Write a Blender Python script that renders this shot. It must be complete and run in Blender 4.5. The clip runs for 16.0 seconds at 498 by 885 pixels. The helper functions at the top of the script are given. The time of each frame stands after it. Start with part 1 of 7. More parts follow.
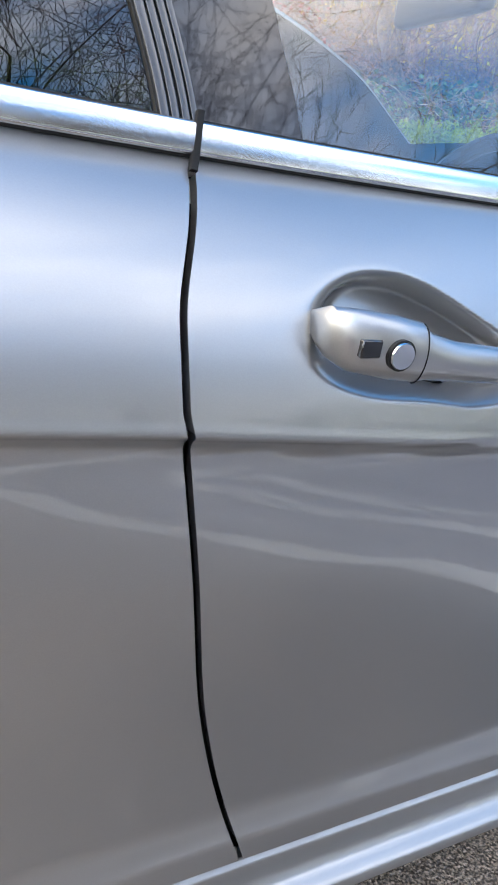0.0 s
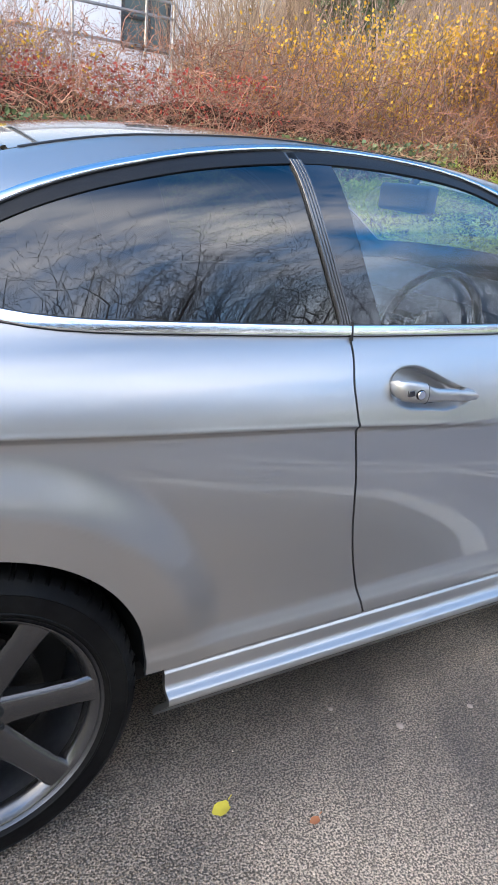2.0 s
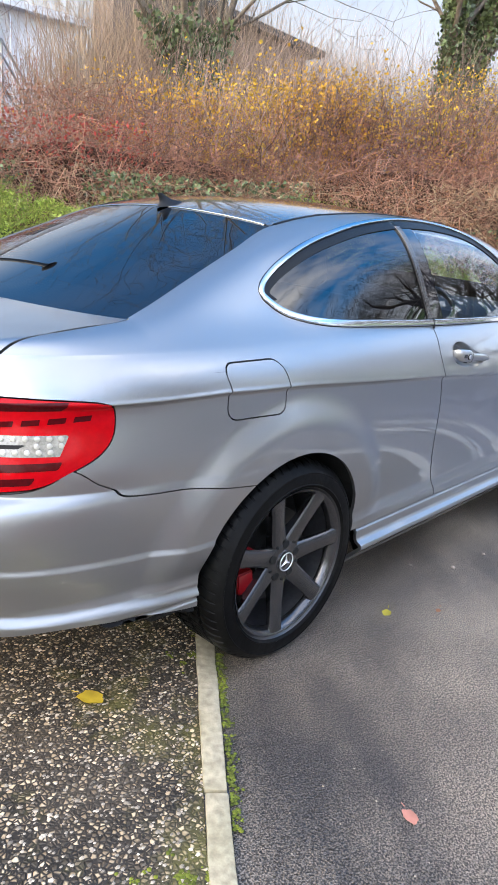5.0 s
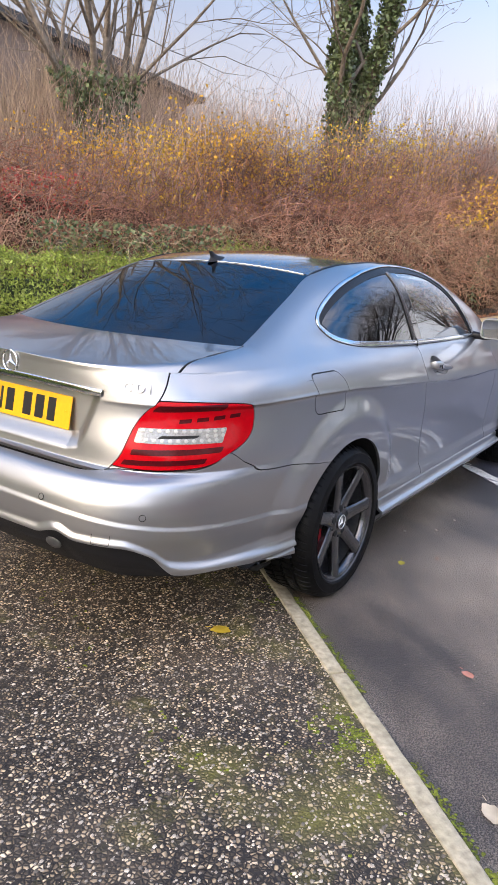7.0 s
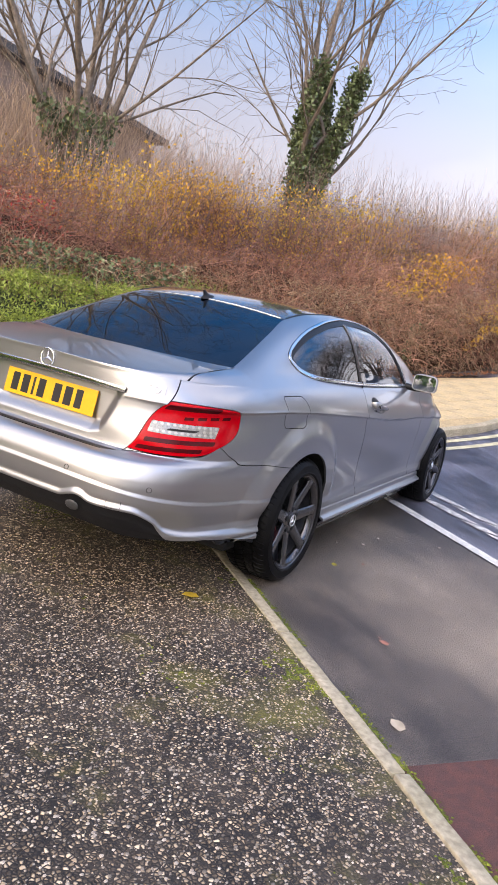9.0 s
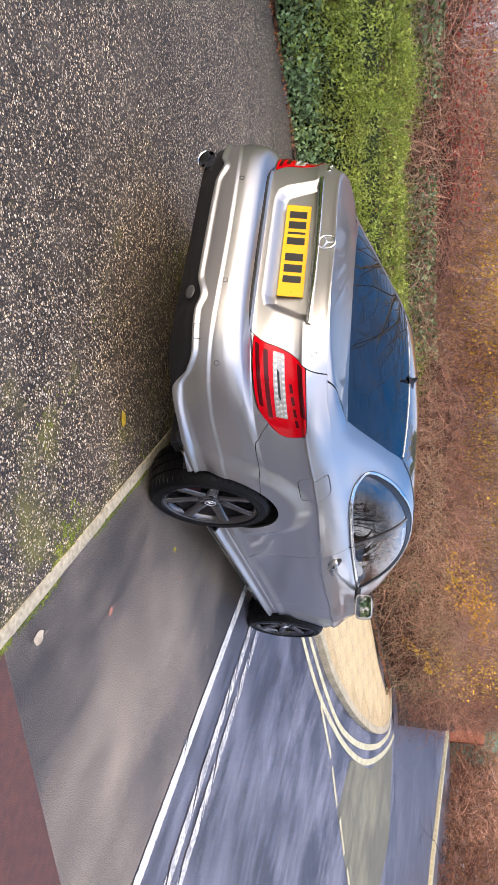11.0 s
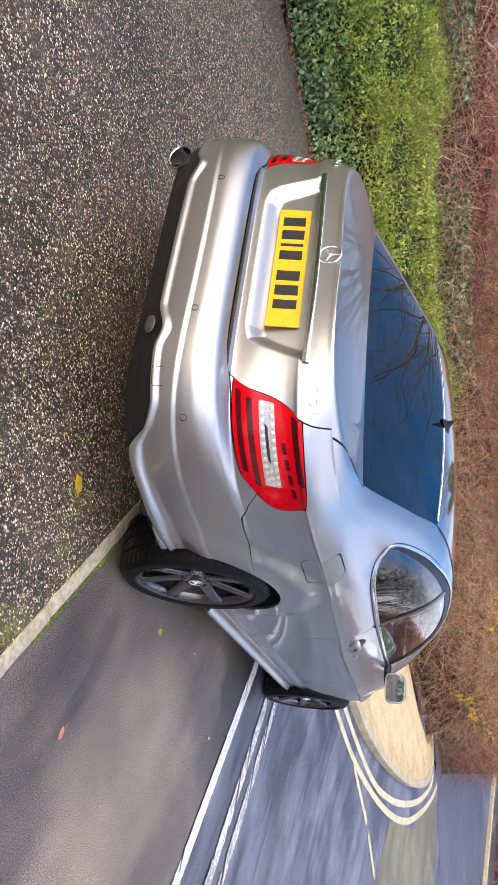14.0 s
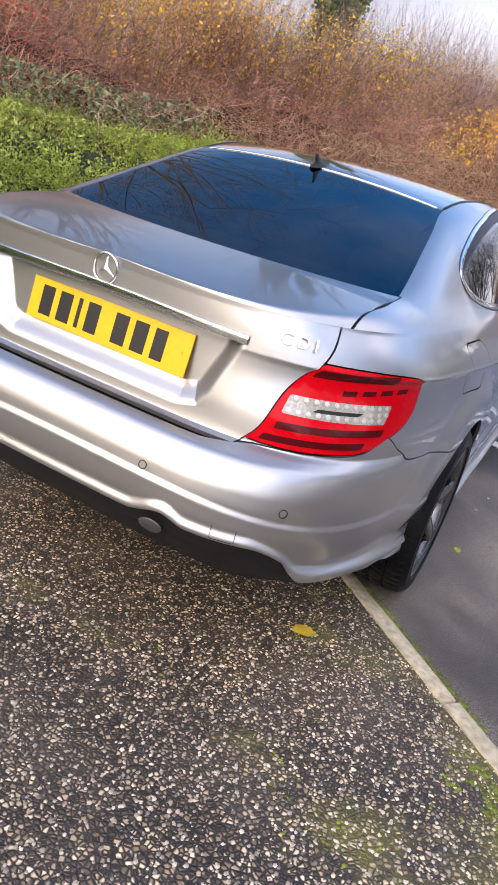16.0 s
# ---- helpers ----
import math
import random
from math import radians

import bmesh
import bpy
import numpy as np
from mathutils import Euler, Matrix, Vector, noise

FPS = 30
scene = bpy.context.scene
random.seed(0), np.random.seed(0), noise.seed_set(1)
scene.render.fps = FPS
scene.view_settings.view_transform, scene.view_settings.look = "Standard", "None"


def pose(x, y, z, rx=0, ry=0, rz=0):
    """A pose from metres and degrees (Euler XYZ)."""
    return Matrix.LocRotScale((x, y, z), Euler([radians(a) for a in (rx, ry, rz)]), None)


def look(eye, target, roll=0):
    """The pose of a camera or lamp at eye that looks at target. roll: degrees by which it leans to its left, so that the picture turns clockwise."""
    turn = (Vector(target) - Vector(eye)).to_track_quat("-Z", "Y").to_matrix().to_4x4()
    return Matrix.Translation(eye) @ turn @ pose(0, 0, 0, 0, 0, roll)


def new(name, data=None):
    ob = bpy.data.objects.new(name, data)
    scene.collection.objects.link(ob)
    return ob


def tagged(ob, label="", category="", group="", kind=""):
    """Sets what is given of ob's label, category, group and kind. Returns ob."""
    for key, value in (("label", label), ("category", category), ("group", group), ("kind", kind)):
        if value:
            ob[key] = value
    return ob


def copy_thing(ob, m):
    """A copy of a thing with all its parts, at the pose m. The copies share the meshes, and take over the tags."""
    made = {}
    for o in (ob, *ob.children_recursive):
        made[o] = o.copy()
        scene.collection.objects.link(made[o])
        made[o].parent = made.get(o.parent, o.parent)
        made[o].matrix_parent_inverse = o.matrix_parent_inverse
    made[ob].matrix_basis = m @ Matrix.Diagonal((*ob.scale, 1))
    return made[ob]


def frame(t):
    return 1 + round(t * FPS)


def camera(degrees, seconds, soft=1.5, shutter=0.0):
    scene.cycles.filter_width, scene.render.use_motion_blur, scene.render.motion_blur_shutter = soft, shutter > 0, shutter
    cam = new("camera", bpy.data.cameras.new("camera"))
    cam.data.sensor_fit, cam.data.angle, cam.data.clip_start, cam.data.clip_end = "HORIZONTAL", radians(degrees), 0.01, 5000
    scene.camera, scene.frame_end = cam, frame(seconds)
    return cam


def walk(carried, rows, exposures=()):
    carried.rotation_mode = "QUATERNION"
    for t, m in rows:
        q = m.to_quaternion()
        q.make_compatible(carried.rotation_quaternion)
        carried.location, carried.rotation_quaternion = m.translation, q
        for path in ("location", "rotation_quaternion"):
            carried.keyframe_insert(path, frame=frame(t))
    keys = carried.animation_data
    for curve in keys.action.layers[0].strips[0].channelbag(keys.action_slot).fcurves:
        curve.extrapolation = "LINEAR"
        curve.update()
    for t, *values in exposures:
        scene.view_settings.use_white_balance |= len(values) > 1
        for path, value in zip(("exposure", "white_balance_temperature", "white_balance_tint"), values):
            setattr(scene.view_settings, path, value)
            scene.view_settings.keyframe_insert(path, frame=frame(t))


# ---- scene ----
cam = camera(39.0, 16.0, soft=1.0, shutter=0.06)
PATH = [
    (0, (0.618, -1.248, 1.012), (1.504, 0.361, 0.223), 8.7),
    (0.5, (0.470, -1.348, 1.051), (1.445, 0.224, 0.293), 8.0),
    (1, (0.342, -1.555, 1.118), (1.363, 0.011, 0.408), 6.9),
    (1.5, (0.153, -1.725, 1.232), (1.186, -0.178, 0.497), 6.2),
    (2, (-0.128, -1.9, 1.294), (0.866, -0.319, 0.578), 5.5),
    (2.5, (-0.346, -2.071, 1.312), (0.624, -0.46, 0.63), 5.6),
    (3, (-0.488, -2.2, 1.332), (0.501, -0.597, 0.661), 6.4),
    (3.5, (-0.796, -2.27, 1.337), (0.326, -0.751, 0.678), 7.4),
    (4, (-1.056, -2.202, 1.324), (0.176, -0.772, 0.662), 6.6),
    (4.5, (-1.232, -2.062, 1.324), (0.102, -0.728, 0.661), 5.6),
    (5, (-1.53, -2.037, 1.323), (-0.119, -0.76, 0.707), 5.1),
    (5.2, (-1.663, -2.03, 1.346), (-0.218, -0.781, 0.753), 4.7),
    (7.3, (-2.624, -1.998, 1.348), (-0.985, -0.961, 0.861), 4.3),
    (7.5, (-2.718, -2.031, 1.343), (-1.067, -1.003, 0.878), 5.0),
    (8, (-2.927, -2.01, 1.336), (-1.229, -1.045, 0.907), 6.4),
    (8.5, (-3.077, -2.04, 1.329), (-1.349, -1.112, 0.937), 5.8),
    (9, (-3.164, -2.156, 1.312), (-1.417, -1.253, 0.945), 10.9),
    (9.5, (-3.231, -2.22, 1.337), (-1.497, -1.309, 0.935), 34.4),
    (9.8, (-3.273, -2.212, 1.317), (-1.569, -1.258, 0.884), 54.6),
    (10, (-3.281, -2.209, 1.311), (-1.562, -1.270, 0.902), 67.8),
    (10.2, (-3.287, -2.205, 1.306), (-1.556, -1.281, 0.921), 79.3),
    (12.3, (-3.127, -1.998, 1.301), (-1.389, -1.115, 0.854), 94.7),
    (12.5, (-3.089, -1.96, 1.304), (-1.362, -1.061, 0.846), 94.3),
    (13, (-2.905, -1.886, 1.3), (-1.2, -0.961, 0.816), 93.4),
    (13.5, (-2.728, -1.825, 1.326), (-1.05, -0.864, 0.815), 91.7),
    (14, (-2.691, -1.67, 1.315), (-1.004, -0.737, 0.785), 89.7),
    (14.5, (-2.693, -1.415, 1.31), (-0.962, -0.584, 0.751), 85.8),
    (15, (-2.632, -1.281, 1.298), (-0.89, -0.522, 0.673), 71.0),
    (15.5, (-2.456, -1.169, 1.282), (-0.738, -0.424, 0.578), 42.7),
    (16, (-2.392, -1.094, 1.284), (-0.671, -0.374, 0.563), 15.0),
]
walk(cam, [(t, look(eye, target, roll)) for t, eye, target, roll in PATH], exposures=[(0, 2.24, 6850, 4), (1.5, 2.30, 6850, 4), (3.5, 2.42, 6900, 5), (5, 2.22, 6550, 4), (8.5, 1.78, 6950, 15), (12.5, 2.00, 6950, 12), (16, 1.89, 6850, 14)])

# ---- light ----
world = bpy.data.worlds.new("sky")
scene.world = world
world.use_nodes = True
SUN_UP, SUN_ROUND = 28.0, 288.0        # degrees over the horizon; compass turn from +y towards +x
wn, wl = world.node_tree.nodes, world.node_tree.links
wn.clear()
w_out, w_bg = wn.new("ShaderNodeOutputWorld"), wn.new("ShaderNodeBackground")
w_sky = wn.new("ShaderNodeTexSky")
w_sky.sky_type, w_sky.sun_disc = "NISHITA", False
w_sky.sun_elevation, w_sky.sun_rotation = radians(SUN_UP), radians(SUN_ROUND)
w_sky.air_density, w_sky.dust_density, w_sky.ozone_density = 1.0, 1.5, 2.0
w_co, w_map = wn.new("ShaderNodeTexCoord"), wn.new("ShaderNodeMapping")
w_map.inputs["Scale"].default_value = (1.0, 1.0, 2.6)
w_noise, w_ramp, w_mix = wn.new("ShaderNodeTexNoise"), wn.new("ShaderNodeValToRGB"), wn.new("ShaderNodeMix")
w_noise.inputs["Scale"].default_value, w_noise.inputs["Detail"].default_value, w_noise.inputs["Roughness"].default_value = 2.1, 7.0, .56
w_ramp.color_ramp.elements[0].position, w_ramp.color_ramp.elements[1].position = .36, .64
w_shade, w_tone = wn.new("ShaderNodeTexNoise"), wn.new("ShaderNodeValToRGB")
w_shade.inputs["Scale"].default_value, w_shade.inputs["Detail"].default_value = 1.3, 4.0
w_tone.color_ramp.elements[0].position, w_tone.color_ramp.elements[1].position = .34, .66
w_tone.color_ramp.elements[0].color, w_tone.color_ramp.elements[1].color = (3.7, 3.55, 3.95, 1), (5.4, 5.15, 5.35, 1)
w_mix.data_type = "RGBA"
wl.new(w_co.outputs["Generated"], w_map.inputs["Vector"])
wl.new(w_map.outputs["Vector"], w_noise.inputs["Vector"])
wl.new(w_map.outputs["Vector"], w_shade.inputs["Vector"])
wl.new(w_noise.outputs["Fac"], w_ramp.inputs["Fac"])
wl.new(w_shade.outputs["Fac"], w_tone.inputs["Fac"])
# clouds lie low over the horizon and thin out overhead
w_low, w_cov = wn.new("ShaderNodeMapRange"), wn.new("ShaderNodeMath")
w_sep = wn.new("ShaderNodeSeparateXYZ")
wl.new(w_co.outputs["Generated"], w_sep.inputs["Vector"])
w_lean = wn.new("ShaderNodeVectorMath")
w_lean.operation, w_lean.inputs[1].default_value = "DOT_PRODUCT", (.35, .45, .82)
wl.new(w_co.outputs["Generated"], w_lean.inputs[0])
wl.new(w_lean.outputs["Value"], w_low.inputs["Value"])
w_low.inputs["From Min"].default_value, w_low.inputs["From Max"].default_value = .50, .84
w_low.inputs["To Min"].default_value, w_low.inputs["To Max"].default_value = 1.0, .10
w_cov.operation = "MULTIPLY"
wl.new(w_ramp.outputs["Color"], w_cov.inputs[0])
wl.new(w_low.outputs["Result"], w_cov.inputs[1])
w_bank, w_most = wn.new("ShaderNodeMapRange"), wn.new("ShaderNodeMath")
wl.new(w_sep.outputs["Z"], w_bank.inputs["Value"])
w_bank.interpolation_type = "SMOOTHSTEP"
w_bank.inputs["From Min"].default_value, w_bank.inputs["From Max"].default_value = .16, .50
w_bank.inputs["To Min"].default_value, w_bank.inputs["To Max"].default_value = .88, 0.0
w_most.operation = "MAXIMUM"
wl.new(w_cov.outputs["Value"], w_most.inputs[0])
wl.new(w_bank.outputs["Result"], w_most.inputs[1])
wl.new(w_most.outputs["Value"], w_mix.inputs[0])
w_deep = wn.new("ShaderNodeHueSaturation")
w_deep.inputs["Saturation"].default_value, w_deep.inputs["Value"].default_value = 1.45, .95
wl.new(w_sky.outputs["Color"], w_deep.inputs["Color"])
wl.new(w_deep.outputs["Color"], w_mix.inputs[6])
wl.new(w_tone.outputs["Color"], w_mix.inputs[7])
# an overcast sky is brightest overhead
w_up, w_mul = wn.new("ShaderNodeMapRange"), wn.new("ShaderNodeVectorMath")
wl.new(w_sep.outputs["Z"], w_up.inputs["Value"])
w_up.inputs["From Min"].default_value, w_up.inputs["From Max"].default_value = .06, .55
w_up.inputs["To Min"].default_value, w_up.inputs["To Max"].default_value = .66, 1.16
w_mul.operation = "SCALE"
wl.new(w_mix.outputs[2], w_mul.inputs[0])
wl.new(w_up.outputs["Result"], w_mul.inputs["Scale"])
# the clouds towards the light stand brighter than those opposite
w_side, w_fade, w_all = wn.new("ShaderNodeVectorMath"), wn.new("ShaderNodeMapRange"), wn.new("ShaderNodeVectorMath")
w_side.operation, w_side.inputs[1].default_value = "DOT_PRODUCT", (-.35, -.94, 0)
wl.new(w_co.outputs["Generated"], w_side.inputs[0])
wl.new(w_side.outputs["Value"], w_fade.inputs["Value"])
w_fade.inputs["From Min"].default_value, w_fade.inputs["From Max"].default_value = -.9, .9
w_fade.inputs["To Min"].default_value, w_fade.inputs["To Max"].default_value = .46, 1.66
w_all.operation = "SCALE"
wl.new(w_mul.outputs["Vector"], w_all.inputs[0])
wl.new(w_fade.outputs["Result"], w_all.inputs["Scale"])
wl.new(w_all.outputs["Vector"], w_bg.inputs["Color"])
w_bg.inputs["Strength"].default_value = .135
wl.new(w_bg.outputs["Background"], w_out.inputs["Surface"])

sun = new("sun", bpy.data.lights.new("sun", "SUN"))
sun.data.energy, sun.data.angle, sun.data.color = .62, radians(60), (1.0, .84, .62)
sun_a, sun_e = radians(SUN_ROUND), radians(SUN_UP)
sun.matrix_basis = look((20 * math.sin(sun_a) * math.cos(sun_e), 20 * math.cos(sun_a) * math.cos(sun_e), 20 * math.sin(sun_e)), (0, 0, 0))


# ---- materials ----
def material(name, colour, rough=.5, metal=0.0, vary=None, grain=0.0, scale=20.0, bump=0.0, coat=0.0, spec=.5, island=0.0):
    """A node material: two scales of noise vary colour and roughness. vary: a second colour mixed in by patches."""
    m = bpy.data.materials.new(name)
    m.use_nodes = True
    nt = m.node_tree
    n, l = nt.nodes, nt.links
    b = n["Principled BSDF"]
    b.inputs["Roughness"].default_value, b.inputs["Metallic"].default_value = rough, metal
    b.inputs["Specular IOR Level"].default_value = spec
    b.inputs["Coat Weight"].default_value = coat
    b.inputs["Coat Roughness"].default_value = .03
    b.inputs["Base Color"].default_value = (*colour, 1)
    co = n.new("ShaderNodeTexCoord")
    fine, broad = n.new("ShaderNodeTexNoise"), n.new("ShaderNodeTexNoise")
    fine.inputs["Scale"].default_value, fine.inputs["Detail"].default_value = scale, 6
    broad.inputs["Scale"].default_value, broad.inputs["Detail"].default_value = scale / 9, 4
    l.new(co.outputs["Object"], fine.inputs["Vector"])
    l.new(co.outputs["Object"], broad.inputs["Vector"])
    last = None
    if vary is not None:
        ramp, mix = n.new("ShaderNodeValToRGB"), n.new("ShaderNodeMix")
        ramp.color_ramp.elements[0].position, ramp.color_ramp.elements[1].position = .38, .62
        mix.data_type = "RGBA"
        mix.inputs[6].default_value, mix.inputs[7].default_value = (*colour, 1), (*vary, 1)
        l.new(broad.outputs["Fac"], ramp.inputs["Fac"])
        l.new(ramp.outputs["Color"], mix.inputs[0])
        last = mix.outputs[2]
    if grain or island:
        hsv = n.new("ShaderNodeHueSaturation")
        if last:
            l.new(last, hsv.inputs["Color"])
        else:
            hsv.inputs["Color"].default_value = (*colour, 1)
        val = n.new("ShaderNodeMapRange")
        val.inputs["From Min"].default_value, val.inputs["From Max"].default_value = .25, .75
        val.inputs["To Min"].default_value, val.inputs["To Max"].default_value = 1 - grain, 1 + grain
        l.new(fine.outputs["Fac"], val.inputs["Value"])
        out = val.outputs["Result"]
        if island:
            geo, mr, mul = n.new("ShaderNodeNewGeometry"), n.new("ShaderNodeMapRange"), n.new("ShaderNodeMath")
            mr.inputs["To Min"].default_value, mr.inputs["To Max"].default_value = 1 - island, 1 + island
            l.new(geo.outputs["Random Per Island"], mr.inputs["Value"])
            mul.operation = "MULTIPLY"
            l.new(out, mul.inputs[0])
            l.new(mr.outputs["Result"], mul.inputs[1])
            out = mul.outputs["Value"]
        l.new(out, hsv.inputs["Value"])
        last = hsv.outputs["Color"]
    if last:
        l.new(last, b.inputs["Base Color"])
    if bump:
        bp = n.new("ShaderNodeBump")
        bp.inputs["Strength"].default_value, bp.inputs["Distance"].default_value = min(bump, 1), .01
        l.new(fine.outputs["Fac"], bp.inputs["Height"])
        l.new(bp.outputs["Normal"], b.inputs["Normal"])
    return m


def translucent(m, share):
    """Lets a leaf pass part of the light that falls on its far side."""
    n, l = m.node_tree.nodes, m.node_tree.links
    b, out = n["Principled BSDF"], n["Material Output"]
    tl, mix = n.new("ShaderNodeBsdfTranslucent"), n.new("ShaderNodeMixShader")
    mix.inputs[0].default_value = share
    if b.inputs["Base Color"].links:
        l.new(b.inputs["Base Color"].links[0].from_socket, tl.inputs["Color"])
    else:
        tl.inputs["Color"].default_value = b.inputs["Base Color"].default_value
    l.new(b.outputs["BSDF"], mix.inputs[1])
    l.new(tl.outputs["BSDF"], mix.inputs[2])
    l.new(mix.outputs["Shader"], out.inputs["Surface"])


def glass_material(name, tint, face=.05, rough=0.0):
    """Window glass: a tinted see-through pane with a mirror gloss that grows towards grazing angles. face: the gloss seen straight on."""
    m = bpy.data.materials.new(name)
    m.use_nodes = True
    n, l = m.node_tree.nodes, m.node_tree.links
    n.clear()
    out, mix, tr, gl, lw = (n.new("ShaderNode" + k) for k in ("OutputMaterial", "MixShader", "BsdfTransparent", "BsdfGlossy", "LayerWeight"))
    tr.inputs["Color"].default_value = (*tint, 1)
    gl.inputs["Roughness"].default_value = rough
    gl.inputs["Color"].default_value = (.95, .97, 1, 1)
    power, share = n.new("ShaderNodeMath"), n.new("ShaderNodeMapRange")
    power.operation, power.inputs[1].default_value = "POWER", 4.0
    share.inputs["To Min"].default_value = face
    lw.inputs["Blend"].default_value = .5
    l.new(lw.outputs["Facing"], power.inputs[0])
    l.new(power.outputs["Value"], share.inputs["Value"])
    l.new(share.outputs["Result"], mix.inputs["Fac"])
    l.new(tr.outputs["BSDF"], mix.inputs[1])
    l.new(gl.outputs["BSDF"], mix.inputs[2])
    l.new(mix.outputs["Shader"], out.inputs["Surface"])
    return m


PAINT = material("silver_paint", (.40, .40, .40), rough=.37, metal=.90, coat=1.0, grain=.03, scale=900)
ROOFPANEL = material("gloss_roof", (.42, .43, .45), rough=.09, metal=.85, coat=1.0, grain=.02, scale=600)
SHELL = material("shell_black", (.008, .008, .008), rough=.8)
CHROME = material("chrome", (.80, .81, .82), rough=.09, metal=1.0)
ALU = material("satin_trim", (.66, .68, .70), rough=.14, metal=1.0)
BLACK = material("black_plastic", (.009, .009, .010), rough=.45, spec=.3, grain=.2, scale=300, bump=.08)
RUBBER = material("tyre_rubber", (.004, .004, .0045), rough=.42, spec=.09, vary=(.008, .008, .0078), grain=.25, scale=60, bump=.12)
GLOSSY = material("gloss_black", (.010, .010, .011), rough=.12, coat=1)
GLASS = glass_material("clear_glass", (.84, .92, .93), .13)
DARKGLASS = glass_material("dark_glass", (.045, .05, .06), .085)
REARGLASS = glass_material("rear_glass", (.012, .015, .022), .10)

# ---- mesh helpers ----
def grid_panel(fn, us, vs, keep, flange=.012, offset=0.0, mirror=False, both=False, polish=0):
    """The part of the surface fn(u, v) for which every function in keep is not positive, cut along their edges,
    with its rim turned inwards by flange. Returns vertices, normals and faces."""
    us, vs = np.asarray(us, float), np.asarray(vs, float)
    uu, vv = np.meshgrid(us, vs, indexing="ij")
    pts = fn(uu, vv)
    gs = [np.broadcast_to(g(pts, uu, vv), uu.shape) for g in keep] or [np.full(uu.shape, -1.0)]
    corner = lambda a: np.stack([a[:-1, :-1], a[1:, :-1], a[1:, 1:], a[:-1, 1:]], -1)  # noqa: E731
    cg = [corner(g) for g in gs]
    full = np.all([(c <= 0).all(-1) for c in cg], axis=0)
    gone = np.any([(c > 0).all(-1) for c in cg], axis=0)
    cu, cv = corner(uu), corner(vv)
    quads = np.stack([cu[full], cv[full]], -1)
    polys = [p for p in np.stack([cu[~full & ~gone], cv[~full & ~gone]], -1)]
    for g in keep:
        if not polys:
            break
        sizes = [len(p) for p in polys]
        flat = np.concatenate(polys)
        val = np.broadcast_to(g(fn(flat[:, 0], flat[:, 1]), flat[:, 0], flat[:, 1]), (len(flat),))
        ends, cut = np.cumsum(sizes), []
        for p, e, n in zip(polys, ends, sizes):
            w = val[e - n:e]
            if (w <= 0).all():
                cut.append(p)
                continue
            out = []
            for i in range(n):
                j = (i + 1) % n
                if w[i] <= 0:
                    out.append(p[i])
                if (w[i] <= 0) != (w[j] <= 0):
                    out.append(p[i] + (p[j] - p[i]) * (w[i] / (w[i] - w[j])))
            if len(out) > 2:
                cut.append(np.array(out))
        polys = cut
    sizes = np.array([4] * len(quads) + [len(p) for p in polys], int)
    uv = np.concatenate([quads.reshape(-1, 2)] + polys) if len(sizes) else np.zeros((0, 2))
    key = np.round(uv[:, 0] * 2e5).astype(np.int64) * 4000000 + np.round(uv[:, 1] * 2e5).astype(np.int64)
    _, first, inv = np.unique(key, return_index=True, return_inverse=True)
    uv = uv[first]
    p0 = fn(uv[:, 0], uv[:, 1])
    e = 1e-3
    n0 = np.cross(fn(uv[:, 0] + e, uv[:, 1]) - fn(uv[:, 0] - e, uv[:, 1]), fn(uv[:, 0], uv[:, 1] + e) - fn(uv[:, 0], uv[:, 1] - e))
    n0 /= np.linalg.norm(n0, axis=1, keepdims=True) + 1e-12
    if polish:       # one smooth sweep of the shading over the whole panel
        a, b = (2 * (c - c.min()) / (np.ptp(c) + 1e-9) - 1 for c in uv.T)
        terms = np.stack([a ** i * b ** j for i in range(polish + 1) for j in range(polish + 1 - i)], 1)
        n0 = terms @ np.linalg.lstsq(terms, n0, rcond=None)[0]
        n0 /= np.linalg.norm(n0, axis=1, keepdims=True)
    p0 = p0 + offset * n0
    faces, at = [], 0
    for n in sizes:
        f = inv[at:at + n]
        at += n
        f = [int(a) for a, b in zip(f, np.roll(f, 1)) if a != b]
        if len(f) > 2:
            faces.append(f)
    edges = {}
    for f in faces:
        for a, b in zip(f, f[1:] + f[:1]):
            edges[(a, b)] = edges.get((b, a), 0) is None
            if (b, a) in edges:
                edges[(b, a)] = edges[(a, b)] = True
    verts, norms = [p0], [n0]
    if flange:
        rim = [(a, b) for (a, b), paired in edges.items() if not paired and not (both and abs(p0[a][1]) < 1e-3 and abs(p0[b][1]) < 1e-3)]
        if rim:
            a, b = np.array(rim).T
            q = np.stack([p0[b], p0[a], p0[a] - n0[a] * flange, p0[b] - n0[b] * flange], 1)
            fn_ = np.cross(q[:, 1] - q[:, 0], q[:, 2] - q[:, 0])
            fn_ /= np.linalg.norm(fn_, axis=1, keepdims=True) + 1e-12
            base = len(p0)
            verts.append(q.reshape(-1, 3))
            norms.append(np.repeat(fn_, 4, 0))
            faces += [[base + 4 * i + k for k in range(4)] for i in range(len(rim))]
    verts, norms = np.concatenate(verts), np.concatenate(norms)
    flip = np.array([1, -1, 1])
    if both:
        n = len(verts)
        faces = faces + [[n + i for i in f[::-1]] for f in faces]
        verts, norms = np.concatenate([verts, verts * flip]), np.concatenate([norms, norms * flip])
    elif mirror:
        faces, verts, norms = [f[::-1] for f in faces], verts * flip, norms * flip
    return verts, norms, faces


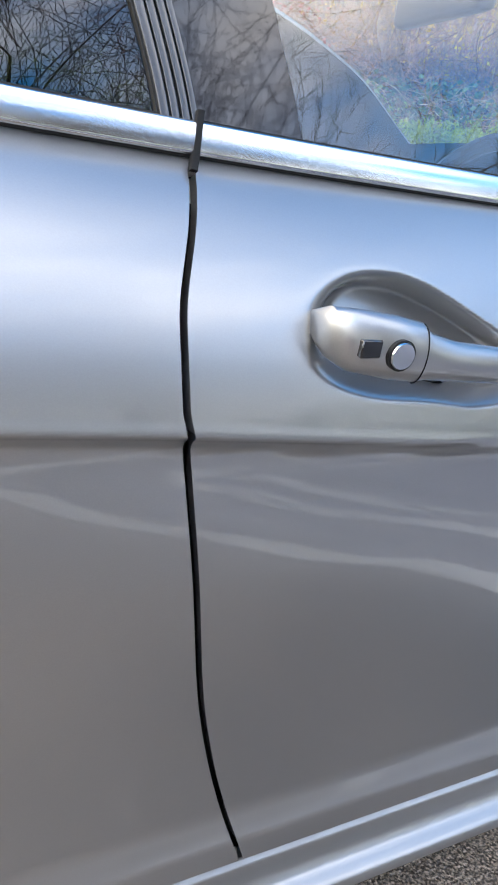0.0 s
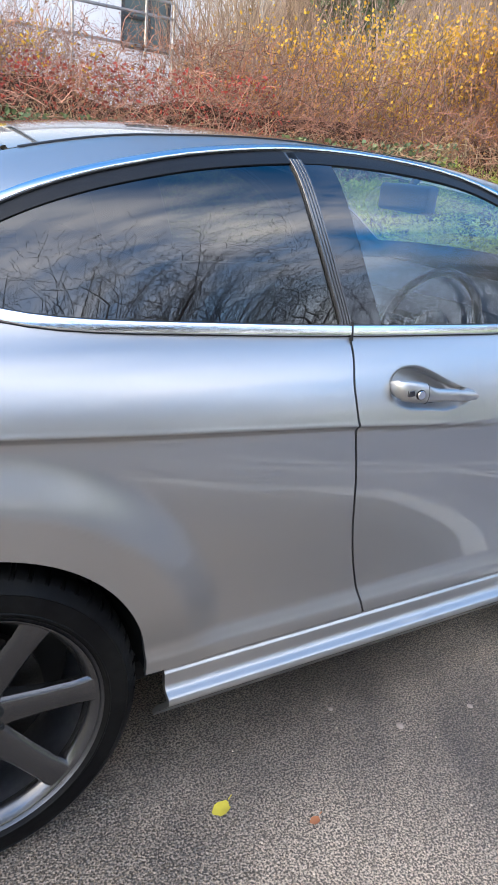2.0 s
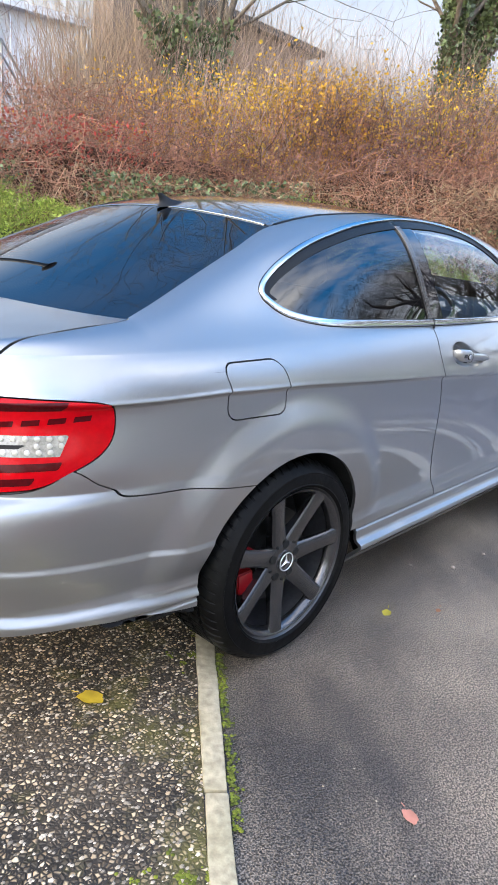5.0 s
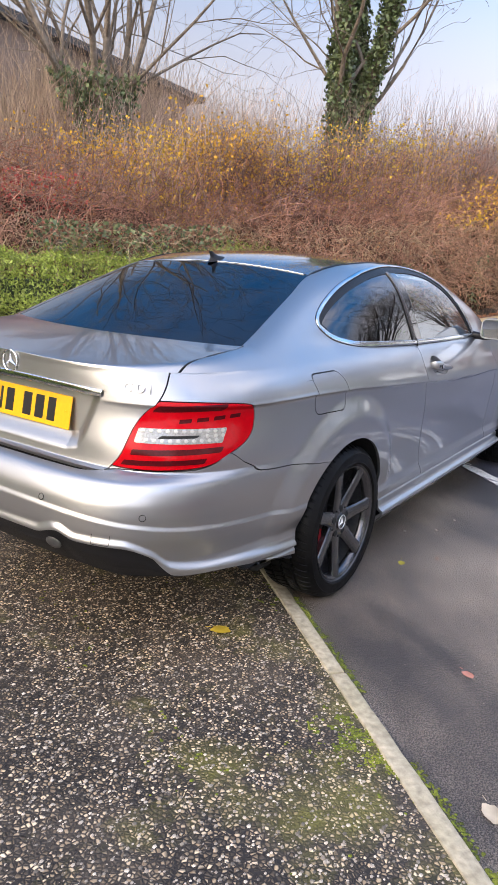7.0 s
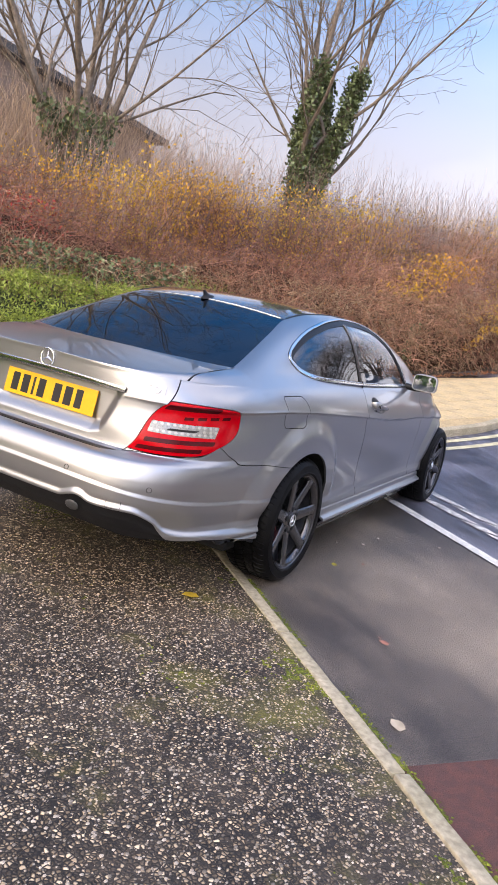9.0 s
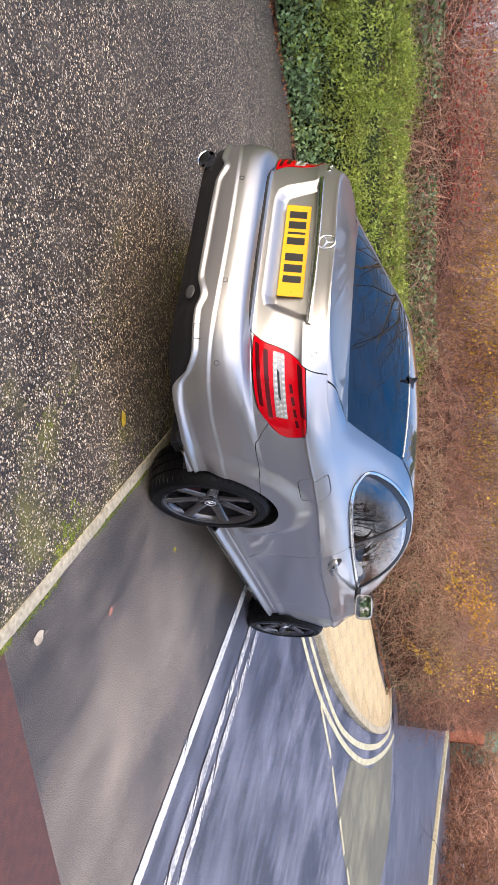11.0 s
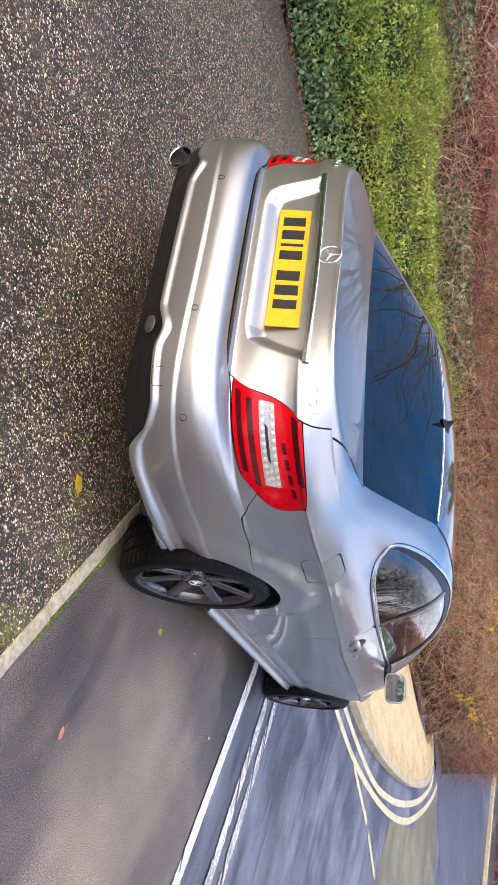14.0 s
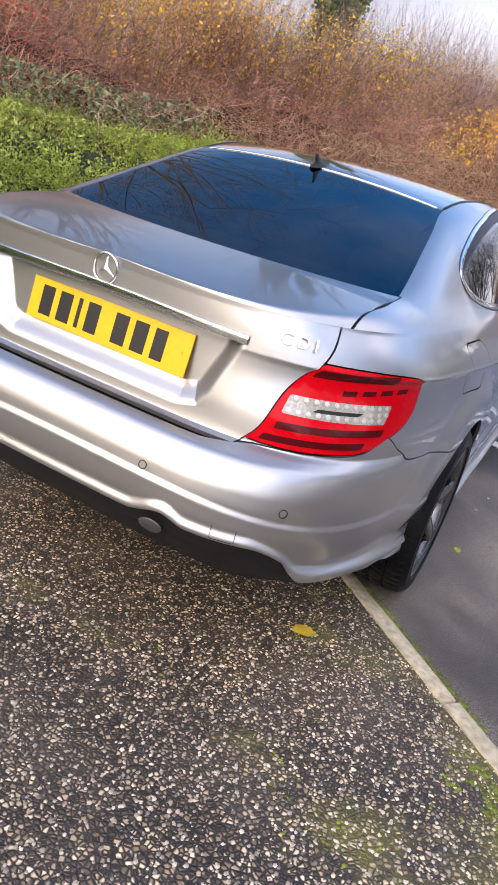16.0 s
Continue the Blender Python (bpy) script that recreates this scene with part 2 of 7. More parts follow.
def joined(*pieces):
    verts, norms, faces, n = [], [], [], 0
    for v, m, f in pieces:
        verts.append(v), norms.append(m)
        faces += [[i + n for i in g] for g in f]
        n += len(v)
    return np.concatenate(verts), np.concatenate(norms), faces


def smooth_part(name, piece, material, parent=None, label=""):
    """One mesh object from vertices, normals and faces."""
    verts, norms, faces = piece
    me = bpy.data.meshes.new(name)
    me.from_pydata(verts.tolist(), [], faces)
    me.polygons.foreach_set("use_smooth", [True] * len(me.polygons))
    me.normals_split_custom_set_from_vertices(norms.tolist())
    me.materials.append(material)
    ob = new(name, me)
    ob.parent = parent
    return tagged(ob, label)


def part(name, bm, material, parent=None, label="", smooth=True):
    """Links a bmesh as one mesh object under a thing or part."""
    me = bpy.data.meshes.new(name)
    bmesh.ops.recalc_face_normals(bm, faces=bm.faces[:])
    bm.to_mesh(me)
    bm.free()
    me.polygons.foreach_set("use_smooth", [smooth] * len(me.polygons))
    if smooth:
        me.set_sharp_from_angle(angle=radians(38))
    me.materials.append(material)
    ob = new(name, me)
    ob.parent = parent
    return tagged(ob, label)


def thing(name, label, category, group="", kind="", at=None):
    ob = new(name)
    ob.empty_display_size = .1
    if at is not None:
        ob.matrix_basis = at
    return tagged(ob, label, category, group, kind)


def box(bm, x0, x1, y0, y1, z0, z1, bevel=0.0, seg=2):
    m = Matrix.LocRotScale(((x0 + x1) / 2, (y0 + y1) / 2, (z0 + z1) / 2), None, (x1 - x0, y1 - y0, z1 - z0))
    r = bmesh.ops.create_cube(bm, size=1, matrix=m)
    if bevel:
        es = list({e for v in r["verts"] for e in v.link_edges})
        bmesh.ops.bevel(bm, geom=es, offset=bevel, segments=seg, affect="EDGES", profile=.6)
    return bm


def tube(bm, points, radii, sides=8, cap=True):
    """A round bar along points; radii: one or one each."""
    pts = [Vector(p) for p in points]
    radii = [radii] * len(pts) if isinstance(radii, (int, float)) else list(radii)
    rings, side = [], None
    for i, p in enumerate(pts):
        d = (pts[min(i + 1, len(pts) - 1)] - pts[max(i - 1, 0)]).normalized()
        ref = side if side is not None else (Vector((0, 0, 1)) if abs(d.z) < .9 else Vector((1, 0, 0)))
        a = (ref - d * ref.dot(d)).normalized()
        side = a
        b = d.cross(a)
        rings.append([bm.verts.new(p + radii[i] * (math.cos(2 * math.pi * k / sides) * a + math.sin(2 * math.pi * k / sides) * b)) for k in range(sides)])
    for r0, r1 in zip(rings, rings[1:]):
        for k in range(sides):
            bm.faces.new((r0[k], r0[(k + 1) % sides], r1[(k + 1) % sides], r1[k]))
    if cap:
        bm.faces.new(rings[0][::-1])
        bm.faces.new(rings[-1])
    return bm


def lathe(bm, profile, steps=64, axis="y", centre=(0, 0, 0), close=False):
    """Turns (radius, along) pairs round an axis."""
    rings = []
    for r, h in profile:
        ring = []
        for k in range(steps):
            a = 2 * math.pi * k / steps
            c, s = r * math.cos(a), r * math.sin(a)
            v = {"y": (c, h, s), "z": (c, s, h), "x": (h, c, s)}[axis]
            ring.append(bm.verts.new(Vector(centre) + Vector(v)))
        rings.append(ring)
    for r0, r1 in zip(rings, rings[1:] + (rings[:1] if close else [])):
        for k in range(steps):
            bm.faces.new((r0[k], r0[(k + 1) % steps], r1[(k + 1) % steps], r1[k]))
    return bm


def prism(bm, outline, depth, m=None):
    """A flat outline in x, y raised by depth along z."""
    lo = [bm.verts.new((x, y, 0)) for x, y in outline]
    hi = [bm.verts.new((x, y, depth)) for x, y in outline]
    bm.faces.new(lo[::-1])
    bm.faces.new(hi)
    n = len(lo)
    for i in range(n):
        bm.faces.new((lo[i], lo[(i + 1) % n], hi[(i + 1) % n], hi[i]))
    if m is not None:
        bmesh.ops.transform(bm, matrix=m, verts=lo + hi)
    return bm


def spline(points, per=8, closed=False):
    """A smooth line through 2D or 3D points."""
    p = np.array(points, float)
    n, out = len(p), []
    for i in range(n if closed else n - 1):
        a, b, c, d = (p[(i + k) % n] if closed else p[min(max(i + k, 0), n - 1)] for k in (-1, 0, 1, 2))
        for t in np.arange(per) / per:
            out.append(.5 * (2 * b + (c - a) * t + (2 * a - 5 * b + 4 * c - d) * t * t + (3 * b - a - 3 * c + d) * t ** 3))
    if not closed:
        out.append(p[-1])
    return np.array(out)


def inside(poly, x, y):
    """Signed distance to a polygon: negative within."""
    poly = np.asarray(poly, float)
    shape = np.broadcast(x, y).shape
    px, py = np.broadcast_to(x, shape).ravel(), np.broadcast_to(y, shape).ravel()
    best, odd = np.full(len(px), 1e9), np.zeros(len(px), bool)
    for a, b in zip(poly, np.roll(poly, -1, 0)):
        ex, ey = b - a
        wx, wy = px - a[0], py - a[1]
        t = np.clip((wx * ex + wy * ey) / (ex * ex + ey * ey + 1e-15), 0, 1)
        best = np.minimum(best, (wx - t * ex) ** 2 + (wy - t * ey) ** 2)
        if a[1] != b[1]:
            odd ^= ((a[1] > py) != (b[1] > py)) & (px < (b[0] - a[0]) * (py - a[1]) / (b[1] - a[1]) + a[0])
    d = np.sqrt(best)
    return np.where(odd, -d, d).reshape(shape)


def round_rect(cx, cy, a, b, r, n=6):
    out = []
    for k, (sx, sy) in enumerate(((1, 1), (-1, 1), (-1, -1), (1, -1))):
        for i in range(n + 1):
            t = math.pi / 2 * (k + i / n)
            out.append((cx + sx * (a - r) + r * math.cos(t), cy + sy * (b - r) + r * math.sin(t)))
    return np.array(out)


def ribbon(points, normals, width, high, closed=False, taper=1):
    """A moulding with a rounded back along a line on a surface; returns vertices, normals and faces."""
    p, m = np.array(points), np.array(normals)
    t = np.roll(p, -1, 0) - np.roll(p, 1, 0) if closed else np.gradient(p, axis=0)
    t /= np.linalg.norm(t, axis=1, keepdims=True)
    b = np.cross(t, m)
    b /= np.linalg.norm(b, axis=1, keepdims=True)
    prof = [(-.5, -.3, -1, 0), (-.5, .5, -.8, .6), (-.40, .92, -.18, .98), (0, 1, 0, 1), (.40, .92, .18, .98), (.5, .5, .8, .6), (.5, -.3, 1, 0)]
    v = np.stack([p + b * (np.asarray(width, float).reshape(-1, 1) if np.ndim(width) else width) * u + m * high * h for u, h, _, _ in prof], 1)
    nn = np.stack([b * x + m * y for _, _, x, y in prof], 1)
    k, n = len(prof), len(p)
    faces = []
    for i in range(n if closed else n - 1):
        j = (i + 1) % n
        for c in range(k - 1):
            faces.append([i * k + c, i * k + c + 1, j * k + c + 1, j * k + c])
    nn = nn.reshape(-1, 3)
    return v.reshape(-1, 3), nn / np.linalg.norm(nn, axis=1, keepdims=True), faces

# -- car surface --
# Car frame: x forward from the rear axle, y to the car's left, z up from the road. The right half is described, the left mirrors it.
def hermite(xs, ys):
    """A smooth function through (xs, ys), without overshoot."""
    xs, ys = np.array(xs, float), np.array(ys, float)
    h, d = np.diff(xs), np.diff(ys) / np.diff(xs)
    m = np.zeros(len(xs))
    same = d[:-1] * d[1:] > 0
    w1, w2 = 2 * h[1:] + h[:-1], h[1:] + 2 * h[:-1]
    safe = np.where(same, d[:-1], 1), np.where(same, d[1:], 1)
    m[1:-1] = np.where(same, (w1 + w2) / (w1 / safe[0] + w2 / safe[1]), 0)
    m[0], m[-1] = d[0], d[-1]

    def f(x):
        x = np.clip(x, xs[0], xs[-1])
        i = np.clip(np.searchsorted(xs, x) - 1, 0, len(xs) - 2)
        t = (x - xs[i]) / h[i]
        return (ys[i] * (1 + 2 * t) * (1 - t) ** 2 + m[i] * h[i] * t * (1 - t) ** 2
                + ys[i + 1] * t * t * (3 - 2 * t) + m[i + 1] * h[i] * t * t * (t - 1))
    return f


def natural(xs, ys):
    """A natural cubic spline through (xs, ys)."""
    xs, ys = np.array(xs, float), np.array(ys, float)
    n, h = len(xs), np.diff(xs)
    a, r = np.eye(n), np.zeros(n)
    for i in range(1, n - 1):
        a[i, i - 1:i + 2] = h[i - 1], 2 * (h[i - 1] + h[i]), h[i]
        r[i] = 6 * ((ys[i + 1] - ys[i]) / h[i] - (ys[i] - ys[i - 1]) / h[i - 1])
    c = np.linalg.solve(a, r)

    def f(x):
        x = np.clip(x, xs[0], xs[-1])
        i = np.clip(np.searchsorted(xs, x) - 1, 0, n - 2)
        p, q = xs[i + 1] - x, x - xs[i]
        return (c[i] * p ** 3 + c[i + 1] * q ** 3) / (6 * h[i]) + (ys[i] / h[i] - c[i] * h[i] / 6) * p + (ys[i + 1] / h[i] - c[i + 1] * h[i] / 6) * q
    return f


def step(a, b, x):
    t = np.clip((x - a) / (b - a), 0, 1)
    return t * t * (3 - 2 * t)


ZLOW, ZBELT, X_REAR, X_FRONT = 0.17, 0.985, 0.6, 2.0
side_width = hermite((.17, .20, .235, .256, .266, .278, .287, .312, .319, .323, .331, .345, .362, .375, 0.40, 0.44, 0.48, 0.52, 0.56, 0.60, 0.64, 0.68, 0.72, 0.76, 0.80, .818, .830, .838, .846, .858, .870, .885, .900, .915, .930, .945, .960, .9725, .985),
                     (.790, .812, .846, .863, .861, .842, .8365, .835, .829, .829, .838, .8376, .8362, .8315, 0.8258, 0.8268, 0.8293, 0.8328, 0.8369, 0.8412, 0.8452, 0.8484, 0.8506, 0.8512, 0.8505, .8500, .8505, .8555, .864, .8598, .8552, .8484, .8408, .8322, .8224, .8113, .7988, .7876, .7755))
rear_end = hermite((.17, .22, .30, .42, .50, .54, .58, .62, .650, .668, .68, .76, .86, .93, .97, .985),
                   (-.90, -.95, -1.01, -1.066, -1.080, -1.080, -1.074, -1.057, -1.033, -.995, -.968, -.961, -.956, -.953, -.953, -.954))
front_end = hermite((.17, .30, .45, .60, .75, .985), (3.40, 3.50, 3.54, 3.53, 3.50, 3.44))
belt_height = hermite((-1.1, 1.8, 2.2, 2.7, 3.1, 3.45, 3.6), (.985, .985, .962, .905, .84, .75, .70))
rail_share = hermite((-.97, -.8, -.7, -.437, -.2, -.012, .181, .45, .78, 1.1, 1.4, 1.75, 2.15, 2.6, 3.1, 3.55),
                     (.93, .93, .912, .814, .736, .685, .64, .655, .675, .68, .69, .75, .87, .86, .85, .8))
rail_height = hermite((-.97, -.8, -.6, -.45, -.41, -.2, -.012, .181, .45, .78, 1.1, 1.4, 1.75, 2.12, 2.2, 2.6, 3.1, 3.45, 3.6),
                      (.990, 1.010, 1.030, 1.044, 1.058, 1.143, 1.218, 1.292, 1.343, 1.362, 1.355, 1.325, 1.228, 1.04, 1.0, .94, .865, .775, .71))
crown = hermite((-.97, -.7, -.437, -.2, 0.0, .181, .45, .78, 1.1, 1.4, 1.75, 2.15, 2.6, 3.1, 3.6), (.003, .014, .020, .032, .036, .038, .032, .028, .028, .032, .05, .03, .03, .03, .002))


def crease_rise(x):
    """How far the side crease lies over its height at the door."""
    return np.interp(x, (-.60, -.30, 0.0, .343, .764, 1.163, 1.6, 2.2, 3.0), (.040, .050, .039, .014, -.014, -.047, -.062, -.060, -.03))


def rounded(n):
    """A quarter of a superellipse of power n, as arrays of u and share, from u = 0."""
    p = np.linspace(0, math.pi / 2, 1500)
    u = np.where(p < .7, np.sin(p) ** (2 / n), 0)
    w = np.cos(p) ** (2 / n)
    return np.where(p < .7, u, (1 - np.clip(w, 0, 1) ** n) ** (1 / n)), np.where(p < .7, (1 - u ** n) ** (1 / n), w)


N_REAR, N_FRONT = 4.0, 2.5
_ru, _rw = rounded(N_REAR)
_fu, _fw = rounded(N_FRONT)
_mid = np.linspace(0, 1, 200)[1:-1]
_key = np.r_[-_ru[::-1], _mid, 1 + _fu]          # -1..0 tail, 0..1 middle, 1..2 nose
_share = np.r_[_rw[::-1], 1 + 0 * _mid, _fw]
_px = np.where(_key < 0, X_REAR + _key * 1.6, np.where(_key < 1, X_REAR + _key * (X_FRONT - X_REAR), X_FRONT + (_key - 1) * 1.53))
_arc = np.r_[0, np.cumsum(np.hypot(np.diff(_px), np.diff(_share * .85)))]
S_END = float(_arc[-1])


def plan_key(s):
    k, w = np.interp(s, _arc, _key), np.interp(s, _arc, _share)
    k = np.where(k < -.93, -(1 - np.clip(w, 0, 1) ** N_REAR) ** (1 / N_REAR), k)
    return np.where(k > 1.9, 1 + (1 - np.clip(w, 0, 1) ** N_FRONT) ** (1 / N_FRONT), k)


def plan_x(s, zn):
    k = plan_key(s)
    return np.where(k < 0, X_REAR + k * (X_REAR - rear_end(zn)), np.where(k < 1, X_REAR + k * (X_FRONT - X_REAR), X_FRONT + (k - 1) * (front_end(zn) - X_FRONT)))


def plan_share(s):
    k, w = np.interp(s, _arc, _key), np.interp(s, _arc, _share)
    w = np.where((k < 0) & (k > -.93), (1 - np.abs(np.minimum(k, 0)) ** N_REAR) ** (1 / N_REAR), w)
    return np.where((k > 1) & (k < 1.9), (1 - np.clip(k - 1, 0, 1) ** N_FRONT) ** (1 / N_FRONT), w)


tail_crease = natural((0, .30, .55, .74, .97, 1.25), (.552, .546, .528, .508, .492, .482))
tail_skirt = hermite((0, .20, .30, .37, .54, .64, .70, .80, .95, 1.3), (.450, .452, .478, .458, .455, .42, .372, .354, .345, .322))
bumper_low = hermite((0, .20, .30, .37, .54, .64, .69, .745, .857, .984, 1.207, 1.45), (.450, .452, .478, .458, .455, .42, .352, .345, .342, .330, .297, .275))


def tail_relief(s, zn):
    """The two ridges of the rear bumper."""
    on = step(1.50, 1.32, s)
    one, two = zn - tail_crease(s), zn - tail_skirt(s)
    return on * (.0055 * step(.012, -.008, one) * step(-.11, -.03, one) + .014 * step(.032, .004, two) * step(-.12, -.04, two))


def flare(x, z):
    out = 0
    for cx in (0.0, 2.76):
        r = np.hypot(x - cx, z - .325)
        out = out + .030 * step(.535, .43, r) * step(.30, .50, z)
    return out


RECESS = (1.007, .886, .130, .055)      # the dish behind the door handle: centre and half sizes


def dish_reach(x, z):
    """1 on the rim of the dish, less within."""
    cx, cz, a, b = RECESS
    q = (x - cx) / a
    cz = cz - .022 * step(-.3, 1, q)
    hi = b * (1 - .66 * step(-.75, .9, q))
    v = np.where(z > cz, (z - cz) / hi, (cz - z) / (.78 * b * (1 - .45 * step(.1, 1, q))))
    return (np.abs(q) ** 2.6 + np.abs(v) ** 2.6) ** (1 / 2.6)


def dish(x, z):
    return .044 * step(1.0, .60, dish_reach(x, z))


def side_surface(s, zn, hollow=1.0):
    """The body from the sill up to the belt, all round: s runs from the middle of the tail to the middle of the nose."""
    s, zn = np.asarray(s, float), np.asarray(zn, float)
    x = plan_x(s, zn)
    z = ZLOW + (zn - ZLOW) * (belt_height(x) - ZLOW) / (ZBELT - ZLOW)
    lift = crease_rise(x) * step(.60, .80, zn) * step(.985, .875, zn)
    w = side_width(zn - lift)
    y = w * plan_share(s) ** (1 - .22 * step(.86, .70, zn))
    y = y + (flare(x, z) - hollow * dish(x, z) * step(.6, .7, x)) * step(.5, .9, plan_share(s))
    out = tail_relief(s, zn)
    k = np.clip(-plan_key(s), 0, 1) ** 8
    return np.stack([x - out * k, -(y + out * np.sqrt(np.clip(1 - k * k, 0, 1)) * step(0, .12, plan_share(s))), z], -1)


def top_surface(s, t):
    """From the belt (t = 0) over the roof rail (t = 1) to the middle line (t = 2)."""
    s, t = np.asarray(s, float), np.asarray(t, float)
    base = side_surface(s, np.full(np.broadcast(s, t).shape, ZBELT))
    s = np.broadcast_to(s, base.shape[:-1])
    t = np.broadcast_to(t, base.shape[:-1])
    x, yb, zb = base[..., 0], -base[..., 1], base[..., 2]
    yr, cr = yb * rail_share(x), crown(x)
    zr = np.maximum(rail_height(x), zb + .003)
    n = np.hypot(yb - yr, zr - zb)
    cab = step(.0, .35, x) * step(2.1, 1.8, x)
    m0 = .97 - .22 * step(-.45, -.15, x) * step(.35, .0, x) + 1.9 * cab - .45 * step(2.0, 2.3, x)
    l0 = np.sqrt(1 + m0 * m0)
    m1 = 2 * cr / np.maximum(yr, .02) + .10 * cab
    l1 = np.sqrt(1 + m1 * m1)
    a = np.clip(t, 0, 1)
    k = n * .38
    y1, z1, y2, z2 = yb - k / l0, zb + k * m0 / l0, yr + k / l1, zr - k * m1 / l1
    b0, b1, b2, b3 = (1 - a) ** 3, 3 * a * (1 - a) ** 2, 3 * a * a * (1 - a), a ** 3
    y, z = b0 * yb + b1 * y1 + b2 * y2 + b3 * yr, b0 * zb + b1 * z1 + b2 * z2 + b3 * zr
    c = np.clip(t - 1, 0, 1)
    yy = yr * (1 - c)
    zz = zr + cr * (1 - (1 - c) ** 2)
    over = t > 1
    return np.stack([x, -np.where(over, yy, y), np.where(over, zz, z)], -1)


def s_at_x(x, zn):
    ss = np.linspace(0, S_END, 3000)
    return float(np.interp(x, plan_x(ss, np.full(3000, float(zn))), ss))


def s_at_y(y, zn):
    """On the tail: the place along the plan where the half width is y."""
    ss = np.linspace(0, s_at_x(.5, .6), 2000)
    return float(np.interp(y, -side_surface(ss, np.full(2000, float(zn)))[:, 1], ss))
# -- end car surface --


# ---- the car ----
car = thing("car", "metallic silver two-door coupe parked half on the pavement", "car")
GAP = .0028
DIFF_LOW = hermite((0, .3, .6, .70, .8, 1.0, 1.2, 1.45), (.355, .350, .325, .330, .329, .314, .284, .262))
seam_x = hermite((.29, .385, .484, .576, .705, .821, .849, .896, .965, 1.0), (.924, .89, .858, .834, .81, .789, .784, .785, .800, .806))
tail_seam = hermite((0, .294, .373, .44, .603, .70, .746, .80, .826, .905, 1.008, 1.231, 1.405, 1.6, 5), (.665, .666, .672, .680, .684, .688, .695, .718, .736, .695, .661, .648, .627, .61, .61))
DLO = np.concatenate([
    spline([(-.018, 1.114), (.003, 1.140), (.090, 1.192), (.207, 1.243), (.355, 1.287), (.542, 1.325), (.779, 1.350), (1.05, 1.347), (1.27, 1.315), (1.46, 1.235), (1.62, 1.11), (1.71, .992)]),
    spline([(1.71, .992), (1.2, .998), (.787, 1.006), (.479, 1.018), (.2, 1.032), (.060, 1.056), (-.006, 1.094), (-.018, 1.114)])[1:-1]])
LIGHT = np.concatenate([[(.404, .688)], [(.60, .900)], spline([(.60, .900), (.715, .899), (.86, .893), (.915, .885), (.938, .866), (.934, .81), (.90, .768), (.832, .733), (.746, .699), (.603, .688), (.484, .686), (.404, .688)])[1:-1]])
FLAP = round_rect(-.180, .884, .104, .071, .034)
PLATE_BAY = np.array([(-.476, 1.05), (.476, 1.05), (.36, .750), (.335, .715), (.28, .700), (-.28, .700), (-.335, .715), (-.36, .750)])


def in_arch(p, grow=0.0):
    out = 1e9
    for cx in (0.0, 2.76):
        dx, dz = p[..., 0] - cx, p[..., 2] - .335
        r = np.where(dz > 0, np.hypot(dx, dz), np.abs(dx)) - (.347 + grow)
        out = np.minimum(out, r)
    return out


no_arch = lambda p, u, v: -in_arch(p)                                                   # noqa: E731
behind_door = lambda p, u, v: p[..., 0] - seam_x(p[..., 2]) + GAP                       # noqa: E731
over_tail = lambda p, u, v: np.where(u < 1.8, tail_seam(u) + GAP * .55 - v, -1)               # noqa: E731
under_tail = lambda p, u, v: v - tail_seam(u) + GAP * .55                                     # noqa: E731
no_light = lambda p, u, v: GAP - inside(LIGHT, u, v)                                    # noqa: E731
lid_s = lambda v: .404 + (v - .688) * .925                                              # noqa: E731
glass_low = lambda y: -.578 + .39 * y * y                                               # noqa: E731
glass_top = lambda y: .165 + .08 * y * y                                                # noqa: E731
screen_top = lambda y: 1.34 - .25 * y * y                                               # noqa: E731


def lid_surface(u, v):
    """The tail with the hollow for the number plate."""
    p = side_surface(u, v)
    d = inside(PLATE_BAY, p[..., 1], p[..., 2])
    deep = step(0, -.060, d) * step(.918, .906, p[..., 2])
    p[..., 0] += .034 * deep * step(.6, .55, -p[..., 0] * 0 + np.abs(p[..., 1]))
    return p



def spaced(*runs, least=.0012):
    """Grid lines of several runs, without near doubles."""
    out = []
    for a in np.sort(np.concatenate(runs)):
        if not out or a - out[-1] > least:
            out.append(float(a))
    return np.array(out)


z_fine = spaced(np.linspace(ZLOW, ZBELT, 84), np.linspace(.815, .955, 76), np.linspace(.295, .345, 16))
s_tail = np.linspace(0, 1.42, 200)
s_quarter = np.linspace(.3, 2.55, 180)
s_door = spaced(np.linspace(2.2, 3.75, 110), np.linspace(2.40, 2.80, 150))
s_wing = np.linspace(3.55, S_END, 150)
t_side, t_top = np.linspace(0, 1, 44), np.linspace(1, 2, 34)
DOOR_END = 2.02


def flap_out(p, u, v):
    return GAP - inside(FLAP, p[..., 0], p[..., 2])


def window_out(p, u, v):
    return -.004 - inside(DLO, p[..., 0], p[..., 2])


def flatter(piece, share):
    """Lets a pane's shading run in one even sweep from its foot to its top."""
    verts, norms, faces = piece
    norms = np.stack([np.interp(verts[:, 0], (-.6, -.3, -.1, .15, .25), (-.482, -.429, -.387, -.322, -.298)), verts[:, 1] * share, np.full(len(verts), .91)], 1)
    return verts, norms / np.linalg.norm(norms, axis=1, keepdims=True), faces


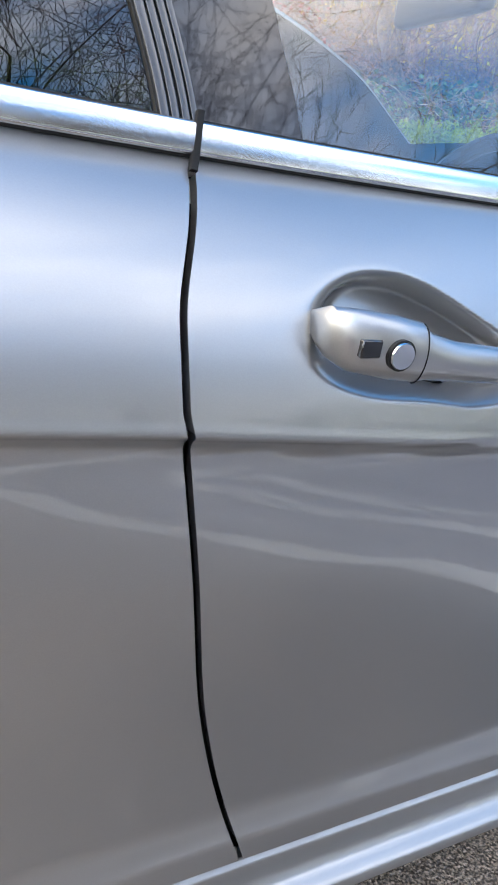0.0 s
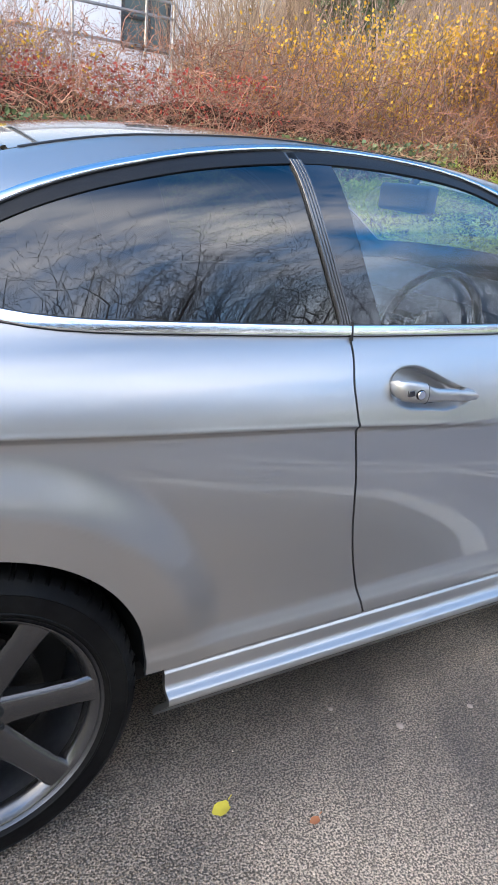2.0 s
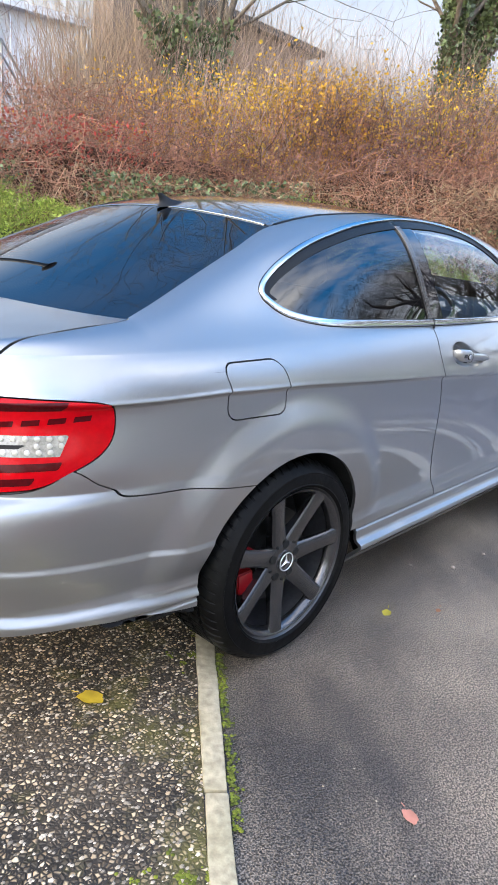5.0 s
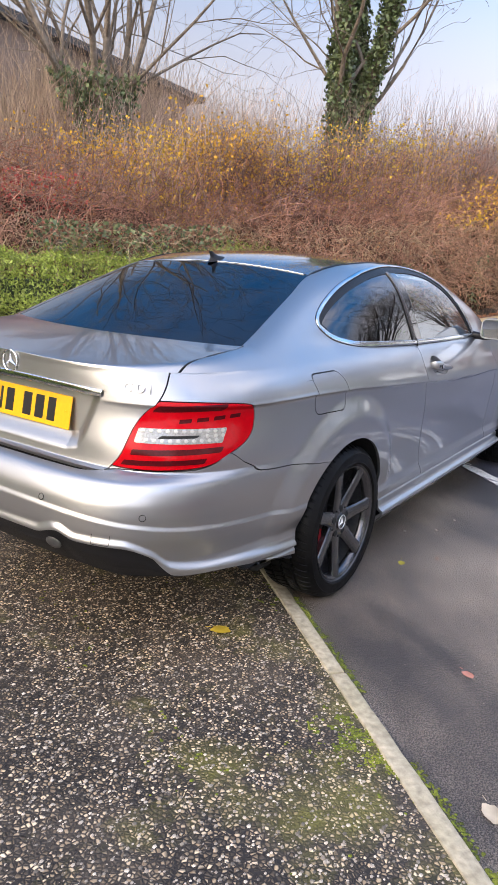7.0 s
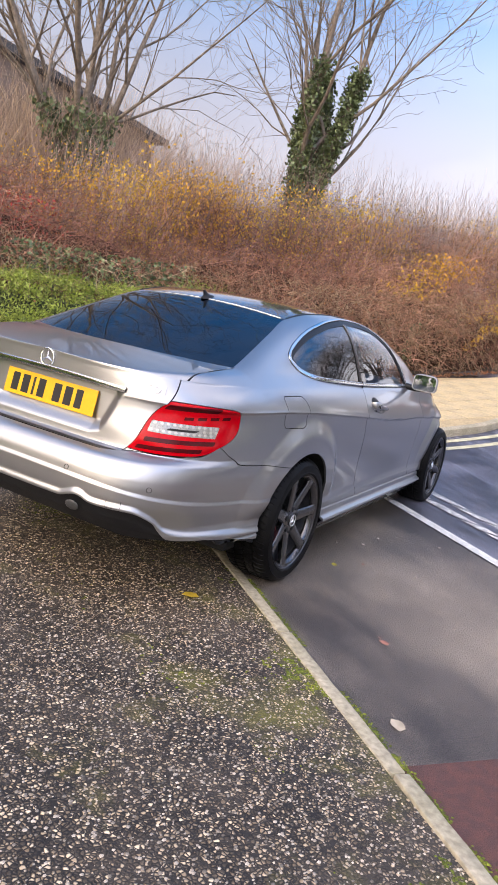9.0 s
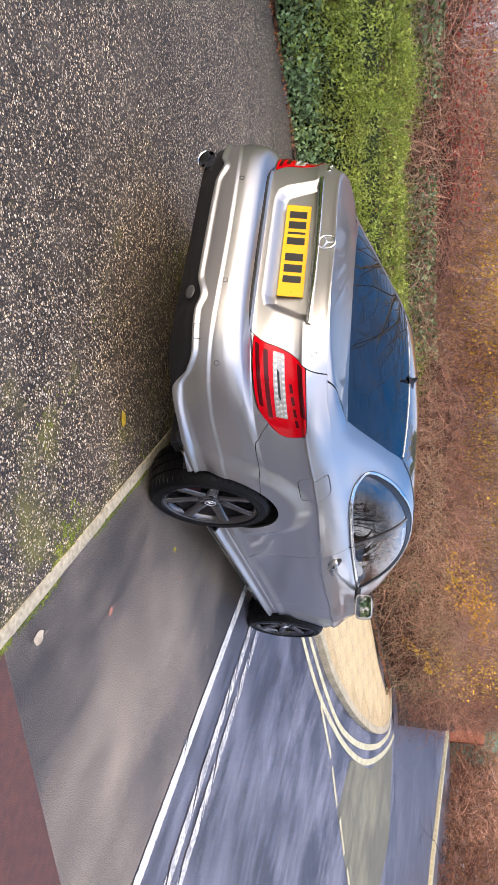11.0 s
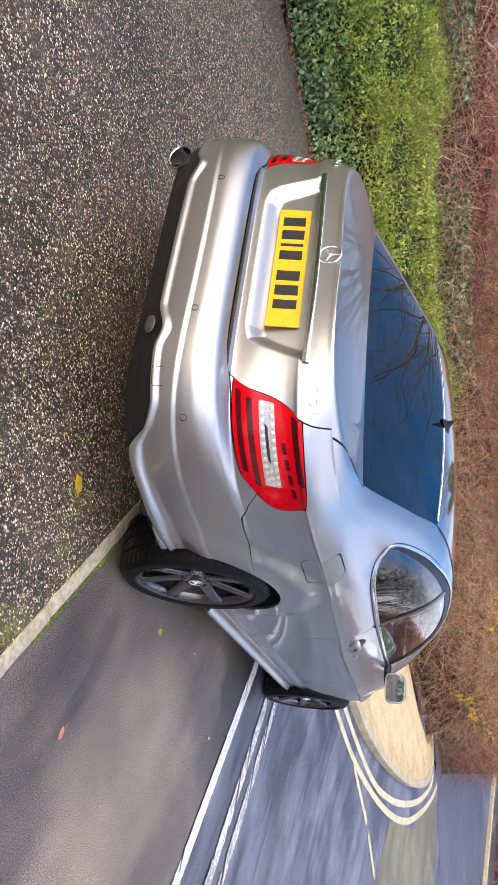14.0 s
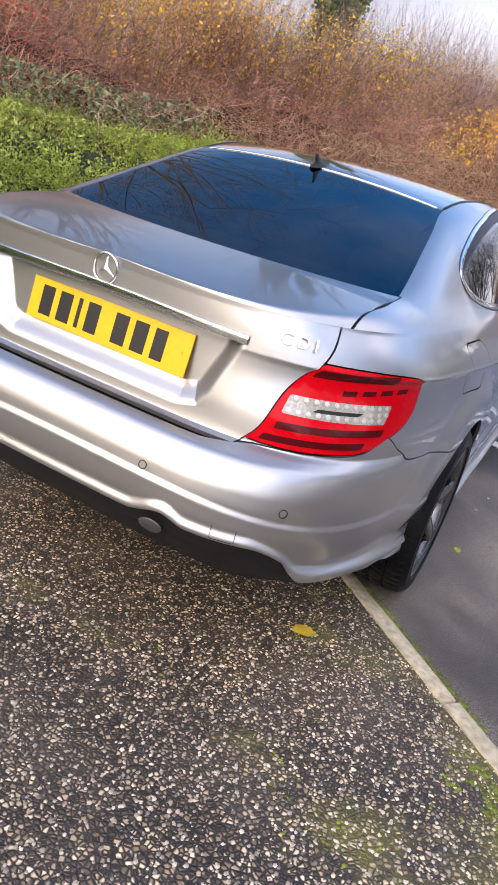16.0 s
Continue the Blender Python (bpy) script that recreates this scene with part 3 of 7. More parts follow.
def soft_belt(piece, left):
    """Lets the upper body's shading run on from the door's shoulder."""
    verts, norms, faces = piece
    w = (step(1.004, .985, verts[:, 2]) * step(.2, .5, verts[:, 0]) * step(1.95, 1.7, verts[:, 0]))[:, None]
    norms = norms * (1 - w) + w * np.array((0, .715 if left else -.715, .70))
    return verts, norms / np.linalg.norm(norms, axis=1, keepdims=True), faces


def shoulder(piece):
    """One even roll of the shading from the side crease over the shoulder, left out of the handle's dish."""
    verts, norms, faces = piece
    x, z = verts[:, 0], verts[:, 2]
    low = .848 + crease_rise(x)
    f = np.clip((z - low) / (.992 - low), 0, 1)
    tilt = np.radians(13 + 36 * f)
    aim = np.stack([norms[:, 0], np.sign(verts[:, 1]) * np.cos(tilt), np.sin(tilt)], 1)
    aim /= np.linalg.norm(aim, axis=1, keepdims=True)
    w = step(.0, .10, (z - low) / .1) * step(1.09, .992, z) * step(-.75, -.5, x) * step(2.0, 1.6, x)
    w = w * step(.93, 1.10, dish_reach(x, z))
    w = (w * ((norms * aim).sum(1) > .75))[:, None]
    norms = norms * (1 - w) + aim * w
    return verts, norms / np.linalg.norm(norms, axis=1, keepdims=True), faces


for left in (False, True):
    quarter = joined(
        grid_panel(side_surface, s_quarter, z_fine, [behind_door, no_arch, over_tail, no_light, lambda p, u, v: lid_s(v) + GAP - u, lambda p, u, v: .326 - v, flap_out], mirror=left),
        soft_belt(grid_panel(top_surface, np.linspace(.55, s_at_x(2.14, .985), 230), np.unique(np.r_[t_side, np.linspace(0, .08, 9)]), [window_out, lambda p, u, v: np.where(p[..., 0] < -.43, np.abs(.603 + GAP) + p[..., 1], -1),
                   lambda p, u, v: p[..., 0] - 2.13], mirror=left), left))
    smooth_part("quarter_panel", shoulder(quarter), PAINT, car)
    smooth_part("fuel_flap", shoulder(grid_panel(side_surface, np.linspace(1.15, 1.6, 50), np.linspace(.79, .98, 50), [lambda p, u, v: inside(FLAP, p[..., 0], p[..., 2]) + .001], mirror=left)), PAINT, car)
    door = smooth_part("door", shoulder(grid_panel(side_surface, s_door, z_fine, [lambda p, u, v: seam_x(p[..., 2]) + GAP - p[..., 0], lambda p, u, v: p[..., 0] - DOOR_END + GAP, lambda p, u, v: .326 - v, no_arch], mirror=left)), PAINT, car)
    smooth_part("front_wing", grid_panel(side_surface, s_wing, z_fine, [lambda p, u, v: DOOR_END + GAP - p[..., 0], lambda p, u, v: p[..., 0] - 3.2, lambda p, u, v: .326 - v, no_arch], mirror=left), PAINT, car)
    smooth_part("sill", grid_panel(side_surface, np.linspace(1.8, 4.2, 200), np.linspace(ZLOW, .322, 60), [lambda p, u, v: v - .3215, lambda p, u, v: .392 - p[..., 0], lambda p, u, v: p[..., 0] - 2.37], mirror=left), PAINT, car)

follow = lambda u, w: w + (tail_crease(u) - .52) * step(.17, .02, np.abs(w - .52))          # noqa: E731
smooth_part("rear_bumper", grid_panel(lambda u, w: side_surface(u, follow(u, w)), s_tail, spaced(np.linspace(ZLOW, .76, 120), np.linspace(.495, .545, 40), least=.0009), [lambda p, u, w: under_tail(p, u, follow(u, w)), no_arch, lambda p, u, w: p[..., 0] + .12, lambda p, u, w: bumper_low(u) + .001 - follow(u, w)], both=True, flange=.030), PAINT, car)
smooth_part("rear_diffuser", grid_panel(side_surface, np.linspace(0, 1.4, 130), np.linspace(ZLOW, .50, 60), [lambda p, u, v: v - bumper_low(u) + .001, lambda p, u, v: DIFF_LOW(u) - v, no_arch], both=True, offset=-.016), BLACK, car, "matt black rear diffuser")
def leant(piece, up):
    """Turns a panel's shading a little upwards."""
    verts, norms, faces = piece
    norms = norms + np.array((0, 0, up)) * (norms[:, :1] < -.6)
    return verts, norms / np.linalg.norm(norms, axis=1, keepdims=True), faces


smooth_part("boot_lid", joined(
    leant(grid_panel(lid_surface, np.linspace(0, .72, 130), np.linspace(.66, ZBELT, 110), [lambda p, u, v: .6685 + .003 - v, lambda p, u, v: u - lid_s(v) + GAP], both=True), .05),
    grid_panel(top_surface, np.linspace(0, 1.2, 130), np.linspace(0, 2, 70), [lambda p, u, v: p[..., 0] - glass_low(p[..., 1]) + GAP, lambda p, u, v: -p[..., 1] - .603 + GAP], both=True)), PAINT, car)
smooth_part("rear_window", flatter(grid_panel(top_surface, np.linspace(.9, 1.85, 80), t_top, [lambda p, u, v: glass_low(p[..., 1]) + GAP - p[..., 0], lambda p, u, v: p[..., 0] - glass_top(p[..., 1]) + GAP], both=True, flange=.004, offset=-.002), .30), REARGLASS, car, "dark tinted rear window").visible_shadow = False
smooth_part("roof", grid_panel(top_surface, np.linspace(1.6, 3.1, 110), t_top, [lambda p, u, v: glass_top(p[..., 1]) + GAP - p[..., 0], lambda p, u, v: p[..., 0] - screen_top(p[..., 1]) + GAP, lambda p, u, v: 1.014 - v], both=True, polish=4), ROOFPANEL, car, "glossy reflecting roof panel")
smooth_part("windscreen", grid_panel(top_surface, np.linspace(2.7, s_at_x(2.14, .985), 80), t_top, [lambda p, u, v: screen_top(p[..., 1]) + GAP - p[..., 0], lambda p, u, v: p[..., 0] - 2.12], both=True, flange=.004), GLASS, car).visible_shadow = False
smooth_part("bonnet", grid_panel(top_surface, np.linspace(s_at_x(2.1, .985), S_END, 110), np.linspace(0, 2, 50), [lambda p, u, v: 2.137 - p[..., 0]], both=True), PAINT, car)
smooth_part("front_bumper", grid_panel(side_surface, np.linspace(4.6, S_END, 90), np.linspace(ZLOW, ZBELT, 50), [lambda p, u, v: 3.203 - p[..., 0], no_arch], both=True), PAINT, car)


# ---- the car: shell, glass and trim ----
RED_LENS = material("red_lens", (.44, .0004, .005), rough=.10, coat=.08, spec=.18, grain=.12, scale=90)
DEEP_RED = material("dark_red_lens", (.06, .0010, .003), rough=.14, coat=.08, spec=.2, grain=.3, scale=120)
LENS = material("clear_lens", (.30, .29, .26), rough=.14, metal=.3, coat=1.0, grain=.3, scale=150)
DIODE = material("diode_lens", (.52, .50, .44), rough=.15, metal=.4, coat=1.0)
PLATE_YELLOW = material("plate_yellow", (.80, .41, .010), rough=.38, grain=.06, scale=60)
PLATE_BLACK = material("plate_black", (.012, .012, .013), rough=.4)
WHEEL_GREY = material("wheel_grey", (.072, .072, .076), rough=.22, metal=.8, coat=.6, grain=.08, scale=200)
STAR = material("satin_emblem", (.86, .86, .87), rough=.38, metal=.85)
BARREL = material("rim_barrel", (.12, .12, .125), rough=.30, metal=.7, grain=.15, scale=60)
LIP = material("rim_lip", (.115, .115, .12), rough=.20, metal=.9, grain=.1, scale=90)
RIM = material("rim_edge", (.095, .095, .10), rough=.30, metal=.85, grain=.1, scale=90)
CALIPER = material("red_caliper", (.26, .004, .008), rough=.35, coat=.6)
DISC = material("brake_disc", (.06, .058, .056), rough=.45, metal=1, grain=.2, scale=200)
LEATHER = material("pale_leather", (.74, .69, .60), rough=.5, vary=(.62, .57, .48), grain=.1, scale=90, bump=.15)
DASH = material("dark_dash", (.040, .043, .050), rough=.5, grain=.1, scale=200, bump=.02)
INNER = material("pillar_gloss", (.007, .007, .011), rough=.03, spec=.5, coat=.8)
RIBBASE = material("pillar_base", (.045, .045, .047), rough=.35, coat=.5)
RIB = material("pillar_rib", (.10, .10, .105), rough=.22, metal=.6, coat=.6)


def on_side(x, zn):
    s = s_at_x(x, zn)
    p = side_surface(np.array(s), np.array(float(zn)))
    e = 2e-3
    n = np.cross(side_surface(np.array(s + e), np.array(float(zn))) - side_surface(np.array(s - e), np.array(float(zn))),
                 side_surface(np.array(s), np.array(zn + e)) - side_surface(np.array(s), np.array(zn - e)))
    return p, n / np.linalg.norm(n)


def on_tail(y, zn, fn=side_surface):
    """Place and outward direction on the tail, y to the car's right as a positive number."""
    s = s_at_y(abs(y), zn)
    e = 2e-3
    a = lambda ds, dz: fn(np.array(max(s + ds, 0.0)), np.array(zn + dz))    # noqa: E731
    p = a(0, 0)
    n = np.cross(a(e, 0) - a(-e, 0), a(0, e) - a(0, -e))
    n /= np.linalg.norm(n)
    if y < 0:
        p, n = p * (1, -1, 1), n * (1, -1, 1)
    return p, n


def stand(p, n, up=(0, 0, 1)):
    """A pose at p whose z axis looks along n and whose y axis is up."""
    z = Vector(n).normalized()
    x = Vector(up).cross(z).normalized()
    m = Matrix((x, z.cross(x), z)).transposed().to_4x4()
    return Matrix.Translation(Vector(p)) @ m


def top_line(pts_xz):
    """Places and normals on the upper body for side-view points (x, z)."""
    place, norm = [], []
    tt = np.linspace(0, 1.0, 400)
    for x, z in pts_xz:
        s = s_at_x(x, ZBELT)
        sec = top_surface(np.full(400, s), tt)
        t = float(np.interp(z, sec[:, 2], tt))
        e = 2e-3
        f = lambda ds, dt: top_surface(np.array(s + ds), np.array(t + dt))    # noqa: E731
        n = np.cross(f(e, 0) - f(-e, 0), f(0, e) - f(0, -e))
        place.append(f(0, 0)), norm.append(n / np.linalg.norm(n))
    return np.array(place), np.array(norm)


flip = lambda piece: (piece[0] * (1, -1, 1), piece[1] * (1, -1, 1), [f[::-1] for f in piece[2]])     # noqa: E731
pillar = hermite((.98, 1.02, 1.123, 1.246, 1.36), (.785, .779, .750, .722, .712))
glass_in = lambda d: (lambda p, u, v: inside(DLO, p[..., 0], p[..., 2]) + d)                          # noqa: E731
s_win, t_win = np.linspace(1.4, 3.36, 190), np.linspace(0, 1, 60)
chrome_at = top_line(DLO[::2])
for left in (False, True):
    smooth_part("quarter_window", grid_panel(top_surface, s_win, t_win, [glass_in(.012), lambda p, u, v: p[..., 0] - pillar(p[..., 2])], flange=.003, offset=-.005, mirror=left, polish=2), DARKGLASS, car, "dark tinted side glass").visible_shadow = False
    smooth_part("door_window", grid_panel(top_surface, s_win, t_win, [glass_in(.012), lambda p, u, v: pillar(p[..., 2]) + .112 - .02 * (p[..., 2] - 1) - p[..., 0]], flange=.003, offset=-.005, mirror=left, polish=2), GLASS, car, "clear side glass").visible_shadow = False
    trim = smooth_part("pillar_trim", grid_panel(top_surface, s_win, t_win, [glass_in(.004), lambda p, u, v: pillar(p[..., 2]) + .001 - p[..., 0], lambda p, u, v: p[..., 0] - pillar(p[..., 2]) - .029], flange=.008, mirror=left, offset=-.002), RIBBASE, car, "ribbed dark grey pillar trim")
    for off, wide in ((.005, .006), (.0125, .005), (.020, .005), (.0265, .004)):
        rib = top_line([(float(pillar(z)) + off, z) for z in np.linspace(1.016, 1.325, 24)])
        rib = ribbon(rib[0], rib[1], wide, .0025)
        smooth_part("trim_rib", flip(rib) if left else rib, RIB, trim)
    crack = top_line([(.803 + (z - .984) * .15, z) for z in np.linspace(.984, 1.022, 8)])
    crack = ribbon(crack[0], crack[1], .0055, .0070)
    smooth_part("moulding_joint", flip(crack) if left else crack, SHELL, car)
    smooth_part("pillar_panel", grid_panel(top_surface, s_win, t_win, [glass_in(.012), lambda p, u, v: pillar(p[..., 2]) + .0295 - p[..., 0], lambda p, u, v: p[..., 0] - pillar(p[..., 2]) - .112 + .02 * (p[..., 2] - 1)], flange=.006, offset=-.0035, mirror=left, polish=2), INNER, car, "gloss black door pillar panel")
    smooth_part("window_seal", grid_panel(top_surface, s_win, t_win, [glass_in(.001), lambda p, u, v: -inside(DLO, p[..., 0], p[..., 2]) - np.where(p[..., 2] > np.interp(p[..., 0], (-.05, .055, .2, .479, .787, 1.71), (1.115, 1.085, 1.065, 1.05, 1.04, 1.02)), .027, .011)], flange=.006, offset=-.002, mirror=left), BLACK, car)
    groove = ribbon(chrome_at[0], chrome_at[1], np.where(chrome_at[0][:, 2] > np.interp(chrome_at[0][:, 0], (-.05, .055, .2, .479, .787, 1.71), (1.115, 1.085, 1.065, 1.05, 1.04, 1.02)), .0205, .0255), .0016, closed=True)
    smooth_part("moulding_groove", flip(groove) if left else groove, SHELL, car)
    moulding = ribbon(chrome_at[0], chrome_at[1], np.where(chrome_at[0][:, 2] > np.interp(chrome_at[0][:, 0], (-.05, .055, .2, .479, .787, 1.71), (1.115, 1.085, 1.065, 1.05, 1.04, 1.02)), .016, .0215), .006, closed=True)
    smooth_part("window_moulding", flip(moulding) if left else moulding, ALU, car, "bright metal window moulding")
    gap = smooth_part("tail_light", grid_panel(side_surface, np.linspace(.36, .98, 90), np.linspace(.67, .92, 50), [lambda p, u, v: inside(LIGHT, u, v) + .0008], mirror=left, offset=.001), RED_LENS, car, "red tail light with a clear middle lens")
    clear = np.array([(.502, .768), (.537, .814), (.832, .817), (.807, .770)])
    lens = smooth_part("reversing_lens", grid_panel(side_surface, np.linspace(.48, .88, 60), np.linspace(.75, .83, 24), [lambda p, u, v: inside(clear, u, v)], mirror=left, offset=.002), LENS, gap, "clear middle lens with rows of diodes")
    def strip(u0, v0, u1, v1, half, lean=.012):
        return np.array([(u0, v0 - half), (u0 + lean, v0 + half), (u1 + lean, v1 + half), (u1, v1 - half)])
    bands = [strip(.585, .875, .815, .883, .0105), strip(.475, .738, .800, .749, .0090), strip(.437, .7035, .735, .7155, .0085)]
    bands += [strip(u, .838 + (u - .673) * .08, u + .040, .841 + (u - .673) * .08, .0065, .004) for u in (.668, .726, .784, .842)]
    for poly in bands:
        smooth_part("lens_strip", grid_panel(side_surface, np.linspace(poly[:, 0].min() - .004, poly[:, 0].max() + .004, 50), np.linspace(poly[:, 1].min() - .003, poly[:, 1].max() + .003, 12), [lambda p, u, v, q=poly: inside(q, u, v)], mirror=left, offset=.0016), DEEP_RED, gap)
    slit = strip(.585, .7885, .715, .7915, .0045, .02)
    smooth_part("lens_slit", grid_panel(side_surface, np.linspace(.57, .75, 40), np.linspace(.78, .80, 12), [lambda p, u, v: inside(slit, u, v)], mirror=left, offset=.0026), SHELL, gap)
    dots = [(.548 + k * .0265, .8065 + k * .0003) for k in range(11)] + [(.522 + k * .0265, .7770 + k * .0003) for k in range(11)] + [(.757, .7925), (.786, .7935), (.812, .794)]
    diode = None
    for u, v in dots:
        p = side_surface(np.array(u), np.array(v))
        e = 2e-3
        way = np.cross(side_surface(np.array(u + e), np.array(v)) - side_surface(np.array(u - e), np.array(v)), side_surface(np.array(u), np.array(v + e)) - side_surface(np.array(u), np.array(v - e)))
        side = np.array((1, -1 if left else 1, 1))
        if diode is None:
            bm = bmesh.new()
            bmesh.ops.create_icosphere(bm, subdivisions=1, radius=1, matrix=Matrix.Diagonal((.0080, .0080, .0032, 1)))
            diode = bulb = part("diode", bm, DIODE, gap)
        else:
            bulb = new("diode", diode.data)
            bulb.parent = gap
        bulb.matrix_basis = stand((p + way / np.linalg.norm(way) * .0025) * side, way * side)

# thin bright edge of the roof over the rear window
edge, edge_n = [], []
for v in np.linspace(1.05, 1.95, 40):
    us = np.linspace(1.4, 2.4, 400)
    row = top_surface(us, np.full(400, v))
    at = float(np.interp(0, row[:, 0] - glass_top(row[:, 1]), us))
    f = lambda du, dv: top_surface(np.array(at + du), np.array(v + dv))     # noqa: E731
    across = np.cross(f(.002, 0) - f(-.002, 0), f(0, .002) - f(0, -.002))
    edge.append(f(0, 0)), edge_n.append(across * np.sign(across[2]) / np.linalg.norm(across))
for left in (False, True):
    line = ribbon(np.array(edge), np.array(edge_n), .010, .003)
    smooth_part("roof_edge", flip(line) if left else line, ALU, car, "bright strip along the roof edge")
# dark joint between the roof panel and the side
for left in (False, True):
    us = np.linspace(1.72, 3.0, 60)
    mid = top_surface(us, np.full(60, 1.007))
    up_n = np.cross(top_surface(us + .001, np.full(60, 1.007)) - mid, top_surface(us, np.full(60, 1.012)) - mid)
    up_n *= np.sign(up_n[:, 2:]) / np.linalg.norm(up_n, axis=1, keepdims=True)
    ok = (mid[:, 0] > .19) & (mid[:, 0] < 1.22)
    line = ribbon(mid[ok], up_n[ok], .011, .0025)
    smooth_part("roof_joint", flip(line) if left else line, BLACK, car, "dark joint along the roof")

# sealed dark structure under the panels
shell = joined(
    grid_panel(lambda u, v: side_surface(u, v, 0.0), np.linspace(0, S_END, 160), np.linspace(ZLOW + .01, ZBELT, 60), [lambda p, u, v: -in_arch(p, .01), lambda p, u, v: np.where(v < .34, -in_arch(p, .07), -1), lambda p, u, v: np.where(u < 1.4, DIFF_LOW(u) + .05 - v, -1)], flange=0, offset=-.058, both=True),
    grid_panel(top_surface, np.linspace(0, S_END, 260), np.linspace(0, 2, 90), [lambda p, u, v: np.where(v < 1, .012 - inside(DLO, p[..., 0], p[..., 2]), -1),
               lambda p, u, v: np.where(v > 1.03, np.minimum(p[..., 0] - glass_low(p[..., 1]) - .045, glass_top(p[..., 1]) - .02 - p[..., 0]), -1),
               lambda p, u, v: np.where(v > 1.03, np.minimum(p[..., 0] - screen_top(p[..., 1]) - .03, 2.06 - p[..., 0]), -1)], flange=0, offset=-.016, both=True))
smooth_part("body_shell", shell, SHELL, car)
bm = bmesh.new()
box(bm, -.40, 3.3, -.70, .70, .19, .25, .02)
box(bm, -.86, -.38, -.60, .60, .37, .42, .02)
for cx in (0.0, 2.76):
    for s in (-1, 1):
        ring0 = [(cx + .357 * math.cos(a), .335 + .357 * math.sin(a)) for a in np.linspace(-.04, math.pi + .04, 24)]
        v0 = [bm.verts.new((x, s * (abs(on_side(x, z)[0][1]) - .006 if z > .40 else .820), z)) for x, z in ring0]
        v1 = [bm.verts.new((x, s * .50, z)) for x, z in ring0]
        for i in range(23):
            bm.faces.new((v0[i], v0[i + 1], v1[i + 1], v1[i]))
        bm.faces.new(v1)
part("underbody", bm, SHELL, car, "", smooth=False)

# mouldings and marks of the tail
ys = np.linspace(-.415, .415, 40)
strip = [on_tail(y, .916 - .008 * (y / .4) ** 2) for y in ys]
smooth_part("lid_moulding", ribbon(np.array([a for a, _ in strip]), np.array([b for _, b in strip]), .022, .009), ALU, car, "chrome strip over the number plate")
plate_m = stand((-.9345, -.014, .8175), (-1, 0, .175))
bm = bmesh.new()
box(bm, -.26, .26, -.0555, .0555, -.002, .002, .0015, 1)
plate = part("number_plate", bm, PLATE_YELLOW, car, "yellow number plate with dark bars")
plate.matrix_basis = plate_m
x = -.222
for k, w in enumerate((.041, .043, .013, .041, 0, .043, .043, .038)):
    if w:
        bm = bmesh.new()
        box(bm, x, x + w, -.0395, .0395, .0018, .0032, .0006, 1)
        part("plate_bar", bm, PLATE_BLACK, plate)
        x += w + .0195
    else:
        x += .030
for sx in (-.13, .235):
    bm = bmesh.new()
    lathe(bm, [(.0001, .004), (.0045, .004), (.005, .002)], 12, "z", (sx, .003 if sx > 0 else .047, 0))
    part("plate_screw", bm, PLATE_YELLOW, plate)


def emblem(parent, m, r, name="emblem", mat=None):
    """A ring with three thin spokes."""
    bm = bmesh.new()
    prof = [(r + .07 * r * math.cos(a), .07 * r * math.sin(a) + .08 * r) for a in np.linspace(0, 2 * math.pi, 9)[:-1]]
    lathe(bm, prof, 40, "z", close=True)
    for k in range(3):
        a = math.pi / 2 + k * 2 * math.pi / 3
        d, e = Vector((math.cos(a), math.sin(a), 0)), Vector((-math.sin(a), math.cos(a), 0))
        base = [bm.verts.new(e * .17 * r - d * .08 * r), bm.verts.new(-e * .17 * r - d * .08 * r), bm.verts.new(d * r)]
        peak = bm.verts.new(Vector((0, 0, .24 * r)))
        bm.faces.new((base[0], base[2], peak)), bm.faces.new((base[2], base[1], peak)), bm.faces.new((base[1], base[0], peak))
    ob = part(name, bm, mat or CHROME, parent)
    ob.matrix_basis = m
    return ob


p, n = on_tail(0.0, .960)
emblem(car, stand(p + n * .0025, n), .037)


def lettering(text, size, m, mat, parent, name):
    cu = bpy.data.curves.new(name, "FONT")
    cu.body, cu.size, cu.extrude, cu.bevel_depth, cu.space_character = text, size, .0018, .0006, 1.5
    tmp = bpy.data.objects.new(name, cu)
    scene.collection.objects.link(tmp)
    me = bpy.data.meshes.new_from_object(tmp.evaluated_get(bpy.context.evaluated_depsgraph_get()))
    bpy.data.objects.remove(tmp)
    bpy.data.curves.remove(cu)
    me.materials.clear()
    me.materials.append(mat)
    ob = new(name, me)
    ob.parent, ob.matrix_basis = parent, m
    return ob


p, n = on_tail(.482, .923)
lettering("CDI", .042, stand(p + n * .002, n) , ALU, car, "badge_letters")
for k in range(4):
    p, n = on_tail(-.60 + k * .034, .934)
    bm = bmesh.new()
    box(bm, -.010, .010, -.011, .011, -.001, .003, .001, 1)
    part("badge_bar", bm, ALU, car).matrix_basis = stand(p + n * .002, n)

for y, zn in ((.292, .570), (.630, .556), (-.292, .570), (-.630, .556)):
    p, n = on_tail(y, zn)
    bm = bmesh.new()
    lathe(bm, [(.0001, .0012), (.0085, .0012), (.0095, .0002)], 24, "z")
    sensor = part("parking_sensor", bm, PAINT, car)
    sensor.matrix_basis = stand(p + n * .0008, n)
    bm = bmesh.new()
    lathe(bm, [(.0096, .0), (.0096, .0016), (.0112, .0016), (.0112, 0)], 24, "z")
    part("sensor_ring", bm, BLACK, sensor)
p, n = on_tail(.525, .482)
bm = bmesh.new()
line = round_rect(0, 0, .030, .021, .006)
prof = ribbon(np.c_[line, 0 * line[:, 0]], np.tile((0, 0, 1.0), (len(line), 1)), .0016, .0008, closed=True)
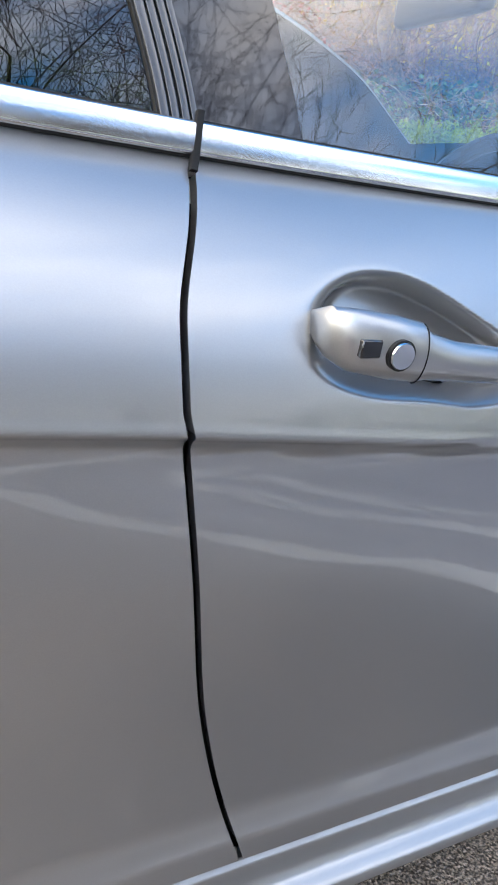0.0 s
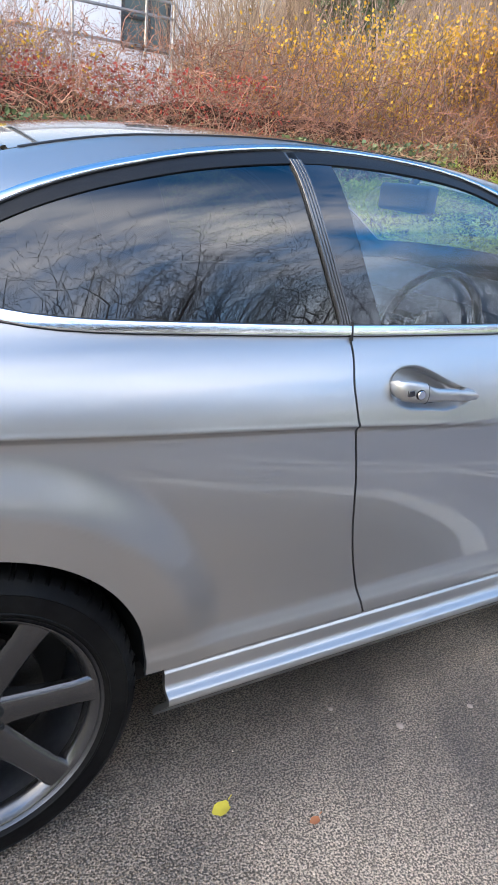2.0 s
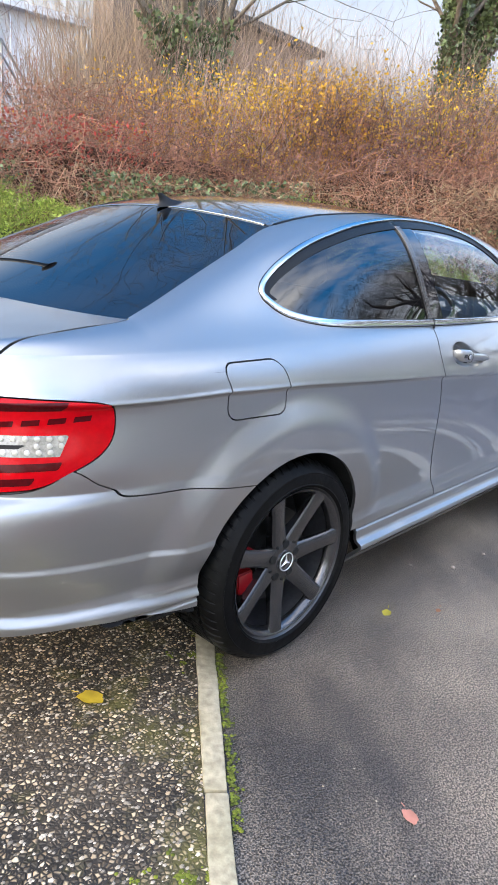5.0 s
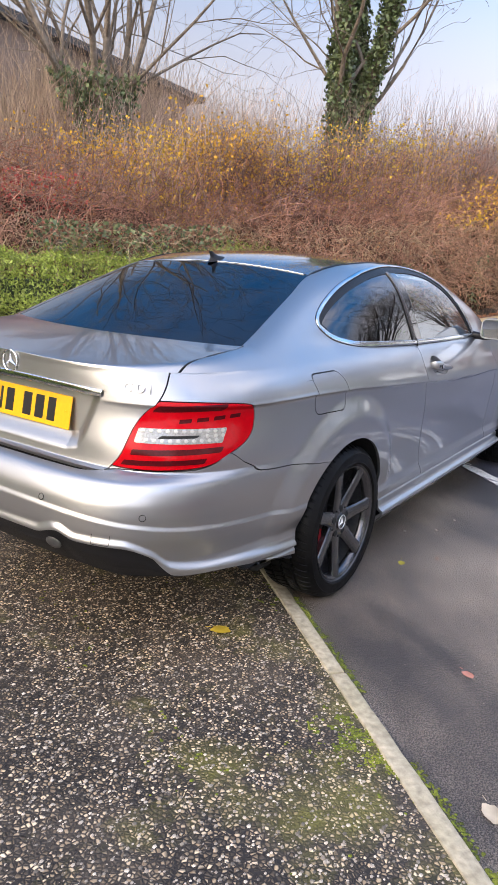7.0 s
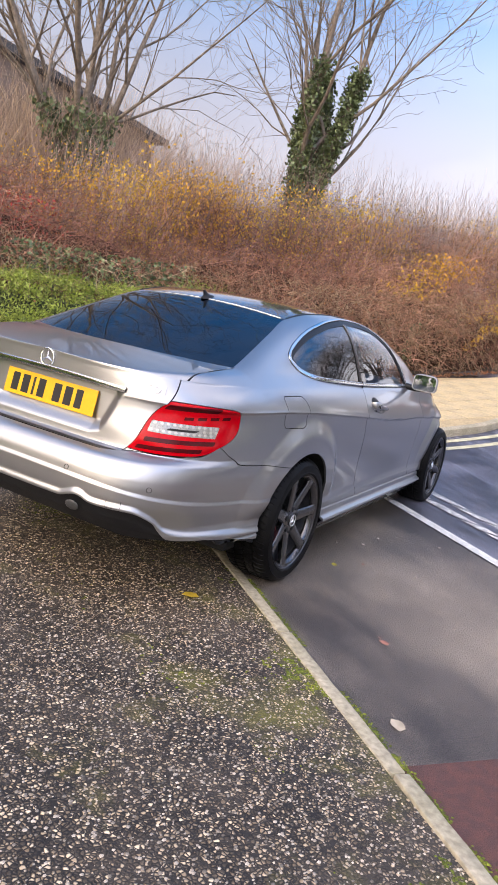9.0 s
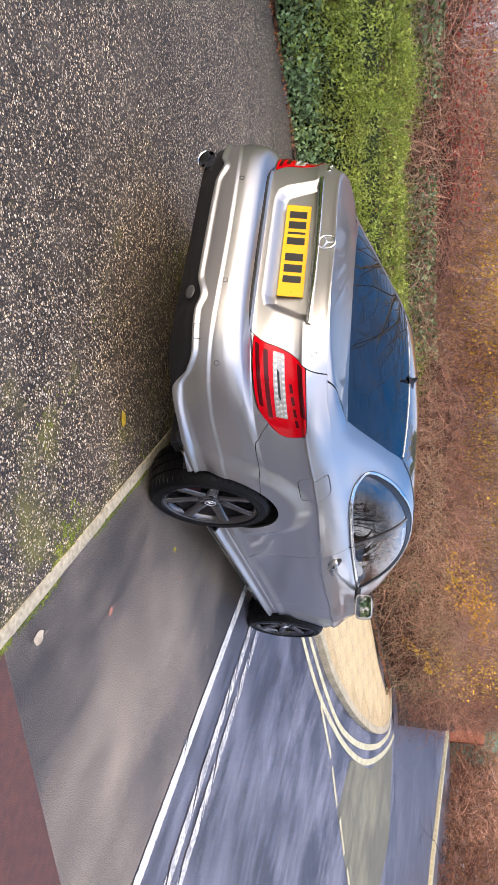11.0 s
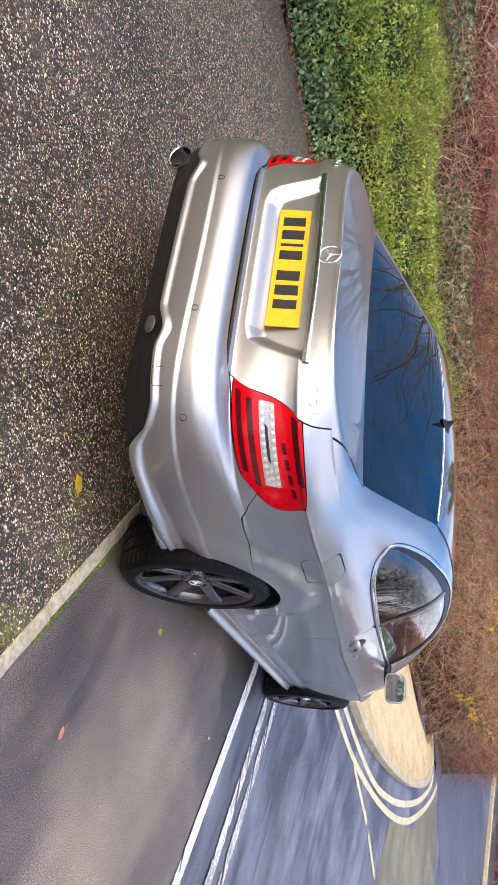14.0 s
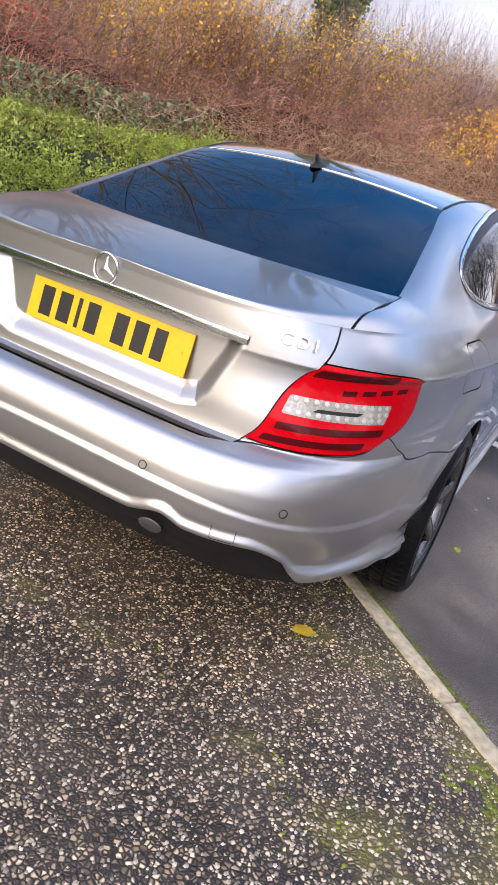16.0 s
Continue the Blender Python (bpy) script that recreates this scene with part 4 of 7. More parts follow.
cover = smooth_part("towing_cover", prof, BLACK, car)
cover.matrix_basis = stand(p + n * .0012, n)

# exhaust pipes, aerial fin
bm = bmesh.new()
lathe(bm, [(.034, .18), (.038, .18), (.048, .02), (.0505, .004), (.0495, 0), (.046, .003), (.044, .03), (.034, .14), (.0005, .14)], 40, "x")
bmesh.ops.scale(bm, vec=(1, 1.15, .86), verts=bm.verts[:])
part("exhaust_pipe", bm, CHROME, car, "chrome exhaust pipe").matrix_basis = pose(-1.045, .47, .372)
p, n = on_tail(.345, .425)
bm = bmesh.new()
bmesh.ops.create_uvsphere(bm, u_segments=24, v_segments=12, radius=1, matrix=Matrix.Diagonal((.032, .022, .006, 1)))
part("rear_reflector", bm, material("dull_lens", (.05, .05, .05), rough=.35, grain=.2, scale=90), car, "dull grey oval reflector in the diffuser").matrix_basis = stand(p - n * .004, n)
bm = bmesh.new()
rings = []
for k, (t, w, l0, l1) in enumerate(((0, .026, -.062, .070), (.009, .020, -.050, .052), (.019, .008, -.046, .010), (.033, .005, -.050, -.016), (.045, .0035, -.054, -.034))):
    rings.append([bm.verts.new((x, y, t)) for x, y in [((l0 + l1) / 2 + (l1 - l0) / 2 * math.cos(a), w * math.sin(a)) for a in np.linspace(0, 2 * math.pi, 17)[:-1]]])
for a, b in zip(rings, rings[1:]):
    for i in range(16):
        bm.faces.new((a[i], a[(i + 1) % 16], b[(i + 1) % 16], b[i]))
bm.faces.new(rings[-1])
fin_z = float(top_surface(np.array(s_at_x(.20, ZBELT)), np.array(2.0))[2])
part("aerial_fin", bm, BLACK, car).matrix_basis = pose(.190, 0, fin_z - .006, 0, -9, 0)

# door handles
for s in (1, -1):
    bm = bmesh.new()
    secs = []
    for x, zc, h, out in ((.884, .899, .010, .846), (.888, .897, .018, .858), (.900, .894, .0225, .868), (.930, .8905, .0235, .8735), (.953, .8875, .0225, .876), (.962, .885, .018, .877),
                          (.985, .882, .0152, .879), (1.03, .8785, .0142, .879), (1.08, .872, .0125, .875), (1.115, .867, .0100, .868), (1.134, .864, .006, .857)):
        secs.append([bm.verts.new((x, -(out - .012 + .012 * math.cos(a)), zc + h * math.sin(a))) for a in np.linspace(0, 2 * math.pi, 21)[:-1]])
    for a, b in zip(secs, secs[1:]):
        for i in range(20):
            bm.faces.new((a[i], a[(i + 1) % 20], b[(i + 1) % 20], b[i]))
    bm.faces.new(secs[0]), bm.faces.new(secs[-1])
    for x0 in (.900, 1.105):
        box(bm, x0, x0 + .022, -.855, -.815, .860 if x0 > 1 else .882, .876 if x0 > 1 else .904, .003, 1)
    if s < 0:
        bmesh.ops.scale(bm, vec=(1, -1, 1), verts=bm.verts[:])
    handle = part("door_handle", bm, PAINT, car, "silver door handle with a lock")
    bm = bmesh.new()
    lathe(bm, [(.0001, -.0025), (.0092, -.0025), (.0100, -.0012), (.0100, .006)], 28, "y", (.933, -s * .8748, .8885))
    if s > 0:
        part("lock_cylinder", bm, CHROME, handle)
        bm = bmesh.new()
        lathe(bm, [(.0102, -.001), (.0102, -.0018), (.0114, -.0012), (.0114, .004)], 28, "y", (.933, -.8742, .8885))
        part("lock_ring", bm, BLACK, handle)
        bm = bmesh.new()
        box(bm, .9005, .9175, -.8722, -.866, .8855, .8985, .001, 1)
        part("handle_sensor", bm, GLOSSY, handle)
        bm = bmesh.new()
        tube(bm, [(.955, -(.8640 + .0121 * math.cos(a)), .8868 + .0222 * math.sin(a)) for a in np.linspace(-1.5, 1.5, 20)], .0006, 5)
        part("handle_joint", bm, BLACK, handle)

# door mirrors
for s in (1, -1):
    bm = bmesh.new()
    bmesh.ops.create_uvsphere(bm, u_segments=32, v_segments=20, radius=1)
    for v in bm.verts:
        x, y, z = v.co
        sq = lambda c: math.copysign(abs(c) ** .5, c)      # noqa: E731
        back = x < -.05
        v.co = ((.055 if back else .085) * (sq(x) if not back else max(sq(x), -.62)), .085 * sq(y) * (1 - .08 * z), .061 * sq(z))
    house = part("door_mirror", bm, PAINT, car, "silver door mirror")
    house.matrix_basis = pose(1.72, -s * .897, 1.040, 0, 0, s * 8)
    bm = bmesh.new()
    prism(bm, [(y, z) for y, z in round_rect(0, 0, .074, .051, .024)], .003, Matrix(((0, 0, -1, -.034), (1, 0, 0, 0), (0, 1, 0, 0), (0, 0, 0, 1))))
    part("mirror_glass", bm, material("mirror_silver", (.62, .64, .66), rough=.02, metal=1), house)
    bm = bmesh.new()
    tube(bm, [(.01, s * .13, -.045), (0, s * .06, -.05), (0, 0, -.045)], [.022, .02, .016], 10)
    part("mirror_foot", bm, BLACK, house)

# wheels
def tyre_mesh():
    bm = bmesh.new()
    prof = [(.236, .008), (.243, .0), (.2475, -.004), (.249, -.0065), (.2515, -.0065), (.253, -.005), (.268, -.006), (.2845, -.0035), (.2865, -.0050), (.2890, -.0035), (.2905, -.0012), (.304, .010), (.313, .024), (.317, .040), (.318, .062), (.310, .064), (.310, .072), (.318, .074),
            (.3185, .112), (.310, .114), (.310, .124), (.3185, .126), (.3185, .164), (.310, .166), (.310, .174), (.318, .176), (.317, .200), (.313, .216), (.300, .232), (.262, .244), (.236, .236)]
    pitches = 62
    share = (0.0, .36, .70, .75, .95)
    n = pitches * len(share)
    rings = []
    for r, h in prof:
        ring = []
        for k in range(n):
            i, j = divmod(k, len(share))
            cut = .0045 if j > 2 and r > .309 else 0
            skew = .9 * abs(h - .12) / .1
            a = 2 * math.pi * (i + share[j] + skew) / pitches
            ring.append(bm.verts.new(((r - cut) * math.cos(a), h, (r - cut) * math.sin(a))))
        rings.append(ring)
    for a, b in zip(rings, rings[1:]):
        for k in range(n):
            bm.faces.new((a[k], a[(k + 1) % n], b[(k + 1) % n], b[k]))
    return bm


def wheel_parts(parent):
    bm = bmesh.new()
    lathe(bm, [(.2225, .030), (.236, .030), (.236, .215), (.226, .215), (.222, .20), (.218, .06)], 112, "y", close=True)
    barrel = part("wheel", bm, BARREL, parent, "grey seven-spoke alloy wheel")
    bm = bmesh.new()
    lathe(bm, [(.226, .012), (.2385, .004), (.2415, .0), (.2425, .004), (.2405, .012), (.236, .0295), (.226, .0295)], 112, "y", close=True)
    part("rim_flange", bm, RIM, barrel)
    bm = bmesh.new()
    lathe(bm, [(.2335, .0035), (.2290, .0055), (.2190, .016), (.2130, .030), (.2130, .038), (.2275, .038)], 112, "y", close=True)
    part("rim_lip", bm, LIP, barrel)
    part("tyre", tyre_mesh(), RUBBER, barrel, "black low-profile tyre")
    spoke = None
    for k in range(7):
        if spoke is None:
            bm = bmesh.new()
            secs = []
            for r, w, y, d in ((.040, .033, .032, .05), (.075, .0275, .030, .045), (.13, .0245, .022, .035), (.19, .024, .012, .030), (.222, .027, .0075, .026), (.229, .030, .0070, .020)):
                secs.append([bm.verts.new((r, yy, c)) for yy, c in ((y + .008, -w - .0035), (y + .0030, -w + .0005), (y, -w + .0065), (y - .0008, 0), (y, w - .0065), (y + .0030, w - .0005), (y + .008, w + .0035), (y + d, w - .006), (y + d, -w + .006))])
            for a, b in zip(secs, secs[1:]):
                for i in range(9):
                    bm.faces.new((a[i], a[(i + 1) % 9], b[(i + 1) % 9], b[i]))
            bm.faces.new(secs[0]), bm.faces.new(secs[-1])
            spoke = part("spoke", bm, WHEEL_GREY, barrel)
        else:
            spoke_k = new("spoke", spoke.data)
            spoke_k.parent = barrel
            spoke_k.matrix_basis = pose(0, 0, 0, 0, k * 360 / 7 + 97, 0)
    spoke.matrix_basis = pose(0, 0, 0, 0, 97, 0)
    bm = bmesh.new()
    lathe(bm, [(.0005, .026), (.034, .026), (.036, .028), (.058, .029), (.070, .034), (.072, .06), (.0005, .06)], 48, "y")
    part("hub", bm, WHEEL_GREY, barrel)
    # raised black discs give the hub's bolt recesses and holes their shade
    for k in range(5):
        a = 2 * math.pi * k / 5 + .3
        bm = bmesh.new()
        lathe(bm, [(.0005, .0262), (.0115, .0262), (.0130, .0275), (.0132, .031)], 16, "y", (.054 * math.cos(a), 0, .054 * math.sin(a)))
        part("bolt_recess_shade", bm, SHELL, barrel)
        bm = bmesh.new()
        lathe(bm, [(.0005, .0268), (.0042, .0268), (.0048, .031)], 10, "y", (.063 * math.cos(a + .63), 0, .063 * math.sin(a + .63)))
        part("small_hole_shade", bm, SHELL, barrel)
    bm = bmesh.new()
    lathe(bm, [(.0005, .0225), (.026, .0225), (.030, .024), (.031, .029)], 40, "y")
    cap = part("hub_cap", bm, GLOSSY, barrel)
    emblem(cap, Matrix.Translation((0, .0215, 0)) @ pose(0, 0, 0, 90, 0, 0), .0285, "cap_emblem", STAR)
    bm = bmesh.new()
    lathe(bm, [(.085, .085), (.150, .085), (.150, .105), (.085, .105)], 64, "y", close=True)
    lathe(bm, [(.0005, .070), (.085, .070), (.088, .09), (.0005, .09)], 48, "y")
    part("brake_disc", bm, DISC, barrel)
    bm = bmesh.new()
    lathe(bm, [(.0005, .17), (.218, .17)], 48, "y")
    part("brake_shield", bm, SHELL, barrel)
    return barrel


wheel = wheel_parts(car)
rot = {(0.0, -1): 0, (2.76, -1): 23, (0.0, 1): 11, (2.76, 1): 40}
for (cx, s), turn in rot.items():
    m = Matrix.Translation((cx + .006, s * .864, .324)) @ pose(0, 0, 0, 0, 0, 0 if s < 0 else 180) @ pose(0, 0, 0, 0, turn, 0) @ Matrix.Diagonal((1.019, 1, 1.019, 1))
    w = wheel if (cx, s) == (0.0, -1) else copy_thing(wheel, m)
    w.matrix_basis = m
    bm = bmesh.new()
    for a0, a1 in ((148, 174), (180, 206)):
        arc = [radians(a) for a in np.linspace(a0, a1, 7)]
        lo, hi = [(.105 * math.cos(a), .105 * math.sin(a)) for a in arc], [(.170 * math.cos(a), .170 * math.sin(a)) for a in arc]
        prism(bm, lo + hi[::-1], .055, Matrix(((1, 0, 0, 0), (0, 0, 1, .052), (0, 1, 0, 0), (0, 0, 0, 1))))
    bmesh.ops.bevel(bm, geom=bm.edges[:], offset=.004, segments=2, affect="EDGES")
    cal = part("brake_caliper", bm, CALIPER, car, "red brake caliper")
    cal.matrix_basis = Matrix.Translation((cx, s * .862, .318)) @ pose(0, 0, 0, 0, 0, 0 if s < 0 else 180)

# cabin
bm = bmesh.new()
box(bm, .25, 2.2, -.70, .70, .26, .34, .02)
box(bm, -.45, .30, -.66, .66, .80, .93, .03)
part("cabin_floor", bm, DASH, car)
bm = bmesh.new()
secs = []
for x, z0, z1 in ((1.55, .62, .90), (1.60, .60, .955), (1.78, .60, .985), (2.08, .62, .99)):
    secs.append([bm.verts.new((x, y, z)) for y, z in ((-.70, z0), (-.70, z1 - .03), (-.60, z1), (-.30, z1 + .015), (0, z1), (.30, z1), (.60, z1), (.70, z1 - .03), (.70, z0))])
for a, b in zip(secs, secs[1:]):
    for i in range(8):
        bm.faces.new((a[i], a[i + 1], b[i + 1], b[i]))
bm.faces.new(secs[0]), bm.faces.new(secs[-1])
part("dashboard", bm, DASH, car)
for y in (-.36, .36):
    bm = bmesh.new()
    box(bm, .70, 1.22, y - .25, y + .25, .42, .58, .06, 4)
    seat = part("seat", bm, LEATHER, car, "pale leather car seat")
    bm = bmesh.new()
    box(bm, -.07, .07, -.25, .25, 0, .62, .06, 4)
    part("backrest", bm, LEATHER, seat).matrix_basis = pose(.72, y, .50, 0, -22, 0)
    bm = bmesh.new()
    box(bm, -.045, .045, -.13, .13, .64, .82, .04, 4)
    part("headrest", bm, LEATHER, seat).matrix_basis = pose(.72, y, .50, 0, -20, 0)
bm = bmesh.new()
box(bm, .06, .50, -.58, .58, .48, .62, .06, 4)
rear_seat = part("rear_seat", bm, LEATHER, car, "pale leather rear bench")
bm = bmesh.new()
box(bm, -.06, .06, -.58, .58, 0, .48, .05, 4)
part("rear_backrest", bm, LEATHER, rear_seat).matrix_basis = pose(.10, 0, .58, 0, -25, 0)
bm = bmesh.new()
lathe(bm, [(.178 + .014 * math.cos(a), .014 * math.sin(a)) for a in np.linspace(0, 2 * math.pi, 9)[:-1]], 40, "x", close=True)
tube(bm, [(0, -.17, 0), (.02, 0, 0), (0, .17, 0)], .015, 8)
tube(bm, [(.02, 0, 0), (.01, 0, -.17)], .015, 8)
bmesh.ops.create_uvsphere(bm, u_segments=16, v_segments=10, radius=.065, matrix=Matrix.Translation((.02, 0, 0)) @ Matrix.Diagonal((.5, 1, 1, 1)))
tube(bm, [(.02, 0, 0), (.25, 0, -.05)], .03, 10)
part("steering_wheel", bm, DASH, car).matrix_basis = pose(1.43, -.36, .90, 0, 22, 0)
bm = bmesh.new()
box(bm, -.012, .02, -.15, .15, -.040, .040, .014, 3)
tube(bm, [(.01, 0, .03), (.05, 0, .085)], .012, 8)
part("cabin_mirror", bm, DASH, car).matrix_basis = pose(1.42, -.19, 1.262, 0, 0, -12)
for s in (-1, 1):
    bm = bmesh.new()
    box(bm, .62, 1.75, s * .70 - .02, s * .70 + .02, .34, .94, .015, 2)
    part("door_card", bm, LEATHER, car)


# ---- ground ----
ROAD = np.array((.645, .764))          # along the road and the edging
ACROSS = np.array((.764, -.645))       # from the hedge side over the bay to the road
rng = np.random.default_rng(7)


def rise(x, y=0):
    """The road climbs beyond the car."""
    d = np.clip(np.asarray(x, float) - 4.0, 0, 24)
    return .15 * d * d / (d + 2.5)


def lie(p, q, up=0.0):
    p, q = np.asarray(p, float), np.asarray(q, float)
    x, y = p * ROAD[0] + q * ACROSS[0], p * ROAD[1] + q * ACROSS[1]
    return np.stack([x, y, rise(x, y) + up], -1)


def sheet(name, us, vs, keep, mat, up, label, category="", kind="structure", xy=False, flange=0):
    fn = (lambda u, v: np.stack([u, v, rise(u, v) + up], -1)) if xy else (lambda u, v: lie(v, u, up))
    ob = smooth_part(name, grid_panel(fn, us, vs, keep, flange=flange), mat)
    return tagged(ob, label, category or name, kind=kind)


def streaked(name, dark, pale, rough0, rough1, grain_scale=170.0, bump=.35, stretch=(.30, 2.2), amount=(.46, .66), lit_band=0.0):
    """Asphalt with pale streaks along the road, fine stone grain and blotches."""
    m = bpy.data.materials.new(name)
    m.use_nodes = True
    n, l = m.node_tree.nodes, m.node_tree.links
    b = n["Principled BSDF"]
    co, mp = n.new("ShaderNodeTexCoord"), n.new("ShaderNodeMapping")
    mp.inputs["Rotation"].default_value = (0, 0, -math.atan2(ROAD[1], ROAD[0]))
    mp2 = n.new("ShaderNodeMapping")
    mp2.inputs["Scale"].default_value = (stretch[0], stretch[1], 1)
    st, fine, vor, blot = n.new("ShaderNodeTexNoise"), n.new("ShaderNodeTexNoise"), n.new("ShaderNodeTexVoronoi"), n.new("ShaderNodeTexNoise")
    st.inputs["Scale"].default_value, st.inputs["Detail"].default_value = 1.6, 8
    st.inputs["Roughness"].default_value = .62
    fine.inputs["Scale"].default_value, fine.inputs["Detail"].default_value = grain_scale, 5
    vor.inputs["Scale"].default_value = grain_scale * .9
    blot.inputs["Scale"].default_value, blot.inputs["Detail"].default_value = .9, 6
    l.new(co.outputs["Object"], mp.inputs["Vector"])
    l.new(mp.outputs["Vector"], mp2.inputs["Vector"])
    l.new(mp2.outputs["Vector"], st.inputs["Vector"])
    for t in (fine, vor, blot):
        l.new(co.outputs["Object"], t.inputs["Vector"])
    ramp, mix = n.new("ShaderNodeValToRGB"), n.new("ShaderNodeMix")
    ramp.color_ramp.elements[0].position, ramp.color_ramp.elements[1].position = amount
    mix.data_type = "RGBA"
    mix.inputs[6].default_value, mix.inputs[7].default_value = (*dark, 1), (*pale, 1)
    both = n.new("ShaderNodeMath")
    both.operation = "ADD"
    half = n.new("ShaderNodeMath")
    half.operation, half.inputs[1].default_value = "MULTIPLY", .5
    l.new(st.outputs["Fac"], both.inputs[0])
    l.new(blot.outputs["Fac"], both.inputs[1])
    l.new(both.outputs["Value"], half.inputs[0])
    # adds the painted band of light to the streak mask
    worn = n.new("ShaderNodeMath")
    worn.operation, worn.inputs[1].default_value = "ADD", 0.0
    l.new(half.outputs["Value"], worn.inputs[0])
    l.new(worn.outputs["Value"], ramp.inputs["Fac"])
    if lit_band:         # brighter light on the bay's middle, painted in as a paler band
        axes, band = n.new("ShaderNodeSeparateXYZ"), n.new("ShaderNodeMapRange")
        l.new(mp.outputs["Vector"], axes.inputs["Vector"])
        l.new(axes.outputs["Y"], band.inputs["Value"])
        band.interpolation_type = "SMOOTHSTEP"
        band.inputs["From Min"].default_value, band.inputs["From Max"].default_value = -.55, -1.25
        band.inputs["To Min"].default_value, band.inputs["To Max"].default_value = 0.0, lit_band
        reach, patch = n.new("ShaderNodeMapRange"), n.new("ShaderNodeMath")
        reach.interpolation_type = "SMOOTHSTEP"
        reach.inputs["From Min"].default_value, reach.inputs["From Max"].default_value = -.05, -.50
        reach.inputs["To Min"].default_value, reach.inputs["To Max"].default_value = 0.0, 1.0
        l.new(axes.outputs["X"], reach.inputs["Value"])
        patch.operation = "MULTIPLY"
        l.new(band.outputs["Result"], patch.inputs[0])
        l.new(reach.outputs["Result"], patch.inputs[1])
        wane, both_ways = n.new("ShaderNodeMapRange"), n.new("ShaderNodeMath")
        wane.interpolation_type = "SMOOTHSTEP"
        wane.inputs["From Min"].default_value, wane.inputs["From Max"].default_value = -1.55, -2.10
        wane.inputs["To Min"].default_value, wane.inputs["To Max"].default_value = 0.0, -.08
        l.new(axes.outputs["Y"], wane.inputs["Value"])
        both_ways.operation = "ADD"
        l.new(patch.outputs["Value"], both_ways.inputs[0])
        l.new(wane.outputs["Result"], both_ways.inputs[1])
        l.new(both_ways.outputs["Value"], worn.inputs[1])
    l.new(ramp.outputs["Color"], mix.inputs[0])
    hsv, mr = n.new("ShaderNodeHueSaturation"), n.new("ShaderNodeMapRange")
    mr.inputs["From Min"].default_value, mr.inputs["From Max"].default_value = .42, .61
    mr.inputs["To Min"].default_value, mr.inputs["To Max"].default_value = .30, 1.95
    l.new(fine.outputs["Fac"], mr.inputs["Value"])
    l.new(mr.outputs["Result"], hsv.inputs["Value"])
    l.new(mix.outputs[2], hsv.inputs["Color"])
    l.new(hsv.outputs["Color"], b.inputs["Base Color"])
    rr = n.new("ShaderNodeMapRange")
    rr.inputs["To Min"].default_value, rr.inputs["To Max"].default_value = rough0, rough1
    l.new(ramp.outputs["Color"], rr.inputs["Value"])
    l.new(rr.outputs["Result"], b.inputs["Roughness"])
    bp = n.new("ShaderNodeBump")
    bp.inputs["Strength"].default_value, bp.inputs["Distance"].default_value = bump, .006
    l.new(vor.outputs["Distance"], bp.inputs["Height"])
    l.new(bp.outputs["Normal"], b.inputs["Normal"])
    return m


ASPHALT = streaked("road_asphalt", (.040, .040, .052), (.235, .235, .285), .40, .58, 120.0, stretch=(.7, 4.0), amount=(.43, .64))
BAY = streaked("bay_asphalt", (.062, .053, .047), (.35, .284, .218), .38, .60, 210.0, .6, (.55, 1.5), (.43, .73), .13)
SIDE = streaked("side_asphalt", (.085, .085, .11), (.15, .15, .18), .55, .6)


